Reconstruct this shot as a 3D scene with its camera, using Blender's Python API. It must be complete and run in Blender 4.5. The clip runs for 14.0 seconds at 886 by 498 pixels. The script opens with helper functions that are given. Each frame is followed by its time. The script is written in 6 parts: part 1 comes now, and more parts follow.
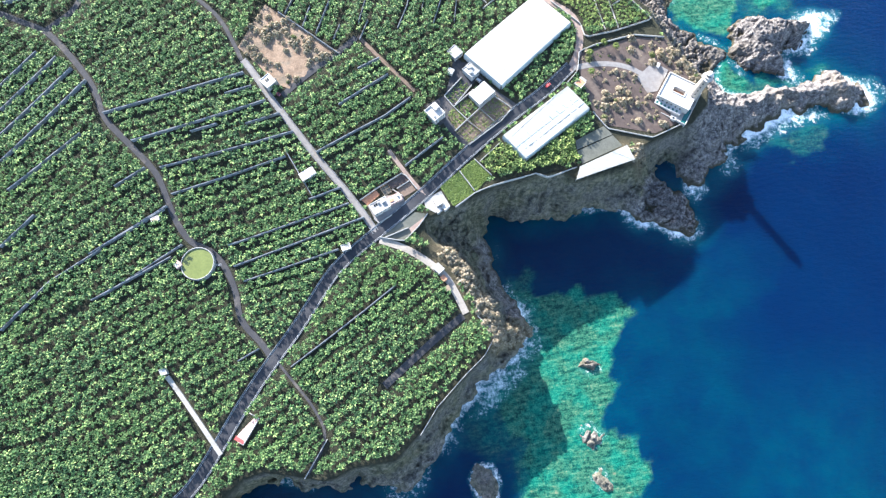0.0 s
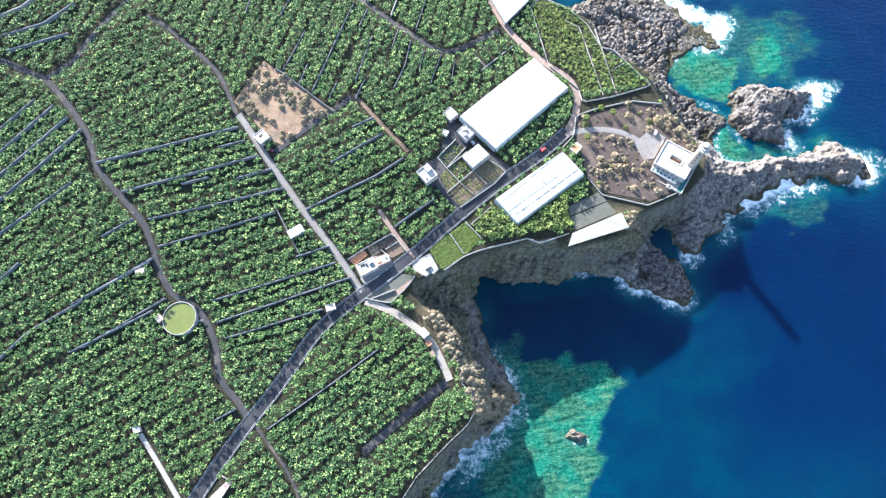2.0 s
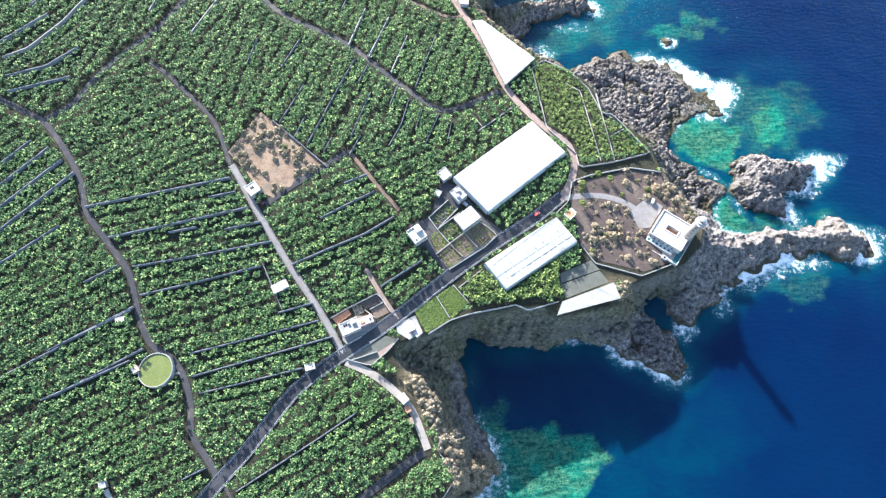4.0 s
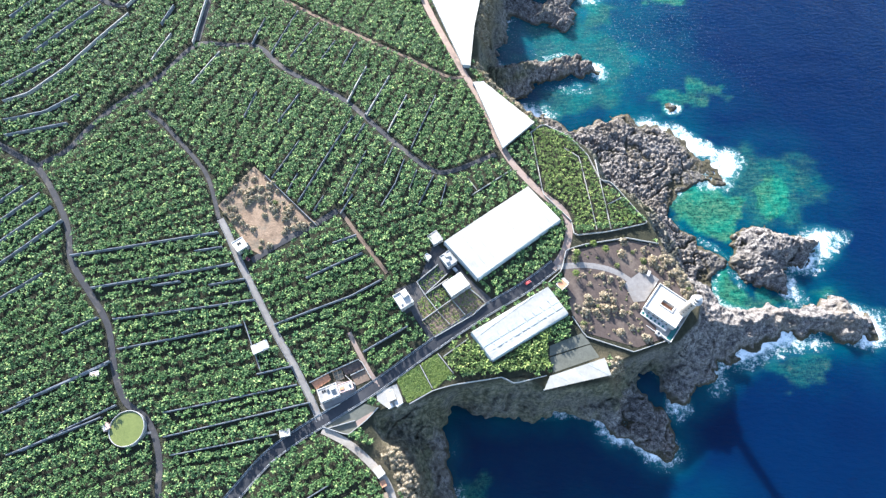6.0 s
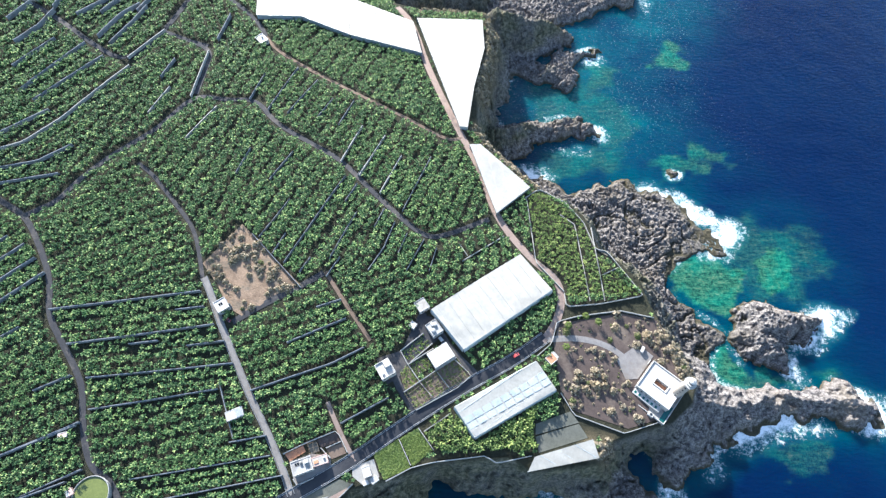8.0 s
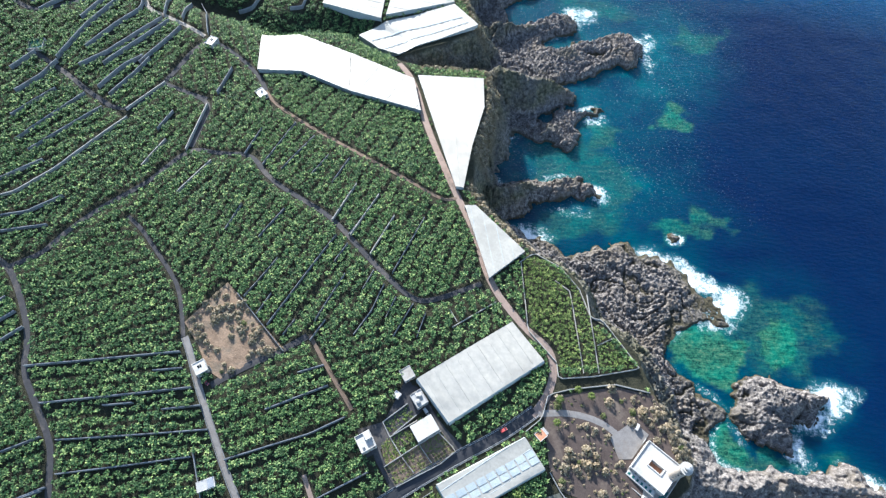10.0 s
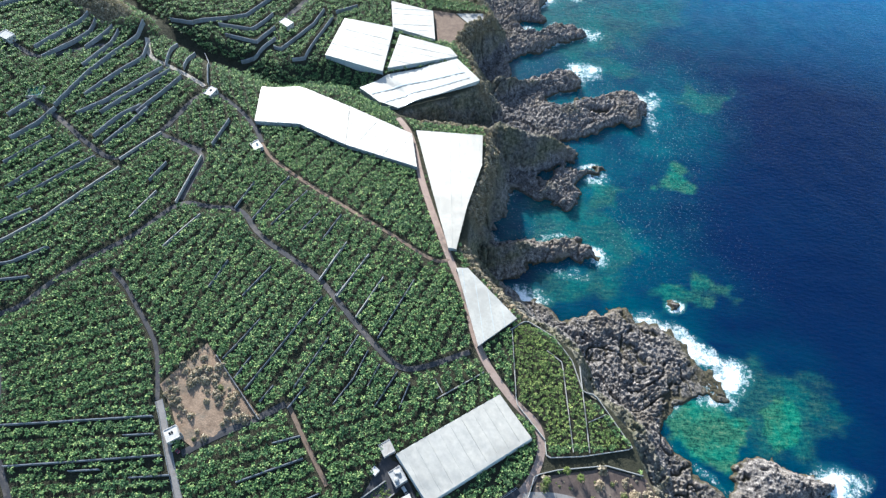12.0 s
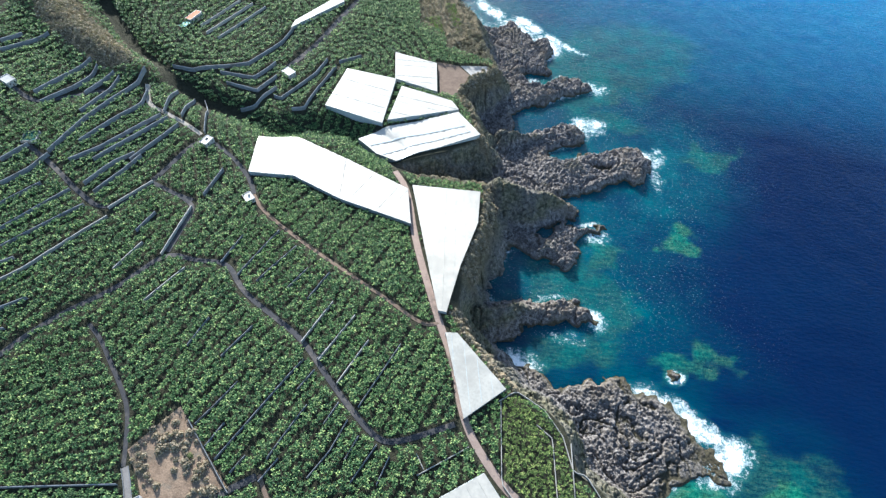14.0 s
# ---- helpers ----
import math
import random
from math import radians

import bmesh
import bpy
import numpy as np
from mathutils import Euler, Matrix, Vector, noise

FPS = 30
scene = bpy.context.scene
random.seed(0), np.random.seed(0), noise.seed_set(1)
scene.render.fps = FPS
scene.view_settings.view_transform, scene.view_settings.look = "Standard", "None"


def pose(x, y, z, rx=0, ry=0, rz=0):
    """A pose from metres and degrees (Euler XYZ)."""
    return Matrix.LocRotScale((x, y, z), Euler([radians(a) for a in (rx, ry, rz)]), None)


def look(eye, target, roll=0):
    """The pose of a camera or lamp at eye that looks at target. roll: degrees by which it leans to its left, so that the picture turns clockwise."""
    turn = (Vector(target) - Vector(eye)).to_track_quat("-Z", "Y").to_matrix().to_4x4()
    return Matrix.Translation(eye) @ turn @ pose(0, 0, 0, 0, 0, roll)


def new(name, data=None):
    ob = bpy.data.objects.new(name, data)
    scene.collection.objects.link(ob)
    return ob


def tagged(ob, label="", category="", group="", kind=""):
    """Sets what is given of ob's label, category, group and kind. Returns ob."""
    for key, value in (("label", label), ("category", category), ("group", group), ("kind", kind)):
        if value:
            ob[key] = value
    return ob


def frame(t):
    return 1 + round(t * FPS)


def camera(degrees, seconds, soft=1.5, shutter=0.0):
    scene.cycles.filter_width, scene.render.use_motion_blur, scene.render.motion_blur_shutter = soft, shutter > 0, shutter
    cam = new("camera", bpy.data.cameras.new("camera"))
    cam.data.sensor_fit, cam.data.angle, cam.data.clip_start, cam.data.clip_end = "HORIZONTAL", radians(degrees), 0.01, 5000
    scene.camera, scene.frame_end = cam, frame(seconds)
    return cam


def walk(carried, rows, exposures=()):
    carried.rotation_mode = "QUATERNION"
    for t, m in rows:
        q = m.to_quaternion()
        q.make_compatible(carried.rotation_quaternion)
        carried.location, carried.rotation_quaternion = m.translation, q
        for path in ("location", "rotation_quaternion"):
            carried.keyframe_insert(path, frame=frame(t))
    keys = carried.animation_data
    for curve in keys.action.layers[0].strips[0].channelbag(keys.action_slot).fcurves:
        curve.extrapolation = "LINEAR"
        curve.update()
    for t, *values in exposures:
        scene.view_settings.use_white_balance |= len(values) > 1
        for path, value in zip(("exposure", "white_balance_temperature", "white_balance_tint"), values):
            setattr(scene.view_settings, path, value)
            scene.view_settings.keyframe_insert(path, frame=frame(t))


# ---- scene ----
import functools

cam = camera(74.11, 14.0, soft=1.35)
PATH = [
    (0.0, look((0.00, 0.00, 412.50), (11.79, 75.30, 122.34), -0.07)),
    (0.5, look((4.15, 5.15, 412.49), (15.69, 84.12, 123.30), -0.34)),
    (1.0, look((8.00, 10.21, 412.60), (19.09, 92.86, 124.42), -0.47)),
    (1.5, look((11.62, 15.10, 412.70), (21.99, 101.05, 125.46), -0.52)),
    (2.0, look((15.93, 20.60, 412.81), (25.56, 110.69, 126.82), -0.46)),
    (2.5, look((19.99, 25.62, 412.96), (28.81, 119.02, 128.01), -0.42)),
    (3.0, look((24.23, 31.03, 413.00), (32.20, 127.92, 129.19), -0.33)),
    (3.5, look((28.13, 36.63, 413.21), (35.13, 137.05, 130.61), -0.26)),
    (4.0, look((31.98, 42.43, 413.46), (37.95, 146.34, 132.09), -0.18)),
    (4.5, look((35.77, 48.39, 413.70), (40.68, 155.77, 133.62), -0.11)),
    (5.0, look((39.51, 54.46, 413.93), (43.29, 165.33, 135.20), -0.04)),
    (5.5, look((43.17, 60.59, 414.12), (45.79, 174.99, 136.81), 0.01)),
    (6.0, look((46.61, 66.89, 414.29), (48.07, 184.76, 138.42), 0.14)),
    (6.5, look((50.09, 73.47, 414.67), (50.37, 194.66, 140.23), 0.27)),
    (7.0, look((53.55, 79.68, 414.79), (52.57, 204.47, 141.98), 0.34)),
    (7.5, look((56.95, 85.13, 414.72), (54.63, 213.63, 143.65), 0.27)),
    (8.0, look((60.47, 91.41, 414.74), (56.68, 224.37, 145.84), 0.27)),
    (8.5, look((63.47, 97.07, 414.65), (58.30, 233.94, 147.74), 0.28)),
    (9.0, look((66.36, 102.69, 414.57), (59.79, 243.49, 149.74), 0.28)),
    (9.5, look((69.19, 108.35, 414.54), (61.18, 253.02, 151.85), 0.28)),
    (10.0, look((71.97, 114.10, 414.57), (62.49, 262.55, 154.05), 0.28)),
    (10.5, look((74.75, 120.01, 414.68), (63.75, 272.10, 156.32), 0.28)),
    (11.0, look((77.74, 126.96, 415.25), (65.14, 282.52, 159.05), 0.38)),
    (11.5, look((80.59, 133.63, 416.03), (66.43, 291.84, 161.53), 0.39)),
    (12.0, look((83.84, 140.67, 416.42), (67.82, 302.01, 164.01), 0.42)),
    (12.5, look((87.04, 147.35, 416.53), (69.10, 312.04, 166.42), 0.44)),
    (13.0, look((89.87, 154.11, 416.51), (70.06, 321.98, 168.67), 0.46)),
    (13.5, look((92.44, 160.42, 416.57), (70.90, 331.13, 170.82), 0.52)),
    (14.0, look((95.17, 167.35, 416.68), (71.70, 341.48, 173.52), 0.63)),
]
walk(cam, PATH, exposures=[(0.0, 2.2, 6000, 10), (3.0, 2.13, 5980, 10), (6.0, 2.02, 5930, 9), (8.0, 1.75, 5890, 8), (11.0, 1.42, 5850, 6), (14.0, 1.4, 5810, 5)])

# ---- light ----
SUN = Vector((-0.404, 0.816, 0.434)).normalized()
world = bpy.data.worlds.new("sky")
scene.world = world
world.use_nodes = True
wn = world.node_tree.nodes
sky = wn.new("ShaderNodeTexSky")
sky.sky_type, sky.sun_disc = "NISHITA", False
sky.sun_elevation, sky.sun_rotation = math.asin(SUN.z), math.atan2(SUN.x, SUN.y)
world.node_tree.links.new(sky.outputs[0], wn["Background"].inputs[0])
wn["Background"].inputs[1].default_value = 0.115
sun_data = bpy.data.lights.new("sun", "SUN")
sun_data.energy, sun_data.angle, sun_data.color = 5.0, radians(0.5), (1.0, 0.945, 0.87)
sun = new("sun", sun_data)
sun.matrix_world = look(SUN * 900, (0, 0, 0))


# ---- materials ----
def ramp(nt, fac, stops):
    r = nt.nodes.new("ShaderNodeValToRGB")
    el = r.color_ramp.elements
    while len(el) < len(stops):
        el.new(0.5)
    for e, (p, c) in zip(el, stops):
        e.position, e.color = p, (*c, 1)
    nt.links.new(fac, r.inputs[0])
    return r.outputs[0]


def noise_tex(nt, scale, detail=4.0, rough=0.6, vec=None):
    n = nt.nodes.new("ShaderNodeTexNoise")
    n.inputs["Scale"].default_value, n.inputs["Detail"].default_value, n.inputs["Roughness"].default_value = scale, detail, rough
    if vec is None:
        geo = nt.nodes.new("ShaderNodeNewGeometry")
        vec = geo.outputs["Position"]
    nt.links.new(vec, n.inputs["Vector"])
    return n.outputs[0]


def mix(nt, fac, a, b, blend="MIX"):
    m = nt.nodes.new("ShaderNodeMix")
    m.data_type, m.blend_type = "RGBA", blend
    for sock, v in ((m.inputs[0], fac), (m.inputs[6], a), (m.inputs[7], b)):
        if isinstance(v, (int, float)):
            sock.default_value = v
        elif isinstance(v, tuple):
            sock.default_value = (*v, 1)
        else:
            nt.links.new(v, sock)
    return m.outputs[2]


def attr(nt, name):
    a = nt.nodes.new("ShaderNodeAttribute")
    a.attribute_name = name
    return a.outputs["Fac"]


def math_node(nt, op, a, b=0.0, clamp=False):
    m = nt.nodes.new("ShaderNodeMath")
    m.operation, m.use_clamp = op, clamp
    for sock, v in zip(m.inputs, (a, b)):
        if isinstance(v, (int, float)):
            sock.default_value = v
        else:
            nt.links.new(v, sock)
    return m.outputs[0]


def bump(nt, bsdf, height, strength, distance):
    b = nt.nodes.new("ShaderNodeBump")
    b.inputs["Strength"].default_value, b.inputs["Distance"].default_value = strength, distance
    nt.links.new(height, b.inputs["Height"])
    nt.links.new(b.outputs[0], bsdf.inputs["Normal"])


def mat_new(name, rough=0.8, metal=0.0):
    m = bpy.data.materials.new(name)
    m.use_nodes = True
    b = m.node_tree.nodes["Principled BSDF"]
    b.inputs["Roughness"].default_value, b.inputs["Metallic"].default_value = rough, metal
    return m, m.node_tree, b


def plain(name, c0, c1, scale=0.6, rough=0.8, bump_s=0.2, bump_d=0.05, fine=6.0, metal=0.0, c2=None):
    """A surface mottled at two scales between the colours c0 and c1, with stains of c2."""
    m, nt, b = mat_new(name, rough, metal)
    if rough > 0.82:
        b.inputs["Specular IOR Level"].default_value = 0.15
    big, small = noise_tex(nt, scale, 5), noise_tex(nt, fine, 3)
    col = ramp(nt, big, [(0.3, c0), (0.7, c1)])
    col = mix(nt, 0.35, col, ramp(nt, small, [(0.25, tuple(v * 0.7 for v in c0)), (0.75, tuple(min(v * 1.25, 1) for v in c1))]))
    if c2:
        spots = noise_tex(nt, scale * 0.35, 6, 0.7)
        col = mix(nt, ramp(nt, spots, [(0.52, (0, 0, 0)), (0.66, (1, 1, 1))]), col, c2)
    nt.links.new(col, b.inputs["Base Color"])
    bump(nt, b, small, bump_s, bump_d)
    return m


def foliage(name, dark, mid, light, rough=0.7, tint=0.02, gloss=0.1, through_=0.36, toned=False):
    m, nt, b = mat_new(name, rough)
    b.inputs["Specular IOR Level"].default_value = gloss
    geo = nt.nodes.new("ShaderNodeNewGeometry")
    col = ramp(nt, geo.outputs["Random Per Island"], [(0.0, dark), (0.5, mid), (0.97, light)])
    if toned:
        clump = math_node(nt, "ADD", math_node(nt, "MULTIPLY", noise_tex(nt, 0.3, 2), 0.6), math_node(nt, "MULTIPLY", attr(nt, "tone"), 0.7))
        col = mix(nt, 1.0, col, ramp(nt, clump, [(0.3, (0.45, 0.5, 0.6)), (0.62, (0.9, 0.93, 0.95)), (0.95, (1.6, 1.5, 1.4))]), "MULTIPLY")
    field = noise_tex(nt, tint, 3)
    col = mix(nt, ramp(nt, field, [(0.35, (0, 0, 0)), (0.7, (0.5, 0.5, 0.5))]), col, tuple(v * f for v, f in zip(mid, (1.35, 1.15, 0.9))))
    nt.links.new(col, b.inputs["Base Color"])
    tr = nt.nodes.new("ShaderNodeBsdfTranslucent")
    nt.links.new(mix(nt, 0.5, col, (0.19, 0.36, 0.06)), tr.inputs[0])
    ms = nt.nodes.new("ShaderNodeMixShader")
    ms.inputs[0].default_value = through_
    nt.links.new(b.outputs[0], ms.inputs[1])
    nt.links.new(tr.outputs[0], ms.inputs[2])
    nt.links.new(ms.outputs[0], nt.nodes["Material Output"].inputs[0])
    return m


def rock_relief(nt):
    """Irregular broken relief of lava rock: warped ridges at three sizes."""
    geo = nt.nodes.new("ShaderNodeNewGeometry")
    wn3 = nt.nodes.new("ShaderNodeTexNoise")
    wn3.inputs["Scale"].default_value = 0.12
    nt.links.new(geo.outputs["Position"], wn3.inputs["Vector"])
    warp = nt.nodes.new("ShaderNodeVectorMath")
    warp.operation = "MULTIPLY_ADD"
    warp.inputs[1].default_value = (14.0, 14.0, 14.0)
    nt.links.new(wn3.outputs["Color"], warp.inputs[0])
    nt.links.new(geo.outputs["Position"], warp.inputs[2])
    total = None
    for scale, k in ((0.28, 0.45), (0.75, 0.33), (1.9, 0.22)):
        n = noise_tex(nt, scale, 3, 0.6, warp.outputs[0])
        fold = math_node(nt, "ABSOLUTE", math_node(nt, "SUBTRACT", n, 0.5))
        fold = math_node(nt, "MULTIPLY", math_node(nt, "SUBTRACT", 1.0, math_node(nt, "MULTIPLY", fold, 5.0, True)), k)
        total = fold if total is None else math_node(nt, "ADD", total, fold)
    return total


def ground_material():
    m, nt, b = mat_new("soil_and_rock", 0.95)
    b.inputs["Specular IOR Level"].default_value = 0.12
    n1, n2, n3 = noise_tex(nt, 0.035, 6), noise_tex(nt, 0.35, 6, 0.7), noise_tex(nt, 1.6, 4, 0.7)
    ridge = rock_relief(nt)
    soil = ramp(nt, n2, [(0.3, (0.026, 0.028, 0.019)), (0.7, (0.058, 0.055, 0.036))])
    mixed = math_node(nt, "ADD", math_node(nt, "MULTIPLY", n2, 0.4), math_node(nt, "ADD", math_node(nt, "MULTIPLY", n3, 0.4), math_node(nt, "MULTIPLY", ridge, 0.2)))
    # rock mottling, its contrast raised to stand in for relief shading
    cliff = ramp(nt, mixed, [(0.4, (0.04, 0.038, 0.04)), (0.5, (0.10, 0.095, 0.092)), (0.6, (0.23, 0.21, 0.19))])
    grassy = ramp(nt, n2, [(0.36, (0.045, 0.05, 0.028)), (0.5, (0.12, 0.118, 0.066)), (0.62, (0.26, 0.225, 0.145))])
    cliff = mix(nt, ramp(nt, n1, [(0.36, (0.1, 0.1, 0.1)), (0.58, (0.8, 0.8, 0.8))]), cliff, grassy)
    # lava tones, spread wider to paint in sunlit flecks and shaded cracks
    lava = ramp(nt, mixed, [(0.4, (0.028, 0.026, 0.027)), (0.48, (0.08, 0.073, 0.072)), (0.55, (0.185, 0.168, 0.158)), (0.63, (0.40, 0.36, 0.33))])
    lava = mix(nt, ramp(nt, n1, [(0.5, (0, 0, 0)), (0.64, (0.5, 0.5, 0.5))]), lava, (0.2, 0.165, 0.125))
    wet = attr(nt, "wet")
    lava = mix(nt, wet, lava, ramp(nt, n3, [(0.35, (0.03, 0.03, 0.022)), (0.55, (0.075, 0.066, 0.04)), (0.7, (0.13, 0.1, 0.06))]))
    col = mix(nt, attr(nt, "cliff"), soil, cliff)
    col = mix(nt, attr(nt, "lava"), col, lava)
    brush = ramp(nt, n3, [(0.3, (0.06, 0.055, 0.03)), (0.55, (0.17, 0.135, 0.085)), (0.75, (0.32, 0.25, 0.17))])
    col = mix(nt, attr(nt, "brush"), col, brush)
    nt.links.new(col, b.inputs["Base Color"])
    h = math_node(nt, "ADD", math_node(nt, "ADD", n2, n3), math_node(nt, "MULTIPLY", ridge, 1.3))
    bump(nt, b, h, 0.8, 0.6)
    return m


def sea_material():
    m, nt, b = mat_new("sea_water", 0.16)
    b.inputs["IOR"].default_value = 1.33
    b.inputs["Specular IOR Level"].default_value = 0.24
    n0, n1, n2 = noise_tex(nt, 0.006, 3), noise_tex(nt, 0.045, 5, 0.65), noise_tex(nt, 0.35, 5, 0.7)
    deep = ramp(nt, n0, [(0.35, (0.0002, 0.0075, 0.036)), (0.65, (0.0003, 0.011, 0.044))])
    col = mix(nt, attr(nt, "teal"), deep, ramp(nt, n1, [(0.3, (0.0005, 0.03, 0.062)), (0.7, (0.0008, 0.068, 0.088))]))
    # far haze and sky reflection, painted as a paler blue in the water colour
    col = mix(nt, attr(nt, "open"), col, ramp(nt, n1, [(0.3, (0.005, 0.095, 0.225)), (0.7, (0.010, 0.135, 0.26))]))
    n4 = noise_tex(nt, 1.1, 4, 0.7)
    geo = nt.nodes.new("ShaderNodeNewGeometry")
    turn = nt.nodes.new("ShaderNodeMapping")
    turn.inputs["Rotation"].default_value, turn.inputs["Scale"].default_value = (0, 0, radians(-32)), (0.35, 1.5, 1)
    nt.links.new(geo.outputs["Position"], turn.inputs[0])
    strata = noise_tex(nt, 0.24, 5, 0.7, turn.outputs[0])
    relief = math_node(nt, "ADD", math_node(nt, "MULTIPLY", n4, 0.3), math_node(nt, "ADD", math_node(nt, "MULTIPLY", n2, 0.35), math_node(nt, "MULTIPLY", strata, 0.35)))
    rocky = ramp(nt, relief, [(0.42, (0.003, 0.028, 0.026)), (0.47, (0.014, 0.06, 0.04)), (0.51, (0.026, 0.11, 0.068)), (0.56, (0.06, 0.135, 0.08)), (0.62, (0.17, 0.17, 0.11))])
    sandy = ramp(nt, relief, [(0.43, (0.001, 0.06, 0.05)), (0.51, (0.004, 0.13, 0.09)), (0.58, (0.02, 0.19, 0.12))])
    reef = mix(nt, ramp(nt, n1, [(0.45, (0.05, 0.05, 0.05)), (0.6, (0.75, 0.75, 0.75))]), rocky, sandy)
    col = mix(nt, attr(nt, "reef"), col, reef)
    n3 = noise_tex(nt, 0.16, 7, 0.75)
    lace = math_node(nt, "ADD", math_node(nt, "MULTIPLY", n3, 0.4), math_node(nt, "ADD", math_node(nt, "MULTIPLY", n2, 0.35), math_node(nt, "MULTIPLY", n4, 0.25)))
    f = math_node(nt, "ADD", attr(nt, "foam"), math_node(nt, "MULTIPLY", math_node(nt, "SUBTRACT", lace, 0.5), 4.5))
    f = math_node(nt, "MULTIPLY", f, math_node(nt, "MULTIPLY", attr(nt, "foam"), 4.0, True))
    milk = ramp(nt, attr(nt, "foam"), [(0.12, (0, 0, 0)), (0.9, (0.6, 0.6, 0.6))])
    col = mix(nt, milk, col, (0.035, 0.2, 0.2))
    foam = ramp(nt, f, [(0.42, (0, 0, 0)), (0.7, (0.4, 0.4, 0.4)), (1.1, (1, 1, 1))])
    mp = nt.nodes.new("ShaderNodeMapping")
    mp.inputs["Scale"].default_value, mp.inputs["Rotation"].default_value = (1, 2.4, 1), (0, 0, radians(28))
    nt.links.new(geo.outputs["Position"], mp.inputs[0])
    # white flecks: whitecaps, and glints on the waves painted into the colour
    fleck = ramp(nt, noise_tex(nt, 0.5, 3, 0.6, mp.outputs[0]), [(0.62, (0, 0, 0)), (0.74, (0.42, 0.42, 0.42))])
    foam = math_node(nt, "MAXIMUM", foam, math_node(nt, "MULTIPLY", fleck, attr(nt, "choppy")))
    col = mix(nt, foam, col, (0.8, 0.83, 0.84))
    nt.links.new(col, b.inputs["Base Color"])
    # light spreads sideways in the clear water
    b.subsurface_method = "BURLEY"
    b.inputs["Subsurface Radius"].default_value, b.inputs["Subsurface Scale"].default_value = (0.4, 0.8, 1.0), 13.0
    clear = math_node(nt, "MULTIPLY", math_node(nt, "SUBTRACT", 1.0, attr(nt, "reef"), True), math_node(nt, "SUBTRACT", 1.0, foam, True))
    nt.links.new(clear, b.inputs["Subsurface Weight"])
    nt.links.new(math_node(nt, "ADD", math_node(nt, "MULTIPLY", foam, 0.5), 0.24), b.inputs["Roughness"])
    w = nt.nodes.new("ShaderNodeTexNoise")
    w.inputs["Scale"].default_value, w.inputs["Detail"].default_value = 0.16, 5
    nt.links.new(mp.outputs[0], w.inputs["Vector"])
    chop = math_node(nt, "ADD", w.outputs[0], math_node(nt, "MULTIPLY", noise_tex(nt, 0.45, 4, 0.65, mp.outputs[0]), 0.5))
    bump(nt, b, chop, 0.45, 1.4)
    return m


M_GROUND, M_SEA = ground_material(), sea_material()
M_BANANA = foliage("banana_leaves", (0.016, 0.05, 0.035), (0.09, 0.186, 0.074), (0.4, 0.5, 0.2), 0.58, 0.02, 0.12, 0.3, True)
M_BRIGHT = foliage("young_banana_leaves", (0.035, 0.075, 0.03), (0.14, 0.215, 0.068), (0.43, 0.49, 0.17), 0.58, 0.02, 0.12, 0.3, True)
M_GRASS = foliage("grass_blades", (0.10, 0.15, 0.045), (0.22, 0.29, 0.095), (0.36, 0.42, 0.16))
M_SHRUB = foliage("dry_shrub", (0.085, 0.075, 0.055), (0.24, 0.2, 0.145), (0.42, 0.36, 0.275), 0.8, 0.08, 0.1, 0.15)
M_SHRUB_G = foliage("grey_green_shrub", (0.05, 0.065, 0.03), (0.13, 0.15, 0.07), (0.25, 0.25, 0.13), 0.8, 0.08)
M_PALM = foliage("palm_leaf", (0.04, 0.06, 0.02), (0.10, 0.14, 0.04), (0.2, 0.22, 0.08))
M_ASPHALT = plain("asphalt", (0.033, 0.034, 0.04), (0.048, 0.049, 0.055), 0.15, 0.9, 0.2, 0.03, 3, c2=(0.062, 0.061, 0.065))
M_LANE = plain("worn_asphalt", (0.042, 0.042, 0.047), (0.068, 0.066, 0.068), 0.2, 0.9, 0.3, 0.03, 2, c2=(0.125, 0.11, 0.1))
M_CONCRETE = plain("track_concrete", (0.27, 0.235, 0.2), (0.40, 0.35, 0.30), 0.25, 0.9, 0.3, 0.03, 2, c2=(0.2, 0.165, 0.14))
M_REDTRACK = plain("reddish_track", (0.23, 0.165, 0.135), (0.33, 0.25, 0.21), 0.2, 0.95, 0.3, 0.03, 2, c2=(0.15, 0.12, 0.105))
M_DIRT = plain("brown_dirt", (0.12, 0.085, 0.065), (0.22, 0.16, 0.12), 0.25, 0.95, 0.4, 0.06, 2)
M_WALL = plain("terrace_block_wall", (0.16, 0.17, 0.185), (0.26, 0.27, 0.28), 0.4, 0.9, 0.6, 0.06, 1.4, c2=(0.15, 0.145, 0.14))
M_WALLW = plain("whitewashed_wall", (0.29, 0.28, 0.26), (0.42, 0.405, 0.375), 0.4, 0.85, 0.3, 0.04, 1.6, c2=(0.4, 0.37, 0.33))
M_PLASTIC = plain("white_greenhouse_plastic", (0.41, 0.38, 0.325), (0.475, 0.44, 0.38), 0.06, 0.42, 0.4, 0.2, 0.35, c2=(0.37, 0.34, 0.29))
M_PLASTIC_G = plain("dusty_greenhouse_plastic", (0.35, 0.33, 0.285), (0.42, 0.395, 0.345), 0.07, 0.45, 0.3, 0.06, 0.6, c2=(0.32, 0.3, 0.26))
M_NET = plain("greenhouse_side_net", (0.33, 0.37, 0.38), (0.48, 0.52, 0.52), 0.3, 0.8, 0.3, 0.05, 2)
M_WHITE = plain("white_paint", (0.38, 0.365, 0.34), (0.5, 0.48, 0.45), 0.3, 0.6, 0.1, 0.02, 2, c2=(0.33, 0.315, 0.29))
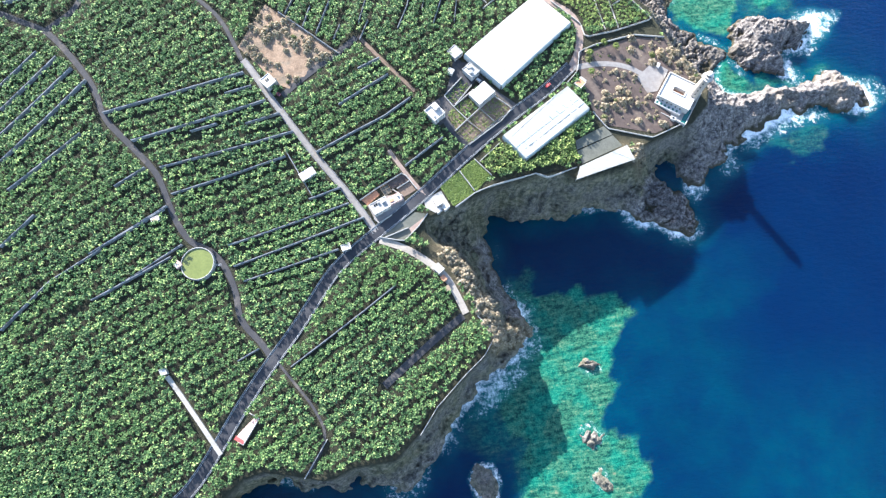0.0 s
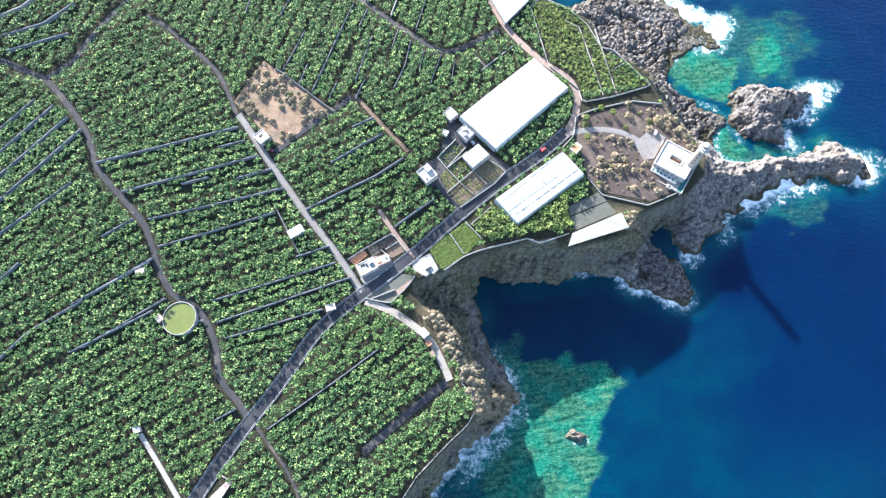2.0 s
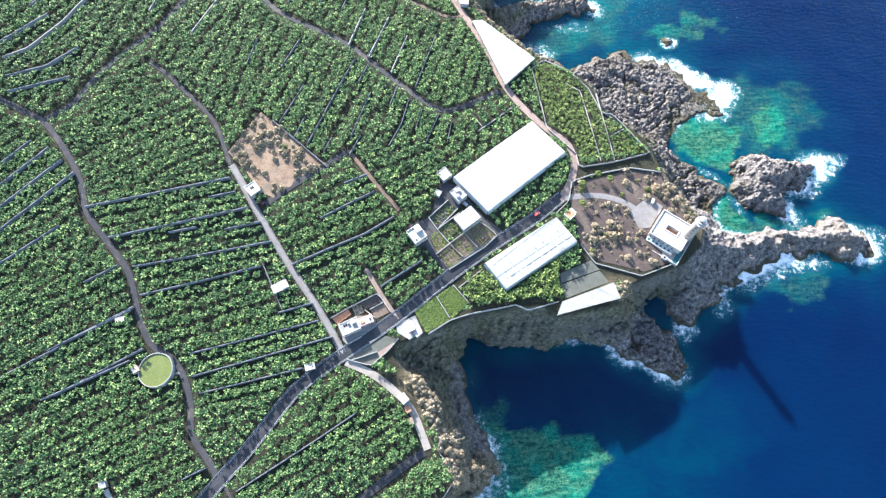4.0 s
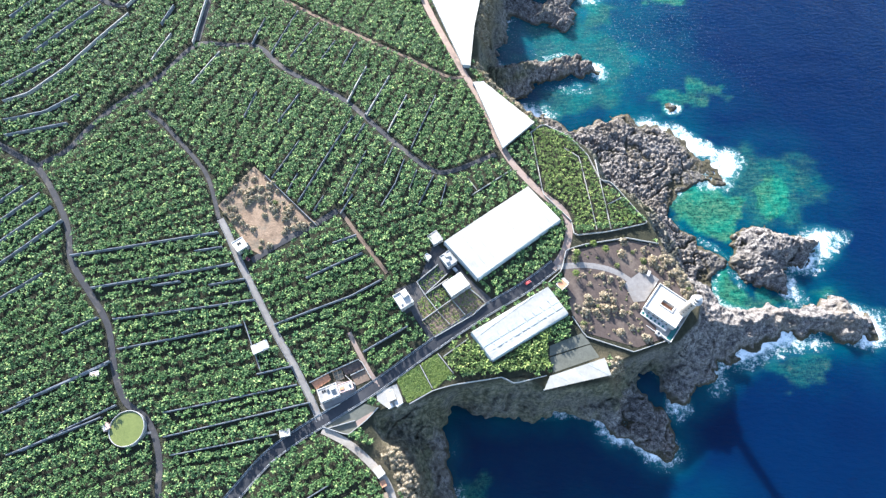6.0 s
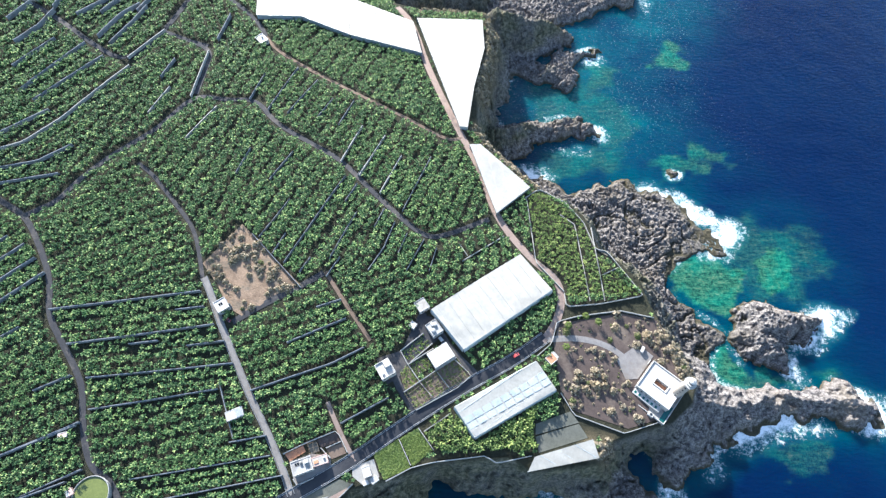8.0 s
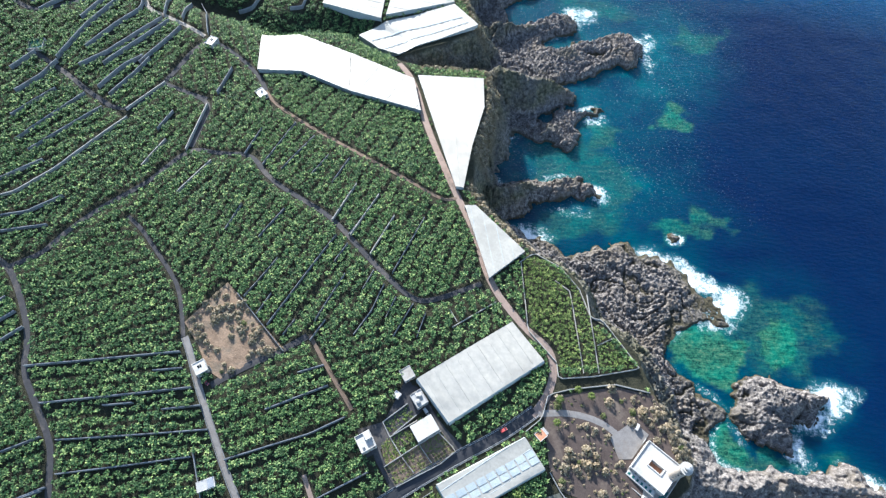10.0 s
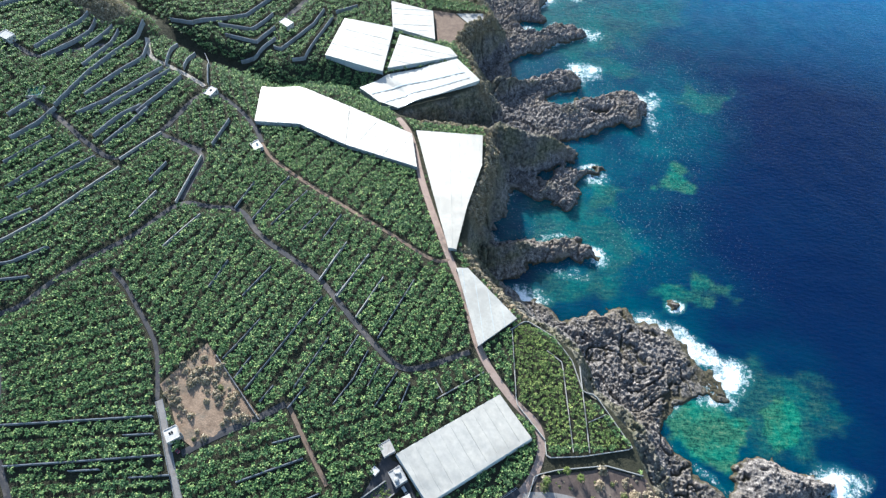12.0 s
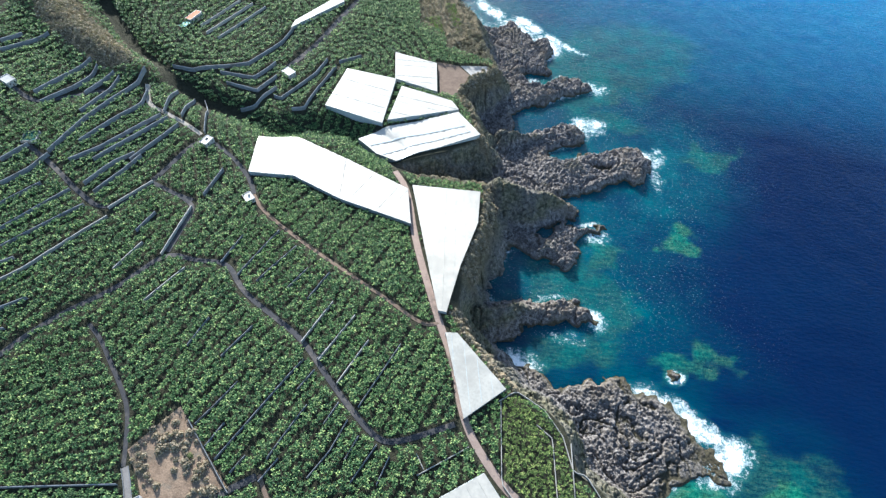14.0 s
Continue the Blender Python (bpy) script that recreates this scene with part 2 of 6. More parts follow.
M_GREYROOF = plain("grey_roof", (0.28, 0.275, 0.265), (0.4, 0.39, 0.375), 0.4, 0.85, 0.2, 0.02, 2, c2=(0.22, 0.21, 0.2))
M_TERRACOTTA = plain("terracotta", (0.36, 0.17, 0.10), (0.50, 0.25, 0.15), 0.5, 0.85, 0.3, 0.03, 3)
M_PINK = plain("faded_pink_plaster", (0.50, 0.33, 0.29), (0.62, 0.45, 0.4), 0.5, 0.85, 0.2, 0.02, 3)
M_RED = plain("red_paint", (0.42, 0.06, 0.06), (0.5, 0.09, 0.08), 0.5, 0.4, 0.05, 0.01, 3)
M_DARKRED = plain("dark_red_paint", (0.2, 0.03, 0.05), (0.28, 0.05, 0.07), 0.5, 0.35, 0.05, 0.01, 3)
M_TEAL = plain("teal_tarpaulin", (0.05, 0.30, 0.28), (0.08, 0.42, 0.38), 0.5, 0.6, 0.2, 0.03, 3)
M_LINE = plain("road_paint", (0.55, 0.55, 0.53), (0.72, 0.72, 0.7), 0.6, 0.8, 0.1, 0.01, 3)
M_POND = plain("algae_green_water", (0.105, 0.125, 0.036), (0.135, 0.155, 0.046), 0.12, 0.2, 0.05, 0.02, 0.8)
M_POOL = plain("dark_green_water", (0.01, 0.075, 0.075), (0.015, 0.12, 0.11), 0.2, 0.1, 0.05, 0.02, 0.8)
M_GLASS = plain("dark_window_glass", (0.015, 0.02, 0.025), (0.03, 0.04, 0.05), 0.5, 0.08, 0.0, 0.01, 3)
M_WOOD = plain("weathered_wood", (0.16, 0.12, 0.085), (0.27, 0.21, 0.155), 0.8, 0.85, 0.3, 0.02, 5)
M_STONE = plain("tower_stone", (0.34, 0.29, 0.245), (0.46, 0.4, 0.34), 0.4, 0.85, 0.3, 0.03, 2)
M_METAL = plain("galvanised_steel", (0.4, 0.41, 0.42), (0.55, 0.56, 0.57), 0.8, 0.4, 0.05, 0.01, 5, 0.8)
M_RUBBER = plain("tyre_rubber", (0.015, 0.015, 0.015), (0.03, 0.03, 0.03), 2, 0.9, 0.1, 0.01, 9)
M_FALLOW = plain("dry_fallow_soil", (0.11, 0.075, 0.052), (0.34, 0.24, 0.165), 0.16, 0.95, 0.8, 0.4, 0.9, c2=(0.15, 0.13, 0.10))
M_CINDER = plain("dark_volcanic_cinder", (0.055, 0.042, 0.038), (0.12, 0.09, 0.077), 0.15, 0.95, 0.6, 0.2, 1.1, c2=(0.16, 0.125, 0.1))
M_PALE = plain("pale_yard_concrete", (0.3, 0.28, 0.255), (0.41, 0.385, 0.35), 0.3, 0.9, 0.2, 0.02, 2, c2=(0.25, 0.225, 0.2))
M_GRAVEL = plain("grey_gravel", (0.17, 0.155, 0.145), (0.27, 0.25, 0.235), 0.3, 0.95, 0.3, 0.03, 2, c2=(0.2, 0.17, 0.145))
M_GRASSBASE = plain("grass_floor", (0.10, 0.14, 0.045), (0.17, 0.215, 0.07), 0.3, 0.9, 0.3, 0.1, 2)
M_BARE = plain("netted_bare_plot", (0.085, 0.088, 0.07), (0.15, 0.148, 0.125), 0.2, 0.9, 0.3, 0.05, 1.5)

# ---- plan ----
HEIGHTS = [
    (69, 57, 43, 29, 20, 19, 22), (80, 68, 55, 41, 35, 30, 24), (89, 78, 66, 54, 53, 41, 27),
    (100, 88, 76, 72, 68, 50, 30), (113, 100, 88, 77, 67, 48, 30), (126, 110, 94, 71, 55, 42, 28),
    (139, 114, 90, 64, 48, 36, 24), (139, 113, 87, 63, 47, 32, 17), (133, 109, 86, 64, 45, 27, 10)]
HG = np.array(HEIGHTS, float)
RIDGE = [(-350, 618), (-296, 580), (-254, 563), (-222, 559)]
RAVINE = [(-302, 643), (-252, 591), (-205, 560), (-169, 544), (-139, 541), (-104, 526), (-75, 544), (-41, 547), (-5, 523)]


def seg_dist(x, y, pts, closed=False):
    """The distance from points to a polyline."""
    best = np.full(np.shape(x), 1e9)
    ends = list(zip(pts, pts[1:])) + ([(pts[-1], pts[0])] if closed else [])
    for (ax, ay), (bx, by) in ends:
        dx, dy = bx - ax, by - ay
        k = np.clip(((x - ax) * dx + (y - ay) * dy) / (dx * dx + dy * dy + 1e-9), 0, 1)
        best = np.minimum(best, np.hypot(x - ax - k * dx, y - ay - k * dy))
    return best


def inside(x, y, pts):
    res = np.zeros(np.shape(x), bool)
    for (ax, ay), (bx, by) in zip(pts, pts[1:] + pts[:1]):
        cross = (ay > y) != (by > y)
        res ^= cross & (x < (bx - ax) * (y - ay) / ((by - ay) or 1e-9) + ax)
    return res


def spline(f):
    return (-.5 * f + f**2 - .5 * f**3, 1 - 2.5 * f**2 + 1.5 * f**3, .5 * f + 2 * f**2 - 1.5 * f**3, -.5 * f**2 + .5 * f**3)


def terrain(x, y):
    """The height of the cultivated slope."""
    x, y = np.asarray(x, float), np.asarray(y, float)
    u, v = np.clip((x + 480) / 120, 0, 5.999), np.clip((y + 120) / 120, 0, 7.999)
    i, j = np.floor(u).astype(int), np.floor(v).astype(int)
    a, b = spline(u - i), spline(v - j)
    z = 0
    for p in range(4):
        for q in range(4):
            z = z + a[p] * b[q] * HG[np.clip(j + q - 1, 0, 8), np.clip(i + p - 1, 0, 6)]
    near = (x < 40) & (y > 480)
    if np.any(near):
        dr, dv = seg_dist(x, y, RIDGE), seg_dist(x, y, RAVINE)
        fade = np.clip((y - 490) / 40, 0, 1)
        z = z + 13 * np.exp(-(dr / 16) ** 2) * fade - 13 * np.exp(-(dv / 15) ** 2) * fade
    return z


def tz(x, y):
    return float(terrain(np.array([x]), np.array([y]))[0])


@functools.lru_cache(None)
def random_grid(seed, n=64):
    return np.random.RandomState(seed).rand(n, n)


def value_noise(x, y, size, seed=0):
    """Smooth random field in 0..1 with features of about that size."""
    g = random_grid(seed)
    u, v = x / size, y / size
    i, j = np.floor(u).astype(int), np.floor(v).astype(int)
    f, h = u - i, v - j
    f, h = f * f * (3 - 2 * f), h * h * (3 - 2 * h)
    a, b, c, d = g[j % 64, i % 64], g[j % 64, (i + 1) % 64], g[(j + 1) % 64, i % 64], g[(j + 1) % 64, (i + 1) % 64]
    return (a * (1 - f) + b * f) * (1 - h) + (c * (1 - f) + d * f) * h


CLIFF_SOUTH = [(-137, -33), (-125, -25), (-113, -23), (-103, -26), (-89, -30), (-79, -34), (-71, -33), (-60, -29), (-34, -29), (-19, -17),
               (0, 1), (17, 15), (30, 24), (41, 34), (38, 43), (35, 52), (29, 68), (23, 83), (19, 91), (10, 99), (5, 107), (6, 115), (21, 120),
               (39, 126), (57, 133), (83, 136), (100, 138)]
CLIFF_MID = [(113, 130), (156, 136), (158, 147), (175, 153), (187, 158), (205, 163), (220, 176), (224, 187), (218, 201), (210, 212), (204, 230),
             (196, 249), (194, 258), (180, 271), (166, 277), (161, 295), (156, 306), (142, 317), (122, 325), (100, 345), (86, 358), (77, 372)]
CLIFF_NORTH = [(78, 409), (83, 431), (88, 459), (88, 494), (83, 507), (57, 505), (30, 503), (8, 508), (1, 515), (20, 523), (47, 539), (75, 566),
               (64, 594), (48, 623), (50, 638), (81, 671), (74, 684), (51, 688), (30, 697), (57, 732), (49, 763), (27, 782), (10, 830), (-20, 950)]
LAND = CLIFF_SOUTH + CLIFF_MID + CLIFF_NORTH + [(-200, 1150), (-900, 1150), (-900, -160), (-230, -150), (-160, -70)]
SHORE_SOUTH = [(-143, -41), (-133, -35), (-120, -31), (-105, -35), (-93, -41), (-76, -42), (-61, -40), (-43, -47), (-30, -48), (-20, -41), (-8, -30),
               (4, -14), (19, 0), (33, 13), (52, 24), (70, 37), (66, 49), (59, 63), (53, 76), (49, 90), (48, 107), (50, 120), (56, 125), (68, 123),
               (93, 117), (114, 117), (136, 119), (152, 117), (162, 105), (185, 93), (200, 91), (206, 99), (202, 113), (193, 126)]
SHORE_CAPE = [(186, 139), (185, 148), (195, 149), (202, 136), (205, 124), (217, 127), (236, 139), (247, 153), (268, 162), (294, 172), (317, 173), (334, 168), (350, 166), (361, 173), (359, 186), (345, 200), (334, 204), (326, 197), (307, 195), (279, 193), (261, 195), (251, 202), (253, 214), (258, 224)]
SHORE_MID = [(268, 231), (261, 236), (251, 243), (244, 250), (236, 257), (231, 264), (226, 274), (228, 280), (236, 287), (240, 291), (249, 294), (259,
             300), (269, 295), (278, 297), (276, 304), (274, 312), (270, 319), (261, 322), (255, 328), (251, 335), (246, 342), (240, 350), (231, 355),
             (222, 358), (213, 359), (206, 366), (197, 366), (187, 361), (172, 356), (157, 353), (142, 361), (125, 368), (107, 381), (97, 392)]
SHORE_COVES = [(101, 399), (120, 402), (139, 405), (158, 406), (177, 408), (186, 411), (188, 418), (183, 425), (173, 428), (159, 429), (147, 427), (137,
               423), (127, 419), (110, 417), (102, 421), (96, 430), (100, 437), (107, 447), (110, 460), (112, 471), (121, 474), (135, 469), (139, 468),
               (152, 464), (164, 460), (172, 466), (170, 472), (175, 479), (170, 489), (176, 498), (184, 502), (200, 508), (197, 511), (181, 507), (166,
               510), (153, 509)]
SHORE_NORTH = [(148, 504), (150, 496), (142, 490), (134, 492), (128, 502), (130, 515), (145, 516), (161, 515), (166, 521), (167, 531), (156, 538), (167,
               544), (189, 552), (200, 563), (214, 569), (222, 565), (235, 568), (240, 595), (237, 615), (229, 619), (214, 613), (197, 606), (174, 598),
               (162, 589), (151, 587), (141, 594), (142, 601), (154, 605), (168, 611), (180, 618), (175, 636), (169, 643), (148, 636), (128, 624), (108,
               612), (101, 649), (107, 654), (124, 664), (141, 673), (156, 684), (180, 692), (186, 701), (180, 710), (162, 715), (149, 720), (142, 710),
               (130, 696), (118, 700), (109, 713), (137, 722), (139, 729), (133, 745), (140, 755), (141, 769), (131, 786), (124, 787), (118, 776), (104,
               795), (92, 814), (82, 813), (78, 798), (66, 798), (53, 797), (43, 807), (28, 829), (18, 861), (0, 960)]
SHORE = SHORE_SOUTH + SHORE_CAPE + SHORE_MID + SHORE_COVES + SHORE_NORTH + [(-190, 1160), (-910, 1160), (-910, -170), (-240, -160), (-165, -80)]
ISLET = [(265, 224), (273, 240), (273, 252), (281, 263), (300, 263), (304, 255), (326, 250), (341, 249), (341, 241), (325, 227), (313, 221), (305, 205), (287, 205), (271, 211)]
ROCKS = [[(241, 373), (246, 377), (253, 374), (250, 369), (243, 368)], [(96, 9), (105, 12), (110, 5), (101, 4)], [(88, -32), (96, -29), (104, -37), (95, -44)],
         [(11, -51), (16, -44), (25, -45), (28, -56), (24, -65), (14, -64)], [(90, -62), (98, -58), (101, -68), (93, -70)]]

# name, width, material, centre line
ROADS = [
    ("main_road", 7.0, M_ASPHALT, "dark asphalt road with pale edge lines between the plantations", [(-167.4, -35.4), (-152.3, -23.8), (-137.7, -5.2), (-120.6, 17.9), (-100.0, 41.7), (-85.5, 56.2), (-70.9, 73.4), (-56.1, 90.8), (-40.1, 102.0), (-25.1, 110.7), (7.9, 130.8), (35.4, 151.4), (74.6, 178.0), (101.6, 193.7), (123.6, 211.0)]),
    ("coast_track", 5.0, M_REDTRACK, "reddish concrete track beside the white greenhouses", [(122, 208), (131.6, 221.0), (136.7, 237.7), (133.8, 253.0), (117.9, 263.1), (92.1, 293.8), (81.9, 332.3), (65.5, 365.0), (38.5, 428.7), (22.8, 484.3), (8.2, 503.1)]),
    ("farm_track", 3.3, M_GRAVEL, "grey-brown gravel farm track through the banana terraces", [(-26.0, 111.0), (-31.7, 123.2), (-43.8, 144.5), (-56.3, 163.6), (-68.6, 185.3), (-81.1, 207.4), (-90.3, 226.5), (-96, 236)]),
    ("upper_path", 2.6, M_LANE, "narrow worn path above the fallow plot", [(-97, 236), (-99.3, 244.1), (-107.6, 267.6), (-118.7, 280.9), (-134.6, 297.7), (-143.1, 307.1), (-156.4, 316.9)]),
    ("west_lane", 3.7, M_LANE, "worn dark asphalt lane winding uphill", [(-100.0, 41.7), (-105.1, 52.5), (-117.5, 68.4), (-117.6, 87.5), (-123.1, 105.1), (-131.4, 116.0), (-142.2, 121.1), (-150.0, 136.5), (-154.8, 156.8), (-158.4, 169.7), (-175.1, 191.8), (-187.8, 208.5), (-191.3, 229.7), (-206.5, 255.7), (-219.7, 273.1), (-233.7, 280.2), (-247.2, 287.9), (-260.6, 294.7)]),
    ("upper_lane", 3.6, M_LANE, "dark lane curving between banana terraces", [(-219.7, 273.1), (-212.8, 277.7), (-202.2, 284.0), (-192.5, 300.3), (-176.0, 320.5), (-154.4, 340.6), (-146.1, 351.5), (-130.0, 378.9), (-107.7, 375.8), (-86.3, 379.5), (-69.2, 357.5), (-34.9, 338.8), (-17.6, 328.6), (7.8, 302.8), (32.4, 281.1), (45.7, 273.1), (59.6, 277.7), (86.8, 293.2)]),
    ("link_lane", 3.4, M_LANE, "short dark lane joining two terrace lanes", [(-130.0, 378.9), (-128.6, 408.0), (-128.8, 424.3), (-145.4, 431.2), (-165.9, 437.1)]),
    ("field_path", 2.6, M_DIRT, "narrow brown path across the banana field", [(-91.8, 446.5), (-80.4, 431.4), (-39.6, 406.8), (-4.7, 388.7), (28.6, 372.1), (56.6, 357.1), (67, 362)]),
    ("north_lane", 3.6, M_LANE, "worn asphalt lane zigzagging between terraces", [(-265.9, 448.1), (-237.5, 432.8), (-214.8, 416.9), (-184.7, 401.1), (-166.0, 437.0), (-152.7, 497.5), (-125.0, 484.7), (-100.5, 462.7), (-91.8, 446.5)]),
    ("spur_lane", 3.0, M_LANE, "short worn lane ending among bananas", [(-166.0, 437.0), (-150.5, 432.3), (-132.0, 428.7)]),
    ("far_lane", 3.6, M_CONCRETE, "pale narrow lane on the far terraces", [(-152.7, 497.5), (-167.1, 504.9), (-187.8, 512.1), (-203.8, 515.9), (-213.6, 538.9)]),
    ("west_far_lane", 3.6, M_LANE, "worn lane on the upper terraces", [(-333.7, 516.8), (-320.2, 509.0), (-300.8, 498.8), (-281.4, 489.7), (-265.9, 500), (-240, 520)]),
    ("cliff_path", 4.4, M_CONCRETE, "pale concrete path along the cliff edge", [(-24.3, 105.8), (-8.0, 98.0), (4.9, 87.1), (14.2, 76.8), (18.1, 67.2), (23.0, 52.2)]),
    ("house_path", 2.6, M_REDTRACK, "pale brown concrete path into the banana field", [(-10.2, 162.7), (-3.3, 149.3), (4.3, 136.7), (9.0, 130.5)]),
    ("terrace_path", 2.4, M_DIRT, "brown footpath between two banana plots", [(-19.4, 243.2), (-6.6, 225.1), (12.6, 200.3)]),
    ("shore_path", 1.6, M_LANE, "narrow dark footpath down to the cliff edge", [(-97.0, 39.5), (-86.1, 21.7), (-78.9, 10.3), (-71.8, -9.4), (-87.1, -28.4)]),
    ("far_road", 5.0, M_LANE, "dark road across the far terraces", [(-116.6, 610.1), (-101.6, 648.0), (-87.9, 707.3), (-76.3, 749.5)]),
    ("sunken_path", 4.6, M_LANE, "dark sunken path between two banana plots", [(-34.3, 15.8), (3.4, 40.9), (21, 51)]),
    ("lot_lane", 4.0, M_LANE, "short lane beside the fallow plot", [(-73.4, 208.0), (-57.2, 219.3), (-34.3, 232.2), (-19.9, 242.8)]),
    ("house_lane", 4.4, M_LANE, "grey lane serving the farm buildings", [(46, 154), (39.1, 163.8), (27.7, 179.6), (31.5, 188), (40.0, 208.4), (44.8, 217), (50.4, 216.3), (61.5, 198.8), (79.3, 183.3)]),
    ("lighthouse_drive", 4.0, M_GRAVEL, "grey gravel drive to the lighthouse", [(125.2, 209.8), (148.3, 212.8), (168.8, 208.4), (181.6, 197.4)]),
]
def rows(text):
    return [[tuple(float(v) for v in p.split(',')) for p in line.split()] for line in text.strip().splitlines()]


TERRACES_SOUTH = rows("""
-186.6,210.8 -96,226.4
-170.7,190.3 -83.6,206
-155,171 -69.3,182.9
-149.8,153.1 -76.2,167.7
-118.8,116.2 -39.5,131.7
-109.6,214 -92.2,216.7
-98.8,192.2 -76.2,196
-247.8,236.8 -225.2,257.9
-248.3,220.1 -212.4,253.7
-248.7,203.6 -203.4,244.7
-249.1,186.1 -195.7,234.5
-245.2,167.1 -201.3,199.2
-193.8,124.6 -155.3,144.1
-250.3,131.8 -230.5,149.6
-183.4,162.1 -164.2,172.1
-251.6,81.4 -223.6,107.3 -193.9,123.5
-201.1,92.7 -153.6,113.6
-111.9,92.3 -50.7,103.5
-89.1,35.9 -39.4,63.4 -18.3,75.7
-120.4,44.1 -107.2,49.8
-69.5,266.6 -33.3,231.1
-56.6,167.2 -9.7,184.7 9.4,195.6
-37.9,196.1 -3.1,212.8
-22.3,218.9 -6.4,225.2
-1.1,150.6 26.1,166.7
-75.8,171.4 -62.8,139.7
-133.9,191.9 -116.7,194.7
-248.9,366.6 -216.5,414.9
""")
TERRACES_MID = rows("""
-259.1,386.9 -237.6,415.4
-252.6,330.6 -224.2,353.5
-237.1,359.7 -201.1,404.5
-246.3,304.8 -221,312.2 -201.7,326.7
-243.7,293.7 -204.3,304.4
-90.9,377.4 -84.2,405.5
-76,369.5 -61.3,414.6
-62,367 -44.3,404
-39.8,365.2 -30.8,385.2
-24.1,359.4 -15.3,385
26.9,291.2 44.3,339.2
-65,137.9 -43.8,142.4
-194.5,94.9 -146.7,120.5
-200.8,121.2 -153.4,146
-116.9,102.5 -31.8,121.2
-65,264.8 -55.8,280.7 -49,294.1
-54.5,253.6 -48,268.6
-46.5,247.1 -35.8,268.7 -21.7,299.2 -13.5,316.2
-35.7,241.5 -29.8,252.4
-17.7,252.1 -3.6,286.9
7.6,245.5 16.6,262.5 22.5,282.5
-11.8,295.3 -5.2,309.7
9.1,276.9 15.1,293
26.1,259.1 31.2,274.5
32.1,247.3 42.7,271.3
46.9,248.5 51.2,265.7
-64.9,308.4 -52.5,333
-88.5,312 -82.1,333.7
-18.5,239.4 -10.6,254.5
""")
TERRACES_NORTH = rows("""
-5.7,316.9 -1.6,325.6
-286.2,498.9 -277.5,517.1 -262.9,548.2
-276.2,490.3 -261.7,513.1 -255.5,528.5 -255.6,542.9
-244.3,489.1 -235,519.5 -234.9,537
-250.8,509.6 -240.5,541.1
-246.5,443.7 -237.6,482.6 -228.6,510.7 -219.3,535.7 -218.8,552.6
-230.6,459.2 -218.1,488.2 -206.6,512.3 -209.1,530.6
-229,439.9 -214.6,457 -201.6,480.9 -188.3,506.7
-213.3,445.2 -195.8,477.7 -182.2,506.3
-189,452.5 -176.9,484.9 -171.6,502.7
-195.5,549.3 -190.9,527 -187.7,510.7
-180.2,545.8 -175.6,526 -173.8,511.4
-172.3,547.8 -160.3,528.9 -150.1,499
-340.8,548 -329.6,562.3
-335,537.7 -320.3,553.7 -308.3,567.1
-274.2,427.9 -263,446.8
-263.5,407.8 -251.3,424.2 -245.1,441.7
-209.3,421.7 -199,446.2 -188.4,460.9
-199.6,416.1 -188.7,442.2 -183.5,459.4
-157.2,390.6 -151.4,409.9
-208.9,574.7 -189.8,573.7 -167.2,586.5 -148.8,599.8 -130.4,643 -126.8,668.6
-166.6,578 -137.8,582.5 -130.5,599.8 -126.5,612.3
-157.7,567.4 -130,566.8 -120.3,592.5
-140.6,547.2 -127.2,551.1 -115.5,577
-114.1,564.7 -107.5,563 -88,609.1 -83.4,633.3
-95.8,554.8 -85.7,560 -81.4,585.2 -73,625.1
-125.8,434.5 -122,464.3
-72.1,632.6 -53.3,648
""")
TERRACES_PALE = rows("""
-128.2,337.9 -112.4,368.1
-158,357 -148.6,382.4
-132.5,375.1 -129.7,421.8
-249.7,319 -234.1,326.1 -214,347.5 -181.2,398.3
-184,405.2 -165.4,437.7
-18.5,326.9 -6.4,361.2
-4.5,316.6 10.6,354.2
10.7,303.6 23.7,338.2
-205.7,634.8 -187.4,690.4
-197.4,626.6 -174.8,691.7
-185.9,624 -162,690.8
""")
GARDEN_WALLS = rows("""
113,313.7 123.7,323.2 142.7,314.5 155.8,299.2 163,278.2 170.9,278.1 194.8,246.8 162.5,237.4 139,233 137.8,243.6
138.5,303.4 149,296.6 155.9,238.9
161.1,295.8 166.4,239.2
166,258.9 178.1,266
114.3,314 119.1,263.3 137.8,243.6
68.8,258.3 97.1,280.6
66.5,270.8 72.1,262.6
117.7,198.1 127.9,207.2 131.9,221.9 146.4,227.1 177,234 200.3,231.3
132.4,176.2 140.4,163.3 172.3,154.1 180.2,156.8 200.5,163.8
27.1,120.3 41.5,128.2 53.7,131.7 85,136.7 91.9,132.9 113,138
-16.8,-16.8 -3.8,-1.7 16.7,14.9 30.4,24.5 40.4,37.3 29.7,49.7
-89.3,-30.7 -73,-10
33.5,143.4 41.6,128.5
44.6,150.4 54.1,138.5
48,148.5 64,160
66.6,174.5 76,183 58,198
42.8,160.4 66.4,174.5
-23.6,107.3 -9,102.6 2.3,111.5 8.5,118.2
-33,132.7 -22.3,138.3 -3,146.8 4,135
-25.8,119.6 -23.1,116.2 -14.1,120.5
-11.6,136.8 -4.8,130.8
-8.6,136.9 -0.2,140.8
-5,110.8 -21,106.5
31.5,195 45,207
38,188.5 51,201
36.5,187 31.5,195
44,177.5 36.5,187 51.7,198
34.8,170.3 55.2,185.5 66.3,193.3
44.3,176.8 52.3,168.6
54.2,184 62.4,174.6
""")
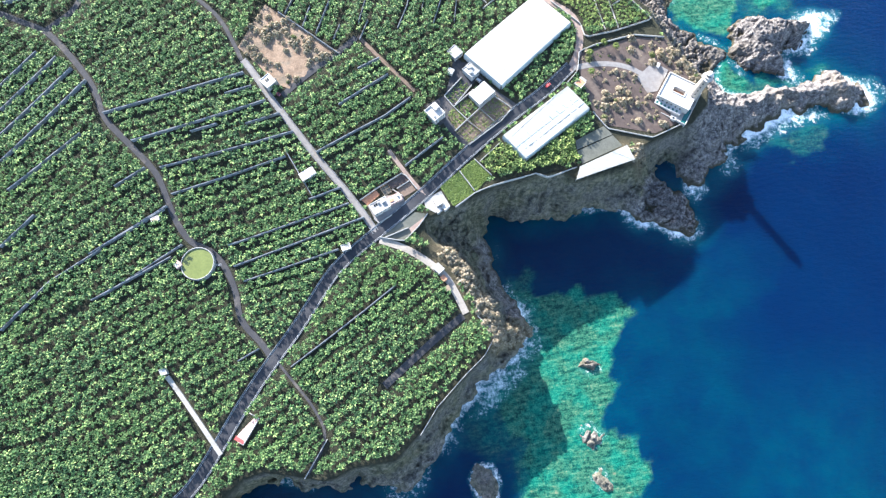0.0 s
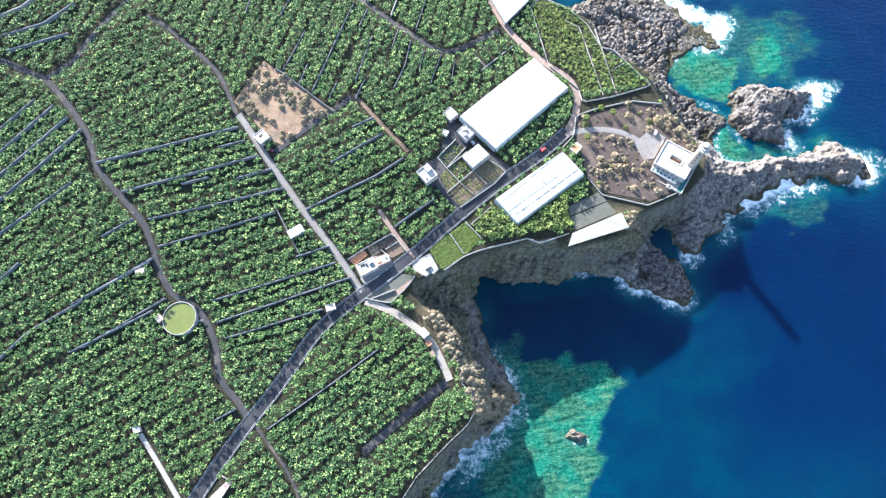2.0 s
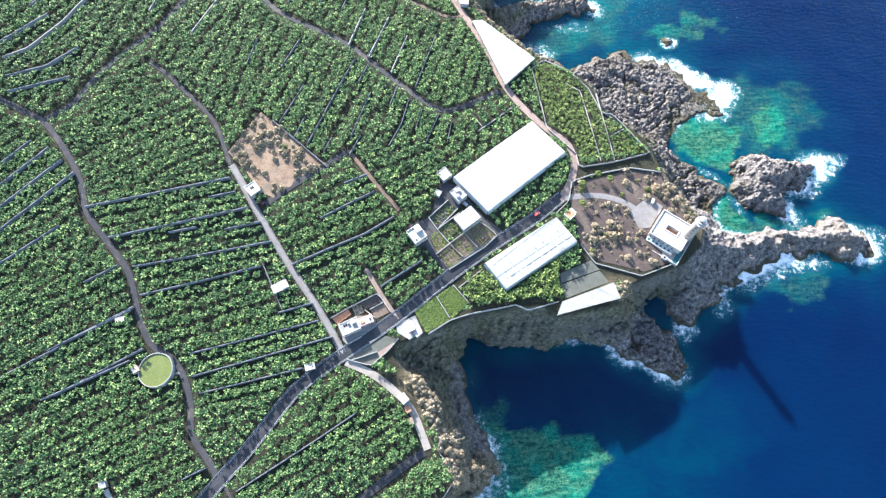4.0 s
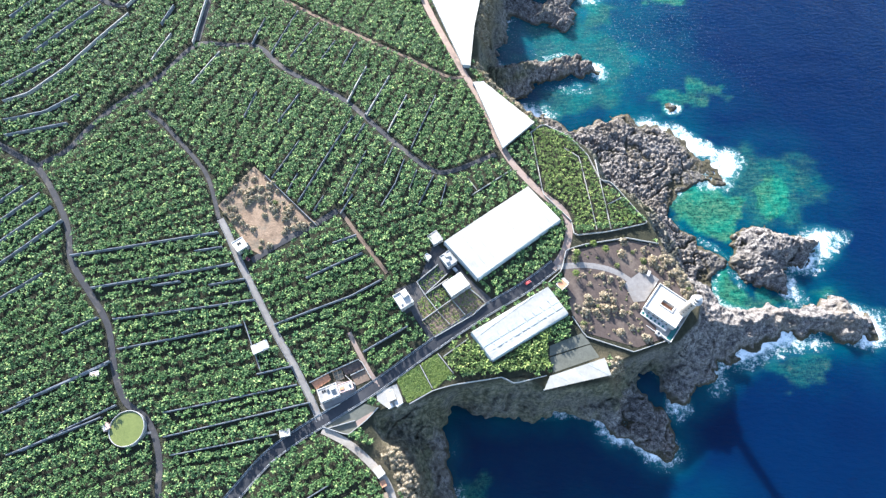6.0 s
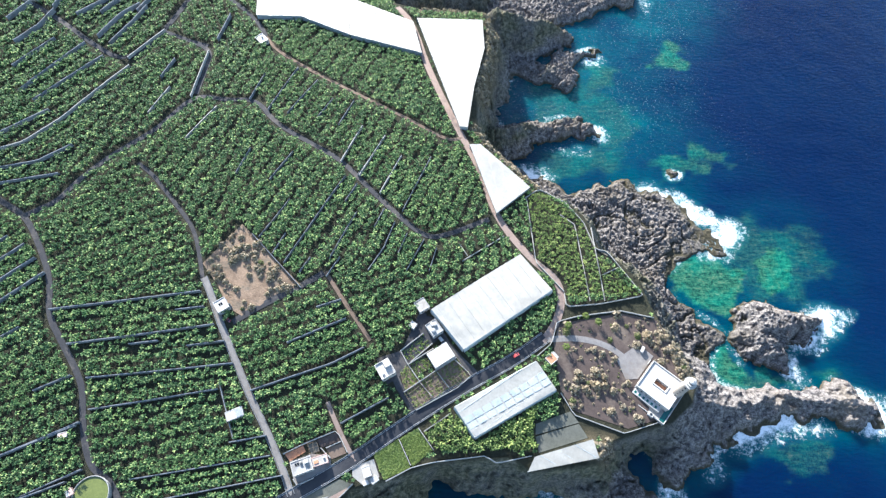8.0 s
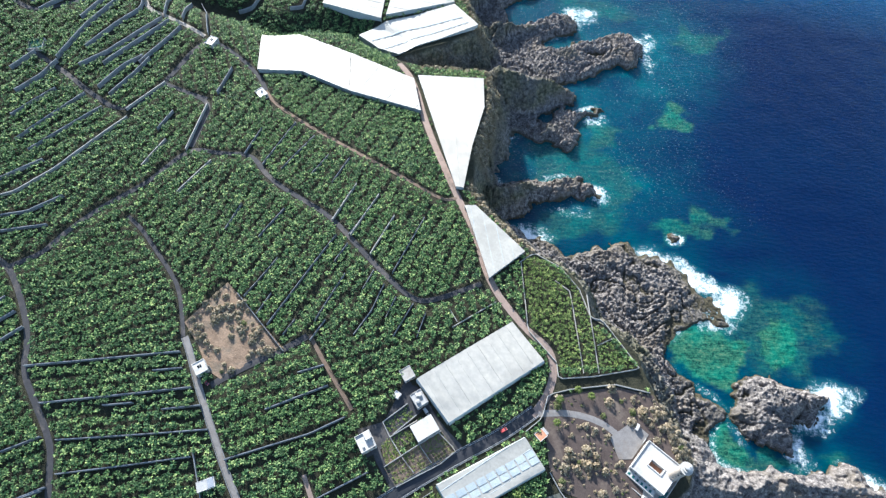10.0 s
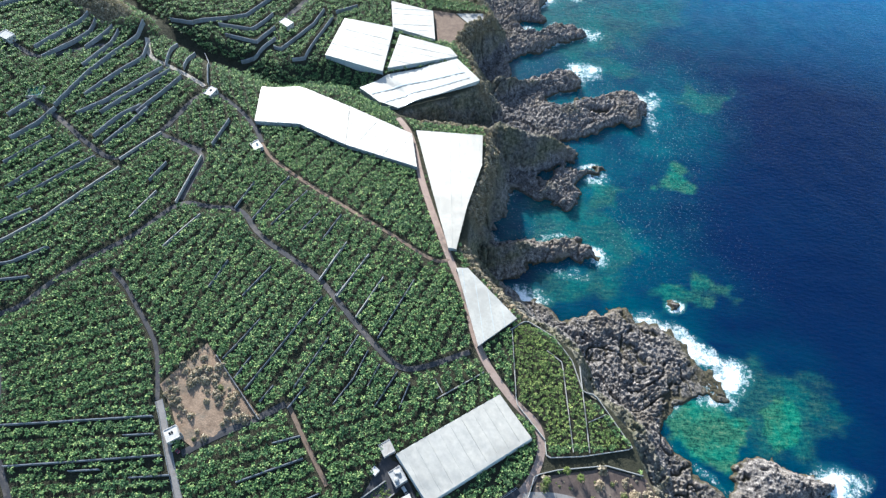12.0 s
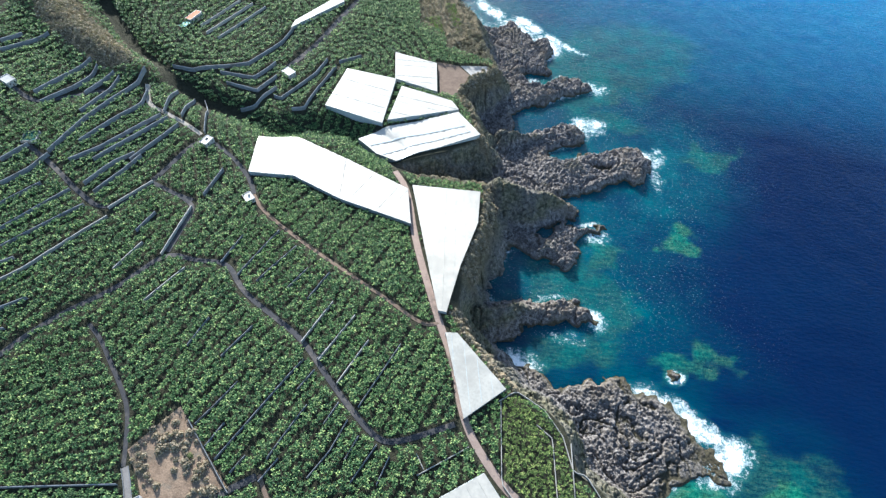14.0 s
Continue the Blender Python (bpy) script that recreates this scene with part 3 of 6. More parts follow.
# fields of parallel rows between the lanes: outline, direction of the rows, spacing
FIELDS_OF_ROWS = [
    ([(-120, 88), (-117, 68), (-100, 42), (-40, 102), (-26, 110), (-97, 236), (-190, 222), (-155, 160), (-142, 121)], (0.98, 0.18), 8.0),
    ([(-100, 42), (-137, -5), (-130, -28), (-60, -29), (41, 34), (5, 95), (-24, 107)], (0.86, 0.5), 9.0),
    ([(-270, 60), (-167, -35), (-120, 20), (-105, 52), (-118, 88), (-142, 121), (-158, 170), (-190, 222), (-220, 273), (-270, 297)], (0.8, 0.6), 8.5),
    ([(-26, 110), (-97, 236), (-68, 212), (-34, 233), (60, 262), (49, 221), (10, 190), (0, 130)], (0.92, 0.39), 8.5),
    ([(-98, 245), (-156, 317), (-146, 351), (-130, 379), (-86, 379), (-69, 357), (-17, 328), (45, 273), (62, 258), (-33, 233), (-78, 274)], (0.43, 0.9), 9.5),
    ([(-130, 379), (-86, 379), (-17, 328), (45, 273), (87, 293), (82, 332), (57, 357), (-40, 407), (-92, 446), (-100, 462), (-128, 424)], (0.38, 0.92), 9.5),
    ([(-97, 236), (-190, 222), (-206, 256), (-220, 273), (-192, 300), (-176, 320), (-154, 340), (-156, 317), (-118, 281)], (0.9, 0.43), 9.0),
    ([(-270, 297), (-220, 273), (-192, 300), (-176, 320), (-146, 351), (-130, 379), (-128, 424), (-166, 437), (-185, 401), (-266, 448)], (0.62, 0.78), 9.0),
    ([(-266, 448), (-185, 401), (-166, 437), (-152, 497), (-213, 539), (-222, 559), (-262, 548), (-300, 490)], (0.4, 0.91), 9.0),
    ([(-152, 497), (-166, 437), (-128, 424), (-100, 462), (-110, 510), (-104, 526), (-139, 541), (-169, 544)], (-0.25, 0.97), 9.0),
    ([(-92, 446), (-40, 407), (57, 357), (65, 369), (38, 428), (32, 443), (-25, 454), (-67, 470), (-100, 462)], (0.38, 0.92), 14.0)]
ALL_WALLS = TERRACES_SOUTH + TERRACES_MID + TERRACES_NORTH + TERRACES_PALE

# name, label, roof outline, height, plastic
GREENHOUSES = [
    ("big white flat-roofed plastic greenhouse beside the farm road", [(70.6, 197.5), (129, 242.2), (107.9, 266.1), (49.5, 221.4)], 5.0, M_PLASTIC),
    ("long plastic greenhouse with a translucent panelled roof strip", [(65.9, 162.8), (78.1, 146), (129, 177), (116.8, 193.8)], 5.0, M_PLASTIC_G),
    ("low plastic tunnel greenhouse on the cliff ledge", [(110.2, 128.6), (114.5, 137.2), (151.0, 149.1), (154.3, 138.5)], 3.2, M_PLASTIC_G),
    ("triangular white plastic greenhouse by the coast track", [(72.3, 353.6), (80.4, 355.3), (116.9, 321.9), (91.9, 296.5)], 4.2, M_PLASTIC_G),
    ("tapering white plastic greenhouse along the cliff top", [(26.2, 486.5), (82.1, 492.9), (83.8, 458.3), (75.4, 412.7), (70.8, 369.5), (64.8, 369.4), (53.8, 401.6)], 4.5, M_PLASTIC),
    ("long billowing white plastic greenhouse", [(-108.3, 508.6), (-79.0, 517.0), (-32.6, 502.0), (-26.9, 455.9), (-67.3, 470.9), (-101.7, 465.3)], 5.0, M_PLASTIC),
    ("white plastic greenhouse joined end to end with another", [(-32.2, 502.0), (23.4, 481.1), (32.5, 443.6), (-26.5, 455.7)], 5.0, M_PLASTIC),
    ("square white plastic greenhouse across the ravine", [(-68.0, 566.0), (-61.2, 622.7), (-13.2, 620.8), (-13.8, 556.7)], 5.0, M_PLASTIC),
    ("white plastic greenhouse wedged between two others", [(-9.7, 561.3), (-6.3, 612.3), (43.4, 604.1), (51.3, 593.7)], 5.0, M_PLASTIC),
    ("wide white plastic greenhouse with stepped roof at the cliff", [(-32.2, 538.7), (-9.6, 556.2), (51.6, 589.3), (74.8, 563.5), (5.9, 518.3), (-12.5, 524.0)], 4.6, M_PLASTIC),
    ("small white greenhouse with three roof panels", [(-14.7, 622.8), (-22.0, 662.6), (20.7, 657.6), (27.6, 614.8)], 4.0, M_PLASTIC),
    ("narrow white plastic greenhouse on the far slope", [(-128.7, 666.7), (-128.2, 678.8), (-97.7, 737.6), (-89.8, 729.9)], 4.0, M_PLASTIC),
]
# name, label, outline, material
LOTS = [
    ("fallow_plot", "dry pinkish fallow plot with scattered scrub", [(-98.5, 245.3), (-77.8, 274.1), (-34.4, 233.7), (-67.9, 211.9), (-77.5, 216.7), (-86.9, 232.0)], M_FALLOW),
    ("lighthouse_yard", "dark volcanic cinder yard round the lighthouse", [(133.6, 221.1), (177.2, 232.6), (202.4, 230.0), (216.0, 206.0), (219.0, 190.2), (203.2, 166.6), (175.3, 157.1), (141.6, 165.6), (132.5, 177.6), (129.1, 207.5)], M_CINDER),
    ("parking_yard", "pale parking area before the lighthouse", [(170.9, 200.2), (187.1, 211.9), (197.0, 204.6), (184.5, 188.7), (176.2, 187.7)], M_GRAVEL),
    ("grass_plot", "bright green grass plot in the south", [(19.0, 134.8), (33.1, 143.3), (41.0, 128.3), (25.9, 121.0)], M_GRASSBASE),
    ("grass_plot", "bright green grass plot beside bananas", [(34.2, 143.8), (44.4, 150.4), (53.5, 138.5), (42.2, 128.9)], M_GRASSBASE),
    ("roadside_yard", "walled brown and green plot below the road", [(-23.6, 107.5), (0.4, 120.4), (8.3, 118.2), (2.1, 111.7), (-9.0, 102.8)], M_BARE),
    ("bare_plot", "grey netted bare plot behind the greenhouse", [(116.0, 156.6), (138.2, 165.4), (143.3, 158.9), (115.7, 150.2)], M_BARE),
    ("bare_plot", "grey netted bare plot beside the tunnel greenhouse", [(115.7, 149.2), (143.3, 158.2), (148.6, 150.3), (117.6, 140.0)], M_BARE),
    ("ploughed_plot", "brown ploughed plot on the far cliff top", [(20.2, 664.8), (42.3, 665.1), (55.4, 652.4), (44.0, 617.6), (29.9, 617.9)], M_DIRT),
    ("pale_yard", "pale concrete yard on the far cliff top", [(43.9, 665.6), (70, 672.7), (76, 667.0), (59.4, 650.2)], M_PALE),
    ("farm_yard", "pale dusty yard between the farm buildings", [(43, 224), (33.0, 196), (17, 189.5), (24.5, 174.5), (30, 178), (56, 206)], M_LANE),
    ("garden_bed", "dark garden bed with low vegetables", [(31.5, 194.5), (44.7, 206.5), (50.5, 200.9), (38.0, 188.9)], M_CINDER),
    ("garden_bed", "brown garden bed with shrubs beside the house", [(31.5, 183.5), (36.8, 186.5), (43.7, 177.5), (35.5, 171.5)], M_DIRT),
    ("garden_bed", "dark green walled garden bed", [(36.1, 187.4), (46.0, 193.5), (51.7, 187.1), (42.4, 180.1)], M_CINDER),
    ("garden_bed", "netted garden bed beside the road", [(34.4, 169.9), (55.4, 185.0), (66.5, 193), (75.8, 182.8), (42.8, 161.0)], M_DIRT),
    ("house_yard", "pale paved court of the roadside house", [(-29, 128.8), (-25.6, 119.5), (-23.1, 116.5), (-14.3, 120.7), (-4.8, 127), (-5.5, 133), (-17, 133.5)], M_GRAVEL),
    ("roof_terrace", "terracotta-tiled terrace behind the house", [(-28.9, 128.8), (-20.1, 134.5), (-22.1, 137.8), (-32.2, 132.7)], M_TERRACOTTA),
    ("dark_plot", "dark brown dug plot behind the house", [(-11.5, 137.0), (-0.3, 141.0), (-2.8, 146.2), (-14.3, 141.2)], M_CINDER),
    ("kitchen_plot", "reddish brown kitchen plot with shrubs", [(-4.8, 131.0), (3.4, 134.5), (0.3, 140.2), (-8.5, 136.7)], M_DIRT),
    ("dug_patch", "bright reddish dug patch in a walled plot", [(-4.7, 110.4), (6.2, 116.5), (2.0, 110.8), (-3.8, 107.4)], M_REDTRACK),
    ("pale_forecourt", "pale concrete forecourt beside the road", [(7.2, 127.2), (19.4, 132.0), (23.4, 122.5), (19.9, 118.8), (13.7, 118.1), (7.9, 122.2)], M_PALE),
    ("net_floor", "grey ground under a dark net frame", [(-16.7, 133.3), (-11.9, 135.2), (-14.3, 140.1), (-19.7, 138.4)], M_BARE),
]
BUSH_BANDS = [[(41, 34), (37, 48), (31, 66), (25, 82), (16, 92)], [(41, 34), (50, 33), (60, 36), (66, 38)], [(40, 30), (46, 36), (52, 40), (58, 38)], [(150, 146), (158, 140), (160, 146)],
              [(121, 326), (100, 346), (86, 360), (78, 374)], [(81, 410), (85, 432), (90, 460), (91, 492)], [(86, 508), (57, 507), (30, 505)],
              [(77, 566), (66, 594), (52, 622), (52, 638), (81, 671)], [(72, 686), (51, 690)], [(205, 222), (214, 208), (221, 194)]]
FAR_HILL = [(-14, 760), (-6, 722), (22, 712), (26, 690), (51, 689), (81, 676), (57, 732), (49, 763), (27, 790), (0, 840), (-30, 860)]
BRUSH_HILL = [(-350, 628), (-327, 583), (-286, 558), (-248, 541), (-225, 551), (-242, 573), (-295, 607), (-330, 638)]
REEF = [(56, 75), (81, 65), (101, 64), (113, 54), (131, 53), (146, 41), (147, 38), (132, 34), (128, 23), (122, 14), (115, 1), (118, -5), (114, -15), (108, -24), (111, -38), (128, -49),
        (128, -70), (115, -80), (91, -85), (60, -95), (40, -75), (50, -50), (42, -30), (36, -10), (30, 2), (50, 23), (68, 32), (58, 56)]
REEF_OLIVE = [(235, 290), (260, 300), (278, 292), (287, 285), (283, 265), (275, 258), (267, 244), (255, 247), (243, 258), (234, 270), (229, 280)]
REEF_EAST = [(309, 308), (317, 305), (322, 296), (328, 290), (322, 275), (307, 267), (300, 276), (301, 295)]
REEF_LEDGE = [(253, 224), (264, 218), (270, 206), (270, 193), (253, 193), (250, 204)]
# centre, half sizes, turn in degrees, strength
SHOALS = [(312, 296, 36, 34, 30, 0.42), (40, -12, 34, 22, 40, 0.45), (70, -50, 30, 30, 0, 0.5), (66, 66, 14, 16, 0, 0.5), (268, 506, 17, 13, 0, 0.8), (274, 394, 14, 12, 0, 0.6),
          (252, 380, 16, 12, 0, 0.55), (262, 203, 16, 10, 0, 0.8), (290, 198, 34, 7, 0, 0.6), (302, 150, 22, 8, -20, 0.35),
          (195, 425, 22, 30, 0, 0.35), (160, 380, 45, 16, 10, 0.4), (195, 480, 18, 16, 0, 0.5), (303, 615, 24, 16, 0, 0.4), (200, 650, 34, 16, 0, 0.3),
          (170, 700, 50, 40, 30, 0.35), (218, 760, 90, 60, 30, 0.3), (160, 445, 40, 30, 0, 0.35)]
TEAL_ZONES = [(155, -10, 55, 105, 20, 0.32), (195, 45, 46, 18, 25, 0.3), (230, -90, 110, 60, 0, 0.35), (180, 440, 75, 100, 0, 0.6), (215, 620, 85, 120, 0, 0.5),
              (200, 800, 170, 120, 0, 0.6), (316, 300, 40, 44, 0, 0.35), (80, -20, 60, 80, 0, 0.5), (310, 190, 60, 40, 0, 0.3)]
# drifting foam: centre, half sizes, turn in degrees, strength
DRIFT = [(46, 12, 34, 10, 43, 0.6), (54, 36, 16, 9, 40, 0.5), (60, 56, 7, 20, 10, 0.42), (52, 78, 5, 16, 0, 0.3), (296, 166, 36, 6, 18, 0.55), (262, 334, 22, 10, -38, 1.0), (282, 318, 12, 14, 0, 1.0), (276, 304, 10, 10, 0, 0.8),
         (251, 349, 12, 5, -45, 0.7), (232, 286, 9, 5, 20, 0.5), (257, 240, 16, 3, -35, 0.55), (350, 252, 13, 9, 0, 0.7), (366, 180, 12, 12, 0, 0.6), (244, 144, 18, 5, 50, 0.5),
         (188, 499, 12, 8, 0, 0.75), (178, 512, 12, 4, 10, 0.7), (187, 408, 8, 7, 0, 0.7), (154, 431, 16, 3, 0, 0.5), (250, 607, 9, 14, 10, 0.62), (246, 577, 6, 16, 10, 0.6), (183, 644, 18, 11, -10, 0.9),
         (193, 704, 10, 12, 0, 0.6), (121, 706, 12, 6, 20, 0.6), (110, 814, 26, 9, -42, 0.9), (145, 783, 24, 9, -40, 0.9), (168, 768, 16, 6, -20, 0.7), (62, 835, 30, 10, -45, 0.9), (130, 368, 18, 8, -20, 0.6), (160, 392, 24, 6, 0, 0.36)]
# places where waves break: x, y, radius, strength
SURF = [(280, 318, 16, 0.8), (245, 345, 16, 0.8), (225, 360, 12, 0.5), (262, 300, 12, 0.6), (345, 248, 18, 1.0), (330, 228, 12, 0.7), (356, 178, 16, 1.0), (300, 165, 24, 0.8), (272, 152, 20, 0.8),
        (245, 133, 12, 0.7), (210, 122, 10, 0.7), (195, 92, 14, 0.7), (160, 108, 12, 0.6), (60, 20, 22, 0.7), (34, 4, 20, 0.6), (68, 55, 12, 0.5), (10, -28, 16, 0.5),
        (248, 372, 9, 1.0), (125, 366, 14, 0.8), (188, 415, 8, 0.7), (188, 500, 10, 0.8), (243, 596, 16, 0.7), (178, 642, 16, 0.8), (188, 704, 14, 0.7), (150, 775, 26, 0.9), (105, 808, 30, 1.0),
        (60, 830, 30, 1.0), (25, -66, 12, 0.8), (310, 205, 10, 0.7), (60, 98, 12, 0.4), (-30, -55, 20, 0.5)]


# ---- builders ----
def thing(name, label, category, group="", kind="", at=(0, 0, 0)):
    ob = new(name)
    ob.empty_display_size = 0.5
    ob.matrix_world = Matrix.Translation(at)
    return tagged(ob, label, category, group, kind)


def mesh_object(name, verts, faces, material, parent=None, label="", smooth=False):
    me = bpy.data.meshes.new(name)
    me.from_pydata([tuple(v) for v in verts], [], faces)
    me.materials.append(material)
    if smooth:
        me.polygons.foreach_set("use_smooth", [True] * len(me.polygons))
    ob = new(name, me)
    if parent is not None:
        ob.parent = parent
    if label:
        ob["label"] = label
    return ob


def part(name, bm, material, parent=None, label=""):
    me = bpy.data.meshes.new(name)
    bm.to_mesh(me)
    bm.free()
    me.materials.append(material)
    ob = new(name, me)
    if parent is not None:
        ob.parent = parent
    if label:
        ob["label"] = label
    return ob


def big_mesh(name, verts, quads, tris, material, smooth=False):
    """A large mesh from arrays of corners, four-cornered and three-cornered faces."""
    me = bpy.data.meshes.new(name)
    quads, tris = np.asarray(quads, np.int32).reshape(-1, 4), np.asarray(tris, np.int32).reshape(-1, 3)
    loops = np.concatenate([quads.ravel(), tris.ravel()])
    starts = np.concatenate([np.arange(len(quads)) * 4, len(quads) * 4 + np.arange(len(tris)) * 3]).astype(np.int32)
    me.vertices.add(len(verts))
    me.vertices.foreach_set("co", np.asarray(verts, np.float32).ravel())
    me.loops.add(len(loops))
    me.loops.foreach_set("vertex_index", loops.astype(np.int32))
    me.polygons.add(len(starts))
    me.polygons.foreach_set("loop_start", starts)
    if smooth:
        me.polygons.foreach_set("use_smooth", np.ones(len(starts), bool))
    me.materials.append(material)
    me.update(calc_edges=True)
    me.validate()
    return me


def box(bm, x0, y0, z0, x1, y1, z1, m=None, bevel=0.0):
    vs = [bm.verts.new(Vector(c) if m is None else m @ Vector(c)) for c in
          ((x0, y0, z0), (x1, y0, z0), (x1, y1, z0), (x0, y1, z0), (x0, y0, z1), (x1, y0, z1), (x1, y1, z1), (x0, y1, z1))]
    fs = [bm.faces.new([vs[i] for i in f]) for f in ((0, 3, 2, 1), (4, 5, 6, 7), (0, 1, 5, 4), (1, 2, 6, 5), (2, 3, 7, 6), (3, 0, 4, 7))]
    if bevel:
        bmesh.ops.bevel(bm, geom=list({e for f in fs for e in f.edges}), offset=bevel, segments=1, affect="EDGES")
    return bm


def boxed(x0, y0, z0, x1, y1, z1, bevel=0.0):
    return box(bmesh.new(), x0, y0, z0, x1, y1, z1, None, bevel)


def lathe(profile, n=20):
    """A turned solid from (radius, height) pairs."""
    bm = bmesh.new()
    rings = [[bm.verts.new((r * math.cos(2 * math.pi * k / n), r * math.sin(2 * math.pi * k / n), z)) for k in range(n)] for r, z in profile]
    for a, b in zip(rings, rings[1:]):
        for k in range(n):
            bm.faces.new((a[k], a[(k + 1) % n], b[(k + 1) % n], b[k]))
    bm.faces.new(rings[0][::-1])
    bm.faces.new(rings[-1])
    return bm


def resample(pts, step, smooth=2):
    """A polyline with rounded bends, in even steps."""
    p = [Vector(q) for q in pts]
    for _ in range(smooth):
        q = [p[0]]
        for a, b in zip(p, p[1:]):
            q += [a * 0.75 + b * 0.25, a * 0.25 + b * 0.75]
        p = q + [p[-1]]
    out, left = [p[0]], step
    for a, b in zip(p, p[1:]):
        d = (b - a).length
        while d >= left > 0:
            a = a + (b - a) * (left / d)
            out.append(a)
            d, left = (b - a).length, step
        left -= d
    if (out[-1] - p[-1]).length > step * 0.3:
        out.append(p[-1])
    return out


def ribbon(pts, offsets, rise):
    """Corners of a strip along a line: one row for each sideways offset, at that rise above the ground."""
    rows_, n = [], len(pts)
    for k, p in enumerate(pts):
        d = (pts[min(k + 1, n - 1)] - pts[max(k - 1, 0)]).normalized()
        side = Vector((-d.y, d.x))
        rows_.append([(p + side * o) for o in offsets])
    xs = np.array([[q.x for q in r] for r in rows_])
    ys = np.array([[q.y for q in r] for r in rows_])
    zs = terrain(xs, ys) + np.array(rise)[None, :]
    return xs, ys, zs


def strip_mesh(xs, ys, zs):
    n, k = xs.shape
    verts = np.stack([xs, ys, zs], -1).reshape(-1, 3)
    faces = [(a * k + b, a * k + b + 1, (a + 1) * k + b + 1, (a + 1) * k + b) for a in range(n - 1) for b in range(k - 1)]
    return verts, faces


def drape(name, pts, rise, material, label, spacing=4.0, rough=0.0, parent=None):
    """A patch of ground cover that follows the slope, with a small skirt."""
    from mathutils.geometry import delaunay_2d_cdt
    edge = []
    for a, b in zip(pts, pts[1:] + pts[:1]):
        a, b = Vector(a), Vector(b)
        n = max(1, int((b - a).length / spacing))
        edge += [a + (b - a) * (k / n) for k in range(n)]
    xs = np.array([p[0] for p in pts])
    ys = np.array([p[1] for p in pts])
    gx, gy = np.meshgrid(np.arange(xs.min(), xs.max(), spacing), np.arange(ys.min(), ys.max(), spacing))
    gx, gy = gx.ravel(), gy.ravel()
    ok = inside(gx, gy, list(pts)) & (seg_dist(gx, gy, list(pts), True) > spacing * 0.5)
    pool = edge + [Vector((x, y)) for x, y in zip(gx[ok], gy[ok])]
    n = len(edge)
    res = delaunay_2d_cdt(pool, [(k, (k + 1) % n) for k in range(n)], [], 1, 0.001)
    v2, faces = res[0], [tuple(f) for f in res[2]]
    x, y = np.array([v.x for v in v2]), np.array([v.y for v in v2])
    z = terrain(x, y) + rise + rough * (value_noise(x, y, 3.0, 5) - 0.3)
    verts = np.stack([x, y, z], -1)
    return mesh_object(name, verts, faces, material, parent, label, smooth=True)


# ---- the ground ----
def spots(x, y, rows_, soft):
    best = np.zeros(x.shape)
    for cx, cy, rx, ry, turn, k in rows_:
        c, s = math.cos(radians(turn)), math.sin(radians(turn))
        u, v = ((x - cx) * c + (y - cy) * s) / rx, ((y - cy) * c - (x - cx) * s) / ry
        best = np.maximum(best, k * np.clip((1 + soft - np.hypot(u, v)) / (2 * soft), 0, 1))
    return best


CAPE_SOUTH = [(217, 127), (236, 139), (247, 153), (268, 162), (294, 172), (317, 173), (334, 168), (350, 166), (361, 173)]
ISLET_SOUTH = [(265, 224), (271, 211), (287, 205), (305, 205), (313, 221), (325, 227), (341, 241)]


def cells(x, y, sx_, sy_, seed):
    """Steps of broken rock: one random height for each warped cell."""
    g = random_grid(seed, 128)
    return g[np.floor(x / sx_).astype(int) % 128, np.floor(y / sy_).astype(int) % 128]


def lava_relief(x, y):
    """Blocky lava, about -2 to 3 m: clinker blocks, ropy folds that bend round, and deep cracks."""
    ux, uy = x + (value_noise(x, y, 26, 11) - 0.5) * 30, y + (value_noise(x, y, 26, 6) - 0.5) * 30
    bx, by = x * 0.8 - y * 0.6 + (value_noise(x, y, 5, 41) - 0.5) * 3, x * 0.6 + y * 0.8 + (value_noise(x, y, 5, 42) - 0.5) * 3
    fold = np.abs(np.sin((ux * 0.55 + uy * 0.84) * 1.15 + value_noise(x, y, 9, 43) * 4)) * (0.2 + 1.1 * value_noise(x, y, 18, 44))
    block = cells(bx, by, 1.15, 0.95, 77) * 1.5 + cells(bx + 40, by, 2.3, 1.9, 78) * 1.2 + cells(bx, by + 70, 6.0, 4.5, 79) * 1.2
    crack = np.clip(1 - np.abs(value_noise(ux, uy, 15, 45) - 0.5) * 13, 0, 1) * 2.8
    spike = np.clip(1 - np.abs(value_noise(x, y, 2.6, 46) - 0.5) * 5, 0, 1) * 1.0
    return (fold + block + spike - crack - 2.5) * 1.2 + (value_noise(x, y, 24, 7) - 0.5) * 4


LOW_SHELF = [(264, 310, 18, 15, 0, 0.85), (246, 298, 18, 9, 0, 0.7), (236, 262, 9, 18, 0, 0.6), (262, 228, 12, 10, 0, 0.7), (150, 358, 26, 10, -20, 0.6), (208, 360, 26, 8, -20, 0.5), (248, 336, 18, 7, -45, 0.6)]
# rock spines that run down from the cliffs: x, y, height
SPINES = [[(81, 394, 26), (109, 402, 20), (136, 413, 11), (179, 416, 6)], [(96, 520, 40), (120, 518, 32), (144, 523, 22), (164, 523, 9)],
          [(96, 600, 22), (130, 612, 12), (172, 628, 6)], [(150, 578, 8), (200, 580, 9), (234, 590, 8)]]
# hollows in the rock: centre, half sizes, turn in degrees, depth
HOLLOWS = [(192, 584, 14, 4, 6, 6.0), (152, 590, 12, 5, 10, 7.0), (205, 330, 20, 5, -30, 3.0), (180, 325, 16, 6, 30, 3.0), (215, 310, 14, 5, 40, 2.5)]


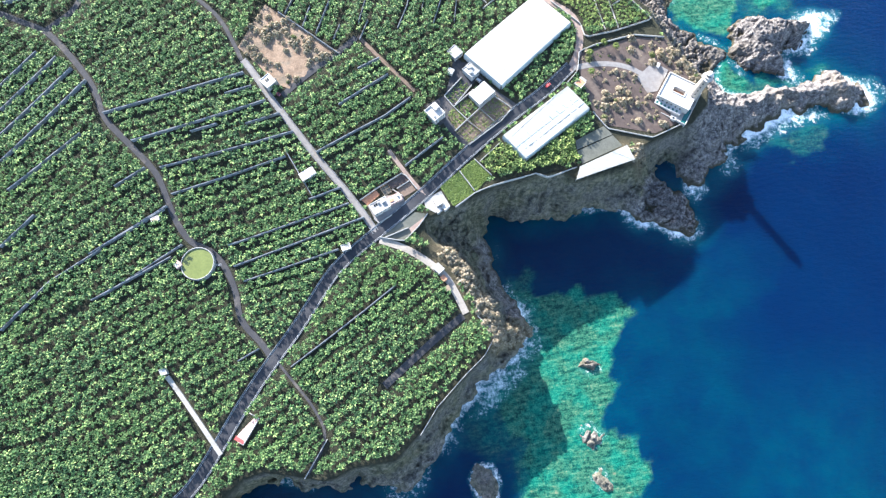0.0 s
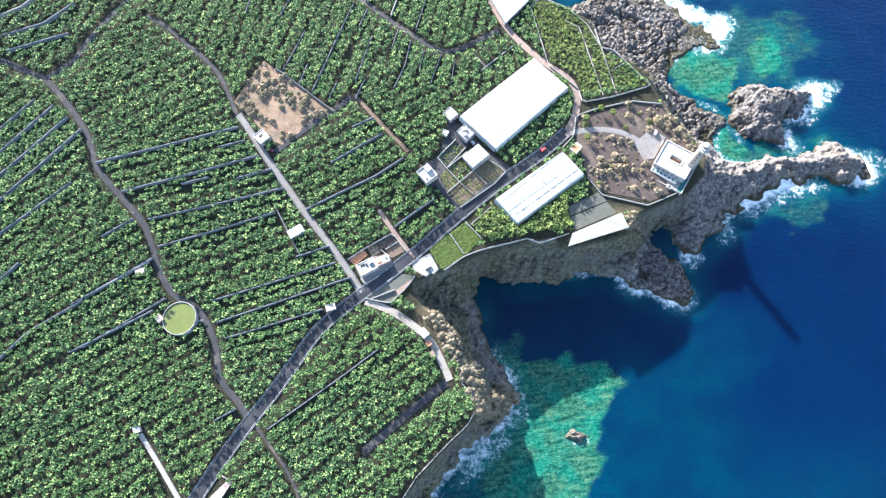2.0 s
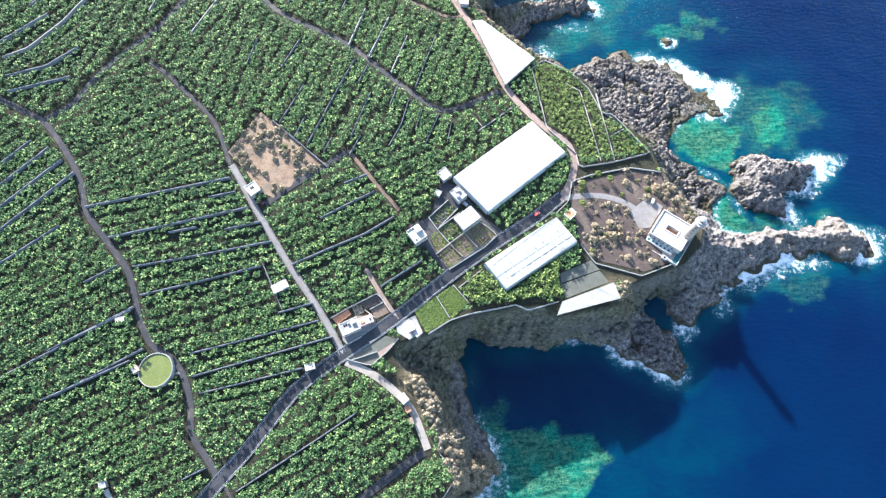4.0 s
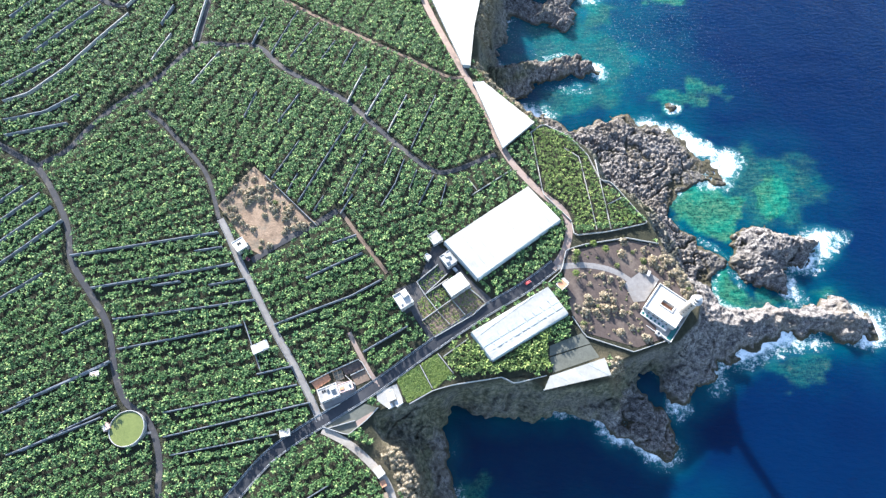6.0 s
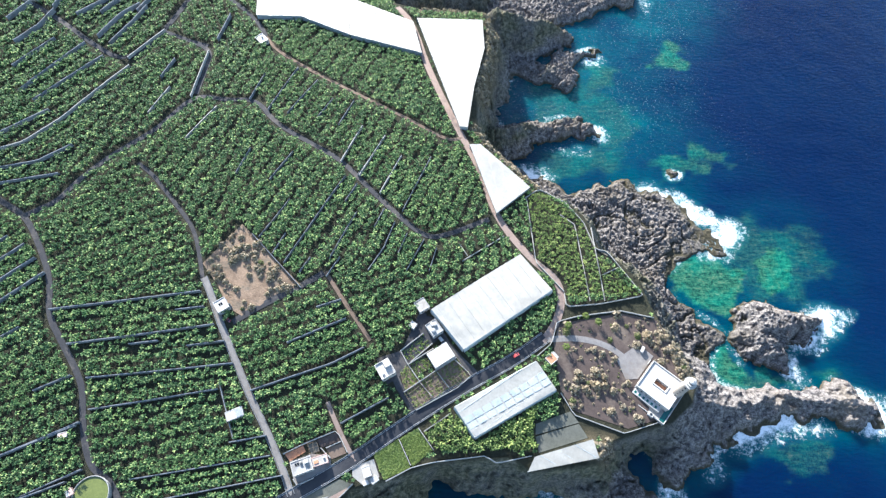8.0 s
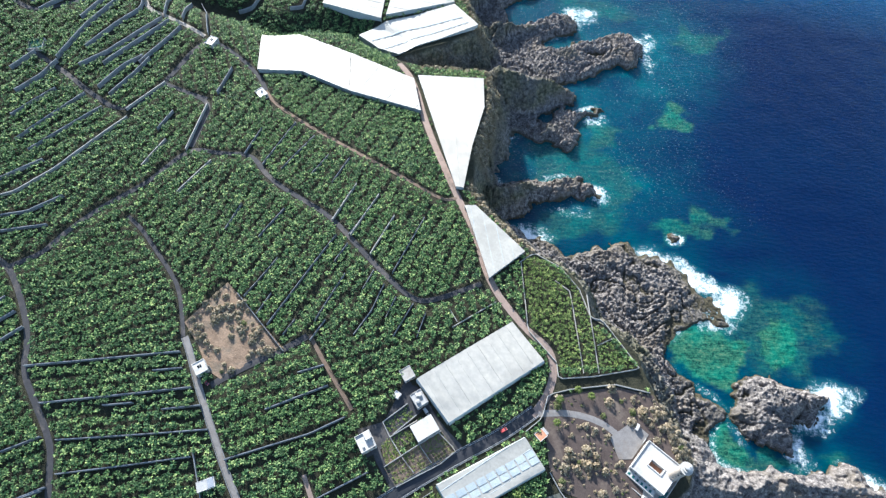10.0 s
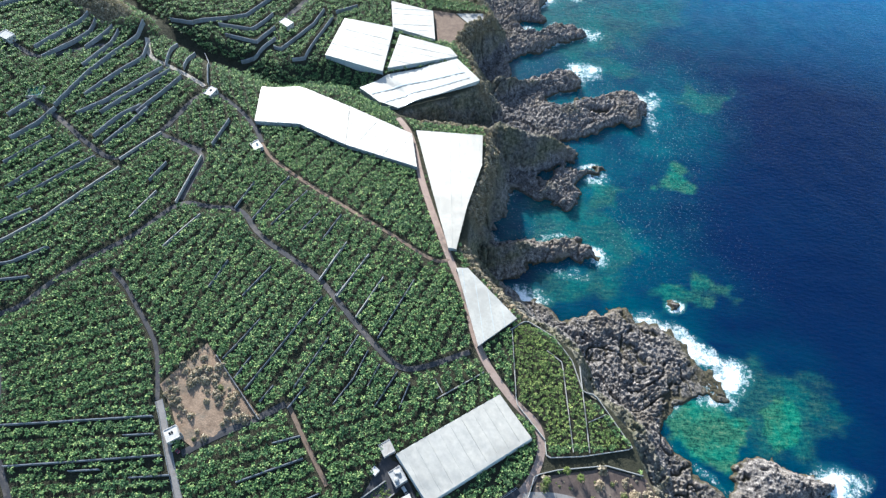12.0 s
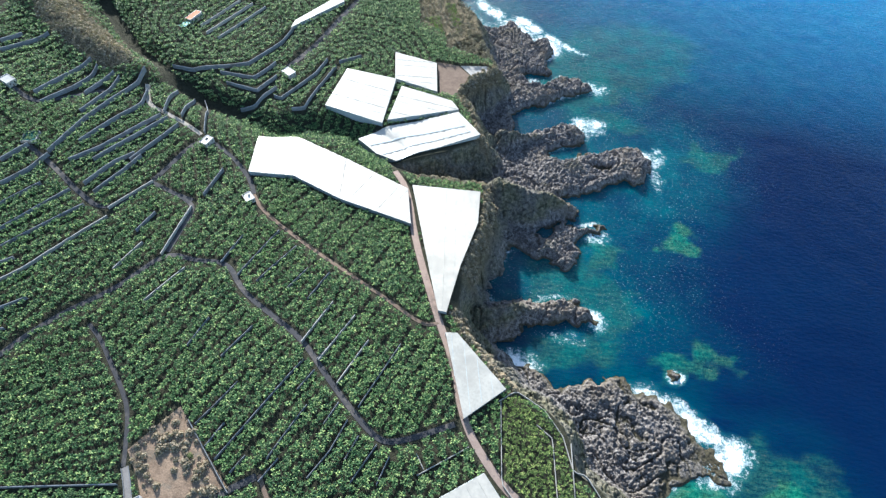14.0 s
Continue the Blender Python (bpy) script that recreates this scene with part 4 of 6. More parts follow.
def coast_height(x, y):
    """Height of the land, and how far each place is cliff, bare lava, wet rock or dry brush."""
    wob = (value_noise(x, y, 10, 1) - 0.5) * 9 + (value_noise(x, y, 3.6, 2) - 0.5) * 5
    wx, wy = x + wob * 0.7, y + (value_noise(x, y, 9, 3) - 0.5) * 8 + (value_noise(x, y, 3.2, 4) - 0.5) * 4
    z0 = terrain(x, y)
    on = inside(x, y, LAND)
    d1 = np.where(on, 0.0, seg_dist(x, y, LAND, True))
    d2 = np.where(inside(wx, wy, SHORE), 1, -1) * seg_dist(wx, wy, SHORE, True)
    di = np.where(inside(wx, wy, ISLET), 1, -1) * seg_dist(wx, wy, ISLET, True)
    rock = np.full(x.shape, -99.0)
    for r in ROCKS:
        rock = np.maximum(rock, np.where(inside(wx, wy, r), 1, -1) * seg_dist(wx, wy, r, True))
    relief = lava_relief(x, y)
    low = spots(wx, wy, LOW_SHELF, 0.5)
    ds = seg_dist(wx, wy, CAPE_SOUTH)
    cape = np.clip((x - 203) / 14, 0, 1) * np.clip((216 - y) / 12, 0, 1) * np.clip((y - 118) / 5, 0, 1)
    base = (3.6 + 3.0 * np.clip((y - 395) / 20, 0, 1)) * (1 - low) + 0.35 * low
    flat = np.minimum(d2 * (0.55 + 0.75 * np.clip((y - 395) / 20, 0, 1)), base)
    ridge = np.minimum(np.minimum(ds * 0.78 - 1.5, d2 * 0.85 + 1.5), 24.0)
    shelf = flat * (1 - cape) + np.where(d2 > 0, ridge, d2) * cape
    shelf = np.maximum(shelf, -7) + np.clip(d2 / 5, 0, 1) * relief * (1 - 0.72 * low) * (1 - 0.4 * cape)
    width = np.minimum(np.maximum(d1 + d2, 2.0), 24 + 12 * value_noise(x, y, 30, 12))
    fall = np.clip(1 - d1 / width, 0, 1)
    gully = (value_noise(x + y * 0.3, y, 11, 13) - 0.5) * 8 + (value_noise(x, y, 4.5, 14) - 0.5) * 4.5 + (value_noise(x, y, 2.1, 19) - 0.5) * 2.6
    face = z0 * fall ** 1.25 + (gully + (relief + 0.3) * 0.9) * np.clip(d1 / 5, 0, 1) * np.clip(fall * 3, 0, 1)
    z = np.where(on, z0, np.where(d2 > 0, np.maximum(shelf, face), np.clip(d2 * 0.8, -7, 0)))
    for line in SPINES:
        for (ax, ay, az), (bx, by, bz) in zip(line, line[1:]):
            k = np.clip(((x - ax) * (bx - ax) + (y - ay) * (by - ay)) / ((bx - ax) ** 2 + (by - ay) ** 2), 0, 1)
            d = np.hypot(x + wob * 0.5 - ax - k * (bx - ax), y - wob * 0.5 - ay - k * (by - ay))
            z = np.where(on, z, np.maximum(z, az + (bz - az) * k - d * 1.15 + relief * 0.8))
    z = np.where(on | (z < 0.5), z, np.maximum(z - spots(wx, wy, HOLLOWS, 0.35), 0.4))
    si = seg_dist(wx, wy, ISLET_SOUTH)
    top = np.where(di > 0, np.minimum(np.minimum(di * 1.2 + 0.5, si * 0.85 - 4.0), 10 + 5 * value_noise(x, y, 12, 15)) + np.clip(di / 4, 0, 1) * relief, np.maximum(di, -6))
    z = np.where(on, z, np.maximum(z, top))
    z = np.where(on, z, np.maximum(z, np.clip(rock * 0.7, -6, 2.4) + np.clip(rock / 2, 0, 1) * relief * 0.6))
    cliff = np.clip(d1 / 2, 0, 1)
    lava = cliff * np.clip((11 + 5 * value_noise(x, y, 14, 16) - z) / 5, 0, 1) * np.where(di > -2, 1, np.clip((d1 + d2 - 16) / 12, 0, 1))
    lava = np.maximum(lava, cliff * np.maximum(cape, np.clip(di, 0, 1)))
    wet = np.maximum(lava, low) * np.clip((1.5 + 1.6 * value_noise(x, y, 7, 17) - z) / 1.5, 0, 0.95)
    wet = np.maximum(wet, low * lava * (0.35 + 0.6 * value_noise(x, y, 9, 20)))
    brush = np.zeros(x.shape)
    for b in BUSH_BANDS:
        brush = np.maximum(brush, np.clip(1.3 - seg_dist(x, y, b) / (6 + 5 * value_noise(x, y, 9, 18)), 0, 1))
    hill = np.clip(1.2 - np.where(inside(x, y, BRUSH_HILL), 0, seg_dist(x, y, BRUSH_HILL, True)) / 6, 0, 1)
    hill = np.maximum(hill, np.clip(1.2 - np.where(inside(x, y, FAR_HILL), 0, seg_dist(x, y, FAR_HILL, True)) / 6, 0, 1))
    brush = np.maximum(brush, hill)
    return z, cliff, lava, wet, brush


def graded(a, b, fine0, fine1, step, far):
    """Grid lines, close between fine0 and fine1 and wider outside."""
    mid = list(np.arange(fine0, fine1 + 0.01, step))
    low = list(np.arange(fine0 - far, a - far, -far))[::-1]
    return np.array(low + mid + list(np.arange(fine1 + far, b + far, far)))


STEP, CUT = 2.4, 4
gx, gy = graded(-900, 370, -150, 370, STEP, 12.0), graded(-150, 1150, -92, 822, STEP, 12.0)
GX, GY = np.meshgrid(gx, gy)
GZ = coast_height(GX, GY)[0]
solid = inside(GX, GY, LAND)
ids = np.arange(GX.size).reshape(GX.shape)


def four(a):
    return np.stack([a[:-1, :-1], a[:-1, 1:], a[1:, 1:], a[1:, :-1]], -1)


dry = four(GZ).max(-1) > -4.5
shore_cell = dry & ~four(solid).all(-1) & (gx[1:] - gx[:-1] < STEP + 0.1)[None, :] & (gy[1:] - gy[:-1] < STEP + 0.1)[:, None]
wide = four(ids)[dry & ~shore_cell]
# the shore cells are cut finer, for the broken rock
rj, ri = np.nonzero(shore_cell)
ca, cb = np.meshgrid(np.arange(CUT), np.arange(CUT))
li, lj = (ri[:, None] * CUT + ca.ravel()).ravel(), (rj[:, None] * CUT + cb.ravel()).ravel()
span = len(gx) * CUT + 1
corner = np.stack([lj * span + li, lj * span + li + 1, (lj + 1) * span + li + 1, (lj + 1) * span + li], -1)
lattice, fine_ids = np.unique(corner, return_inverse=True)
fine_ids = fine_ids.reshape(-1, 4)
FX, FY = np.interp(lattice % span, np.arange(len(gx)) * CUT, gx), np.interp(lattice // span, np.arange(len(gy)) * CUT, gy)
used = np.unique(wide)
back = np.zeros(GX.size, np.int64)
back[used] = np.arange(len(used))
AX, AY = np.concatenate([GX.ravel()[used], FX]), np.concatenate([GY.ravel()[used], FY])
AZ, g_cliff, g_lava, g_wet, g_brush = coast_height(AX, AY)
g_mesh = big_mesh("ground", np.stack([AX, AY, AZ], -1), np.concatenate([back[wide], fine_ids + len(used)]), [], M_GROUND)
for key, field in (("cliff", g_cliff), ("lava", g_lava), ("wet", g_wet), ("brush", g_brush)):
    g_mesh.attributes.new(key, "FLOAT", "POINT").data.foreach_set("value", field.astype(np.float32))
tagged(new("ground", g_mesh), "terraced volcanic slope ending in dark cliffs and lava shelves", "ground", kind="structure")


# ---- the sea ----
sx = graded(-2600, 3400, -160, 560, 2.4, 120.0)
sy = graded(-2600, 3800, -170, 900, 2.4, 120.0)
SX, SY = np.meshgrid(sx, sy)
edge1 = (value_noise(SX, SY, 16, 21) - 0.5) * 16 + (value_noise(SX, SY, 6, 22) - 0.5) * 8
shore_d = np.where(inside(SX, SY, SHORE) | inside(SX, SY, ISLET), 0, np.minimum(seg_dist(SX, SY, SHORE, True), seg_dist(SX, SY, ISLET, True)))
ex, ey = SX + edge1 * 0.6 + (value_noise(SX, SY, 7, 29) - 0.5) * 7, SY + edge1 * 0.4 + (value_noise(SX, SY, 7, 30) - 0.5) * 7
reef_d = np.maximum.reduce([np.where(inside(ex, ey, r), 1, -1) * seg_dist(ex, ey, r, True) for r in (REEF, REEF_OLIVE, REEF_EAST, REEF_LEDGE)])
s_reef = np.maximum(np.clip(0.5 + reef_d / 3, 0, 1), spots(SX + edge1 * 1.7, SY + (value_noise(SX, SY, 13, 28) - 0.5) * 26, SHOALS, 0.2))
s_teal = np.maximum(spots(SX + edge1, SY - edge1, TEAL_ZONES, 0.6), np.clip(1.0 - shore_d / np.where(SY < 345, 22, 45), 0, 1) * 0.7)
s_teal = np.clip(s_teal * (0.7 + 0.6 * value_noise(SX, SY, 40, 23)), 0, 1)
surf = np.zeros(SX.shape)
for cx, cy, r, k in SURF:
    surf = np.maximum(surf, k * np.clip(1.5 - np.hypot(SX - cx, SY - cy) / r, 0, 1))
s_foam = np.clip(surf * np.clip(1.25 - shore_d / 15, 0, 1) * 0.8 + np.clip(0.62 - shore_d / 7, 0, 1) * np.clip(value_noise(SX, SY, 26, 24) * 1.8 - 0.5, 0, 1), 0, 1.05)
s_foam = np.maximum(s_foam, spots(SX + edge1 * 0.4, SY + edge1 * 0.4, DRIFT, 0.5) * (0.6 + 0.6 * value_noise(SX, SY, 10, 27)))
for r in ROCKS:
    s_foam = np.maximum(s_foam, np.clip(0.9 - seg_dist(SX, SY, r, True) / 5, 0, 1) * (0.9 if r[0][1] > 100 or r[0][0] < 30 else 0.45))
s_ids = np.arange(SX.size).reshape(SX.shape)
s_quads = np.stack([s_ids[:-1, :-1], s_ids[:-1, 1:], s_ids[1:, 1:], s_ids[1:, :-1]], -1).reshape(-1, 4)
swell = (value_noise(SX, SY, 14, 25) - 0.5) * 0.5
s_mesh = big_mesh("sea", np.stack([SX, SY, swell], -1).reshape(-1, 3), s_quads, [], M_SEA, True)
# where painted haze and sky reflection pale the sea, toward the far north-east
s_haze = np.clip((np.hypot((SX - 620) * 0.8, SY - 1150) - 540) / -330, 0, 1)
s_teal = np.maximum(s_teal, np.clip((SY - 360) / 60, 0, 1) * np.clip(1.25 - shore_d / 75, 0, 1) * (0.55 + 0.8 * value_noise(SX, SY, 30, 26))).clip(0, 1)
# where the whitecaps and painted glints are scattered
s_choppy = np.clip((SY - 370) / 60, 0, 1) * np.clip(1.3 - shore_d / 110, 0, 1) * np.clip(value_noise(SX, SY, 45, 35) * 2 - 0.3, 0, 1)
for key, field in (("open", s_haze), ("choppy", s_choppy), ("teal", s_teal), ("reef", s_reef), ("foam", s_foam)):
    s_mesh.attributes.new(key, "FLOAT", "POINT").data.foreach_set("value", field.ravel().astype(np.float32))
tagged(new("sea", s_mesh), "deep blue sea with turquoise reefs and white surf", "sea", kind="structure")

# ---- roads ----
for name, width, material, label, line in ROADS:
    pts = resample(line, 3.0)
    h = width / 2
    xs, ys, zs = ribbon(pts, (-h - 0.3, -h, 0, h, h + 0.3), (-0.6, 0.22, 0.28, 0.22, -0.6))
    v, f = strip_mesh(xs, ys, zs)
    road = tagged(mesh_object(name, v, f, material), label, "road", kind="structure")
    if name in ("main_road", "farm_track"):
        for s in (-1, 1):
            o = s * (h + 0.35)
            xs, ys, zs = ribbon(pts, (o - 0.17, o - 0.15, o + 0.15, o + 0.17), (-0.5, 0.6, 0.6, -0.5))
            v, f = strip_mesh(xs, ys, zs)
            mesh_object("road_kerb", v, f, M_WALL, road, "low concrete edge wall")
    if name == "main_road":
        for s in (-1, 1):
            xs, ys, zs = ribbon(pts, (s * (h - 0.4) - 0.07, s * (h - 0.4) + 0.07), (0.262, 0.262))
            v, f = strip_mesh(xs, ys, zs)
            mesh_object("edge_line", v, f, M_LINE, road, "white painted edge line")


# ---- terrace walls ----
def garden_wall(line, width, height, material, label, group):
    pts = resample(line, 4.0, 0)
    h = width / 2
    rise = height + (random.random() - 0.5) * 0.4
    xs, ys, zs = ribbon(pts, (-h - 0.04, -h, h, h + 0.04), (-1.2, rise, rise, -1.2))
    zs[:, 1:3] += np.random.RandomState(int(abs(line[0][0]) * 7)).rand(len(pts))[:, None] * 0.3
    v, f = strip_mesh(xs, ys, zs)
    n = len(pts)
    f += [(0, 1, 2, 3), tuple(4 * (n - 1) + k for k in (3, 2, 1, 0))]
    return tagged(mesh_object("terrace_wall", v, f, material), label, "wall", group, "structure")


for line in TERRACES_SOUTH + TERRACES_MID + TERRACES_NORTH:
    low_wall = line[0][1] > 230 and line[0][0] > -130 and line[0][1] < 430
    garden_wall(line, 0.32 if low_wall else 0.45, 2.1 if low_wall else 2.7 if line[0][1] < 400 else 3.7, M_WALL, "grey block terrace wall between banana rows", "terrace walls")
for line in TERRACES_PALE:
    garden_wall(line, 0.5, 2.5, M_WALLW, "pale cement-washed terrace wall", "terrace walls")
for line in GARDEN_WALLS:
    garden_wall(line, 0.42, 1.2, M_WALLW, "low whitewashed garden wall", "white garden walls")

# ---- plots ----
for name, label, pts, material in LOTS:
    tagged(drape(name, pts, 0.42 if name == "parking_yard" else 0.26 if name == "dug_patch" else 0.16, material, label, 3.0, 0.3 if material is M_FALLOW else 0.05), label, "plot", kind="structure")


# ---- banana plants ----
def banana_template(seed, leaves=8, size=1.0):
    """A crown of arching leaves: a narrow foot, a broad middle and a drooping tip each, on a short stem."""
    r = np.random.RandomState(seed)
    v, q, t = [], [], []
    for k in range(leaves):
        a = 2 * math.pi * (k / leaves) + r.uniform(-0.4, 0.4)
        up = r.uniform(0.0, 1.0)
        reach, w = r.uniform(1.3, 2.2) * size, r.uniform(0.27, 0.4) * size
        c, s = math.cos(a), math.sin(a)
        z0 = 2.5 * size
        mid = (0.55 * reach, z0 + (0.4 + 1.0 * up) * size)
        tip = (reach * 1.1, z0 + (-0.35 + 0.9 * up) * size)
        b = len(v)
        for (d, z), half in (((0.12, z0), 0.12), (mid, w)):
            tilt = r.uniform(-0.18, 0.18)
            v += [(d * c - half * s, d * s + half * c, z + tilt), (d * c + half * s, d * s - half * c, z - tilt)]
        v.append((tip[0] * c, tip[0] * s, tip[1]))
        q.append((b, b + 1, b + 3, b + 2))
        t.append((b + 2, b + 3, b + 4))
    b = len(v)
    v += [(-0.13, -0.1, -0.2), (0.13, -0.1, -0.2), (0, 0.15, -0.2), (0, 0, 2.6 * size)]
    t += [(b, b + 1, b + 3), (b + 1, b + 2, b + 3), (b + 2, b, b + 3)]
    return np.array(v), np.array(q), np.array(t)


def scatter(name, x, y, z, templates, scale, material, seed):
    """One mesh of many plants, each a turned and scaled template."""
    r = np.random.RandomState(seed)
    pick = r.randint(len(templates), size=len(x))
    vs, qs, ts, tones, base = [], [], [], [], 0
    for k, (tv, tq, tt) in enumerate(templates):
        sel = np.where(pick == k)[0]
        if not len(sel):
            continue
        a = r.uniform(0, 2 * math.pi, len(sel))
        sc = scale[sel] if np.ndim(scale) else np.full(len(sel), scale)
        c, s = np.cos(a) * sc, np.sin(a) * sc
        vx = tv[None, :, 0] * c[:, None] - tv[None, :, 1] * s[:, None] + x[sel, None]
        vy = tv[None, :, 0] * s[:, None] + tv[None, :, 1] * c[:, None] + y[sel, None]
        vz = tv[None, :, 2] * sc[:, None] + z[sel, None]
        vs.append(np.stack([vx, vy, vz], -1).reshape(-1, 3))
        tones.append(np.repeat(r.rand(len(sel)), len(tv)))
        off = base + np.arange(len(sel))[:, None, None] * len(tv)
        qs.append((tq[None] + off).reshape(-1, 4))
        if len(tt):
            ts.append((tt[None] + off).reshape(-1, 3))
        base += len(sel) * len(tv)
    me = big_mesh(name, np.concatenate(vs), np.concatenate(qs), np.concatenate(ts) if ts else [], material)
    me.attributes.new("tone", "FLOAT", "POINT").data.foreach_set("value", np.concatenate(tones).astype(np.float32))
    return me


BUILT = []          # outlines kept free of plants


def row_distance(x, y, sway, outline, way, pitch):
    """The distance to the nearest furrow; furrows run between and along the walls of a field."""
    d = Vector(way).normalized()
    c = -d.y * x + d.x * y
    lines = []
    for wall in ALL_WALLS:
        a, b = Vector(wall[0]), Vector(wall[-1])
        m = (a + b) / 2
        u = (b - a).normalized()
        if u.dot(d) < 0:
            u = -u
        if u.dot(d) > 0.93 and inside(np.array([m.x]), np.array([m.y]), outline)[0]:
            lines.append(((x - m.x) * -u.y + (y - m.y) * u.x, -d.y * m.x + d.x * m.y))
    if not lines:
        return np.abs((c + sway) / pitch - np.round((c + sway) / pitch)) * pitch
    lines.sort(key=lambda k: k[1])
    s = np.array([k[0] for k in lines])
    below, above = np.where(s >= 0, s, 1e6).min(0), np.where(s < 0, -s, 1e6).min(0)
    width = below + above
    n = np.maximum(np.round(width / pitch), 1)
    f = (below + np.where(np.minimum(below, above) > 3, sway, 0)) / (width / n)
    mid = np.abs(f - np.round(f)) * width / n
    one = np.minimum(below, above) + sway
    return np.where(width < 1e5, mid, np.abs(one / pitch - np.round(one / pitch)) * pitch)


def planted(pitch, x0, x1, y0, y1, seed):
    """Places for plants in rows that follow the terrace walls."""
    r = np.random.RandomState(seed)
    x, y = np.meshgrid(np.arange(x0, x1, pitch), np.arange(y0, y1, pitch))
    x, y = x.ravel(), y.ravel()
    x, y = x + r.uniform(-0.45, 0.45, x.size) * pitch, y + r.uniform(-0.45, 0.45, y.size) * pitch
    ok = inside(x, y, LAND)
    x, y = x[ok], y[ok]
    ok = seg_dist(x, y, LAND, True) > 3.5
    for name, width, _, _, line in ROADS:
        ok &= seg_dist(x, y, line) > width / 2 + 1.5
    for pts in BUILT:
        ok &= ~inside(x, y, pts)
    for _, _, pts, _ in LOTS:
        ok &= ~inside(x, y, pts)
        ok &= seg_dist(x, y, pts, True) > 1.0
    for _, pts, _, _ in GREENHOUSES:
        ok &= ~inside(x, y, pts)
        ok &= seg_dist(x, y, pts, True) > 1.6
    ok &= ~inside(x, y, BRUSH_HILL) & ~inside(x, y, FAR_HILL)
    ok &= ~((seg_dist(x, y, RAVINE[:5]) < 6))
    x, y = x[ok], y[ok]
    near = np.full(x.size, 1e9)
    low = np.zeros(x.size, bool)
    for line in ALL_WALLS:
        d = seg_dist(x, y, line)
        near = np.minimum(near, d)
        m = (d > 0.3) & (d < (3.2 if line[0][1] > 400 else 1.9 if line[0][1] > 230 and line[0][0] > -130 else 2.4))
        if np.any(m):
            a, b = Vector(line[0]), Vector(line[-1])
            n = Vector((a.y - b.y, b.x - a.x)).normalized()
            c = (a + b) / 2
            if tz(*(c + n * 5)) > tz(*(c - n * 5)):
                n = -n
            side = (x - a.x) * n.x + (y - a.y) * n.y
            low |= m & (side > 0)
    x, y, near = x[~low], y[~low], near[~low]
    for line in GARDEN_WALLS:
        ok = seg_dist(x, y, line) > 1.2
        x, y, near = x[ok], y[ok], near[ok]
    lane = np.abs(((near + 0.8 * value_noise(x, y, 25, 31)) / 8.0) % 1 - 0.5) * 8.0
    gap = (lane < 1.15) & (near < 70)
    sway = (value_noise(x, y, 22, 33) - 0.5) * 2.2
    for outline, way, pitch_ in FIELDS_OF_ROWS:
        sel = np.where(inside(x, y, outline))[0]
        gap[sel] = row_distance(x[sel], y[sel], sway[sel], outline, way, pitch_) < 0.5 + 1.0 * value_noise(x[sel], y[sel], 9, 34)
    gap &= ~inside(x, y, [(46, 150), (54, 139), (85, 137), (116, 141), (116, 172), (80, 150), (66, 165)])
    ok = (near > 0.9) & ~gap & (value_noise(x, y, 4, 32) > 0.05)
    return x[ok], y[ok]
POND = (-138.4, 107.2)
ring = [(POND[0] + 11.5 * math.cos(a * 0.5236), POND[1] + 11.5 * math.sin(a * 0.5236)) for a in range(12)]
BUILT.append(ring)
BUILT.append([(128, 150), (150, 150), (172, 152), (205, 160), (207, 170), (176, 159), (142, 166), (131, 178)])
BUILT.append([(131, 222), (146, 228), (177, 235), (200, 233), (195, 247), (163, 238), (138, 232)])
BUILT.append([(8, 98), (24, 90), (42, 50), (44, 34), (36, 52), (20, 74), (10, 86), (-4, 97)])


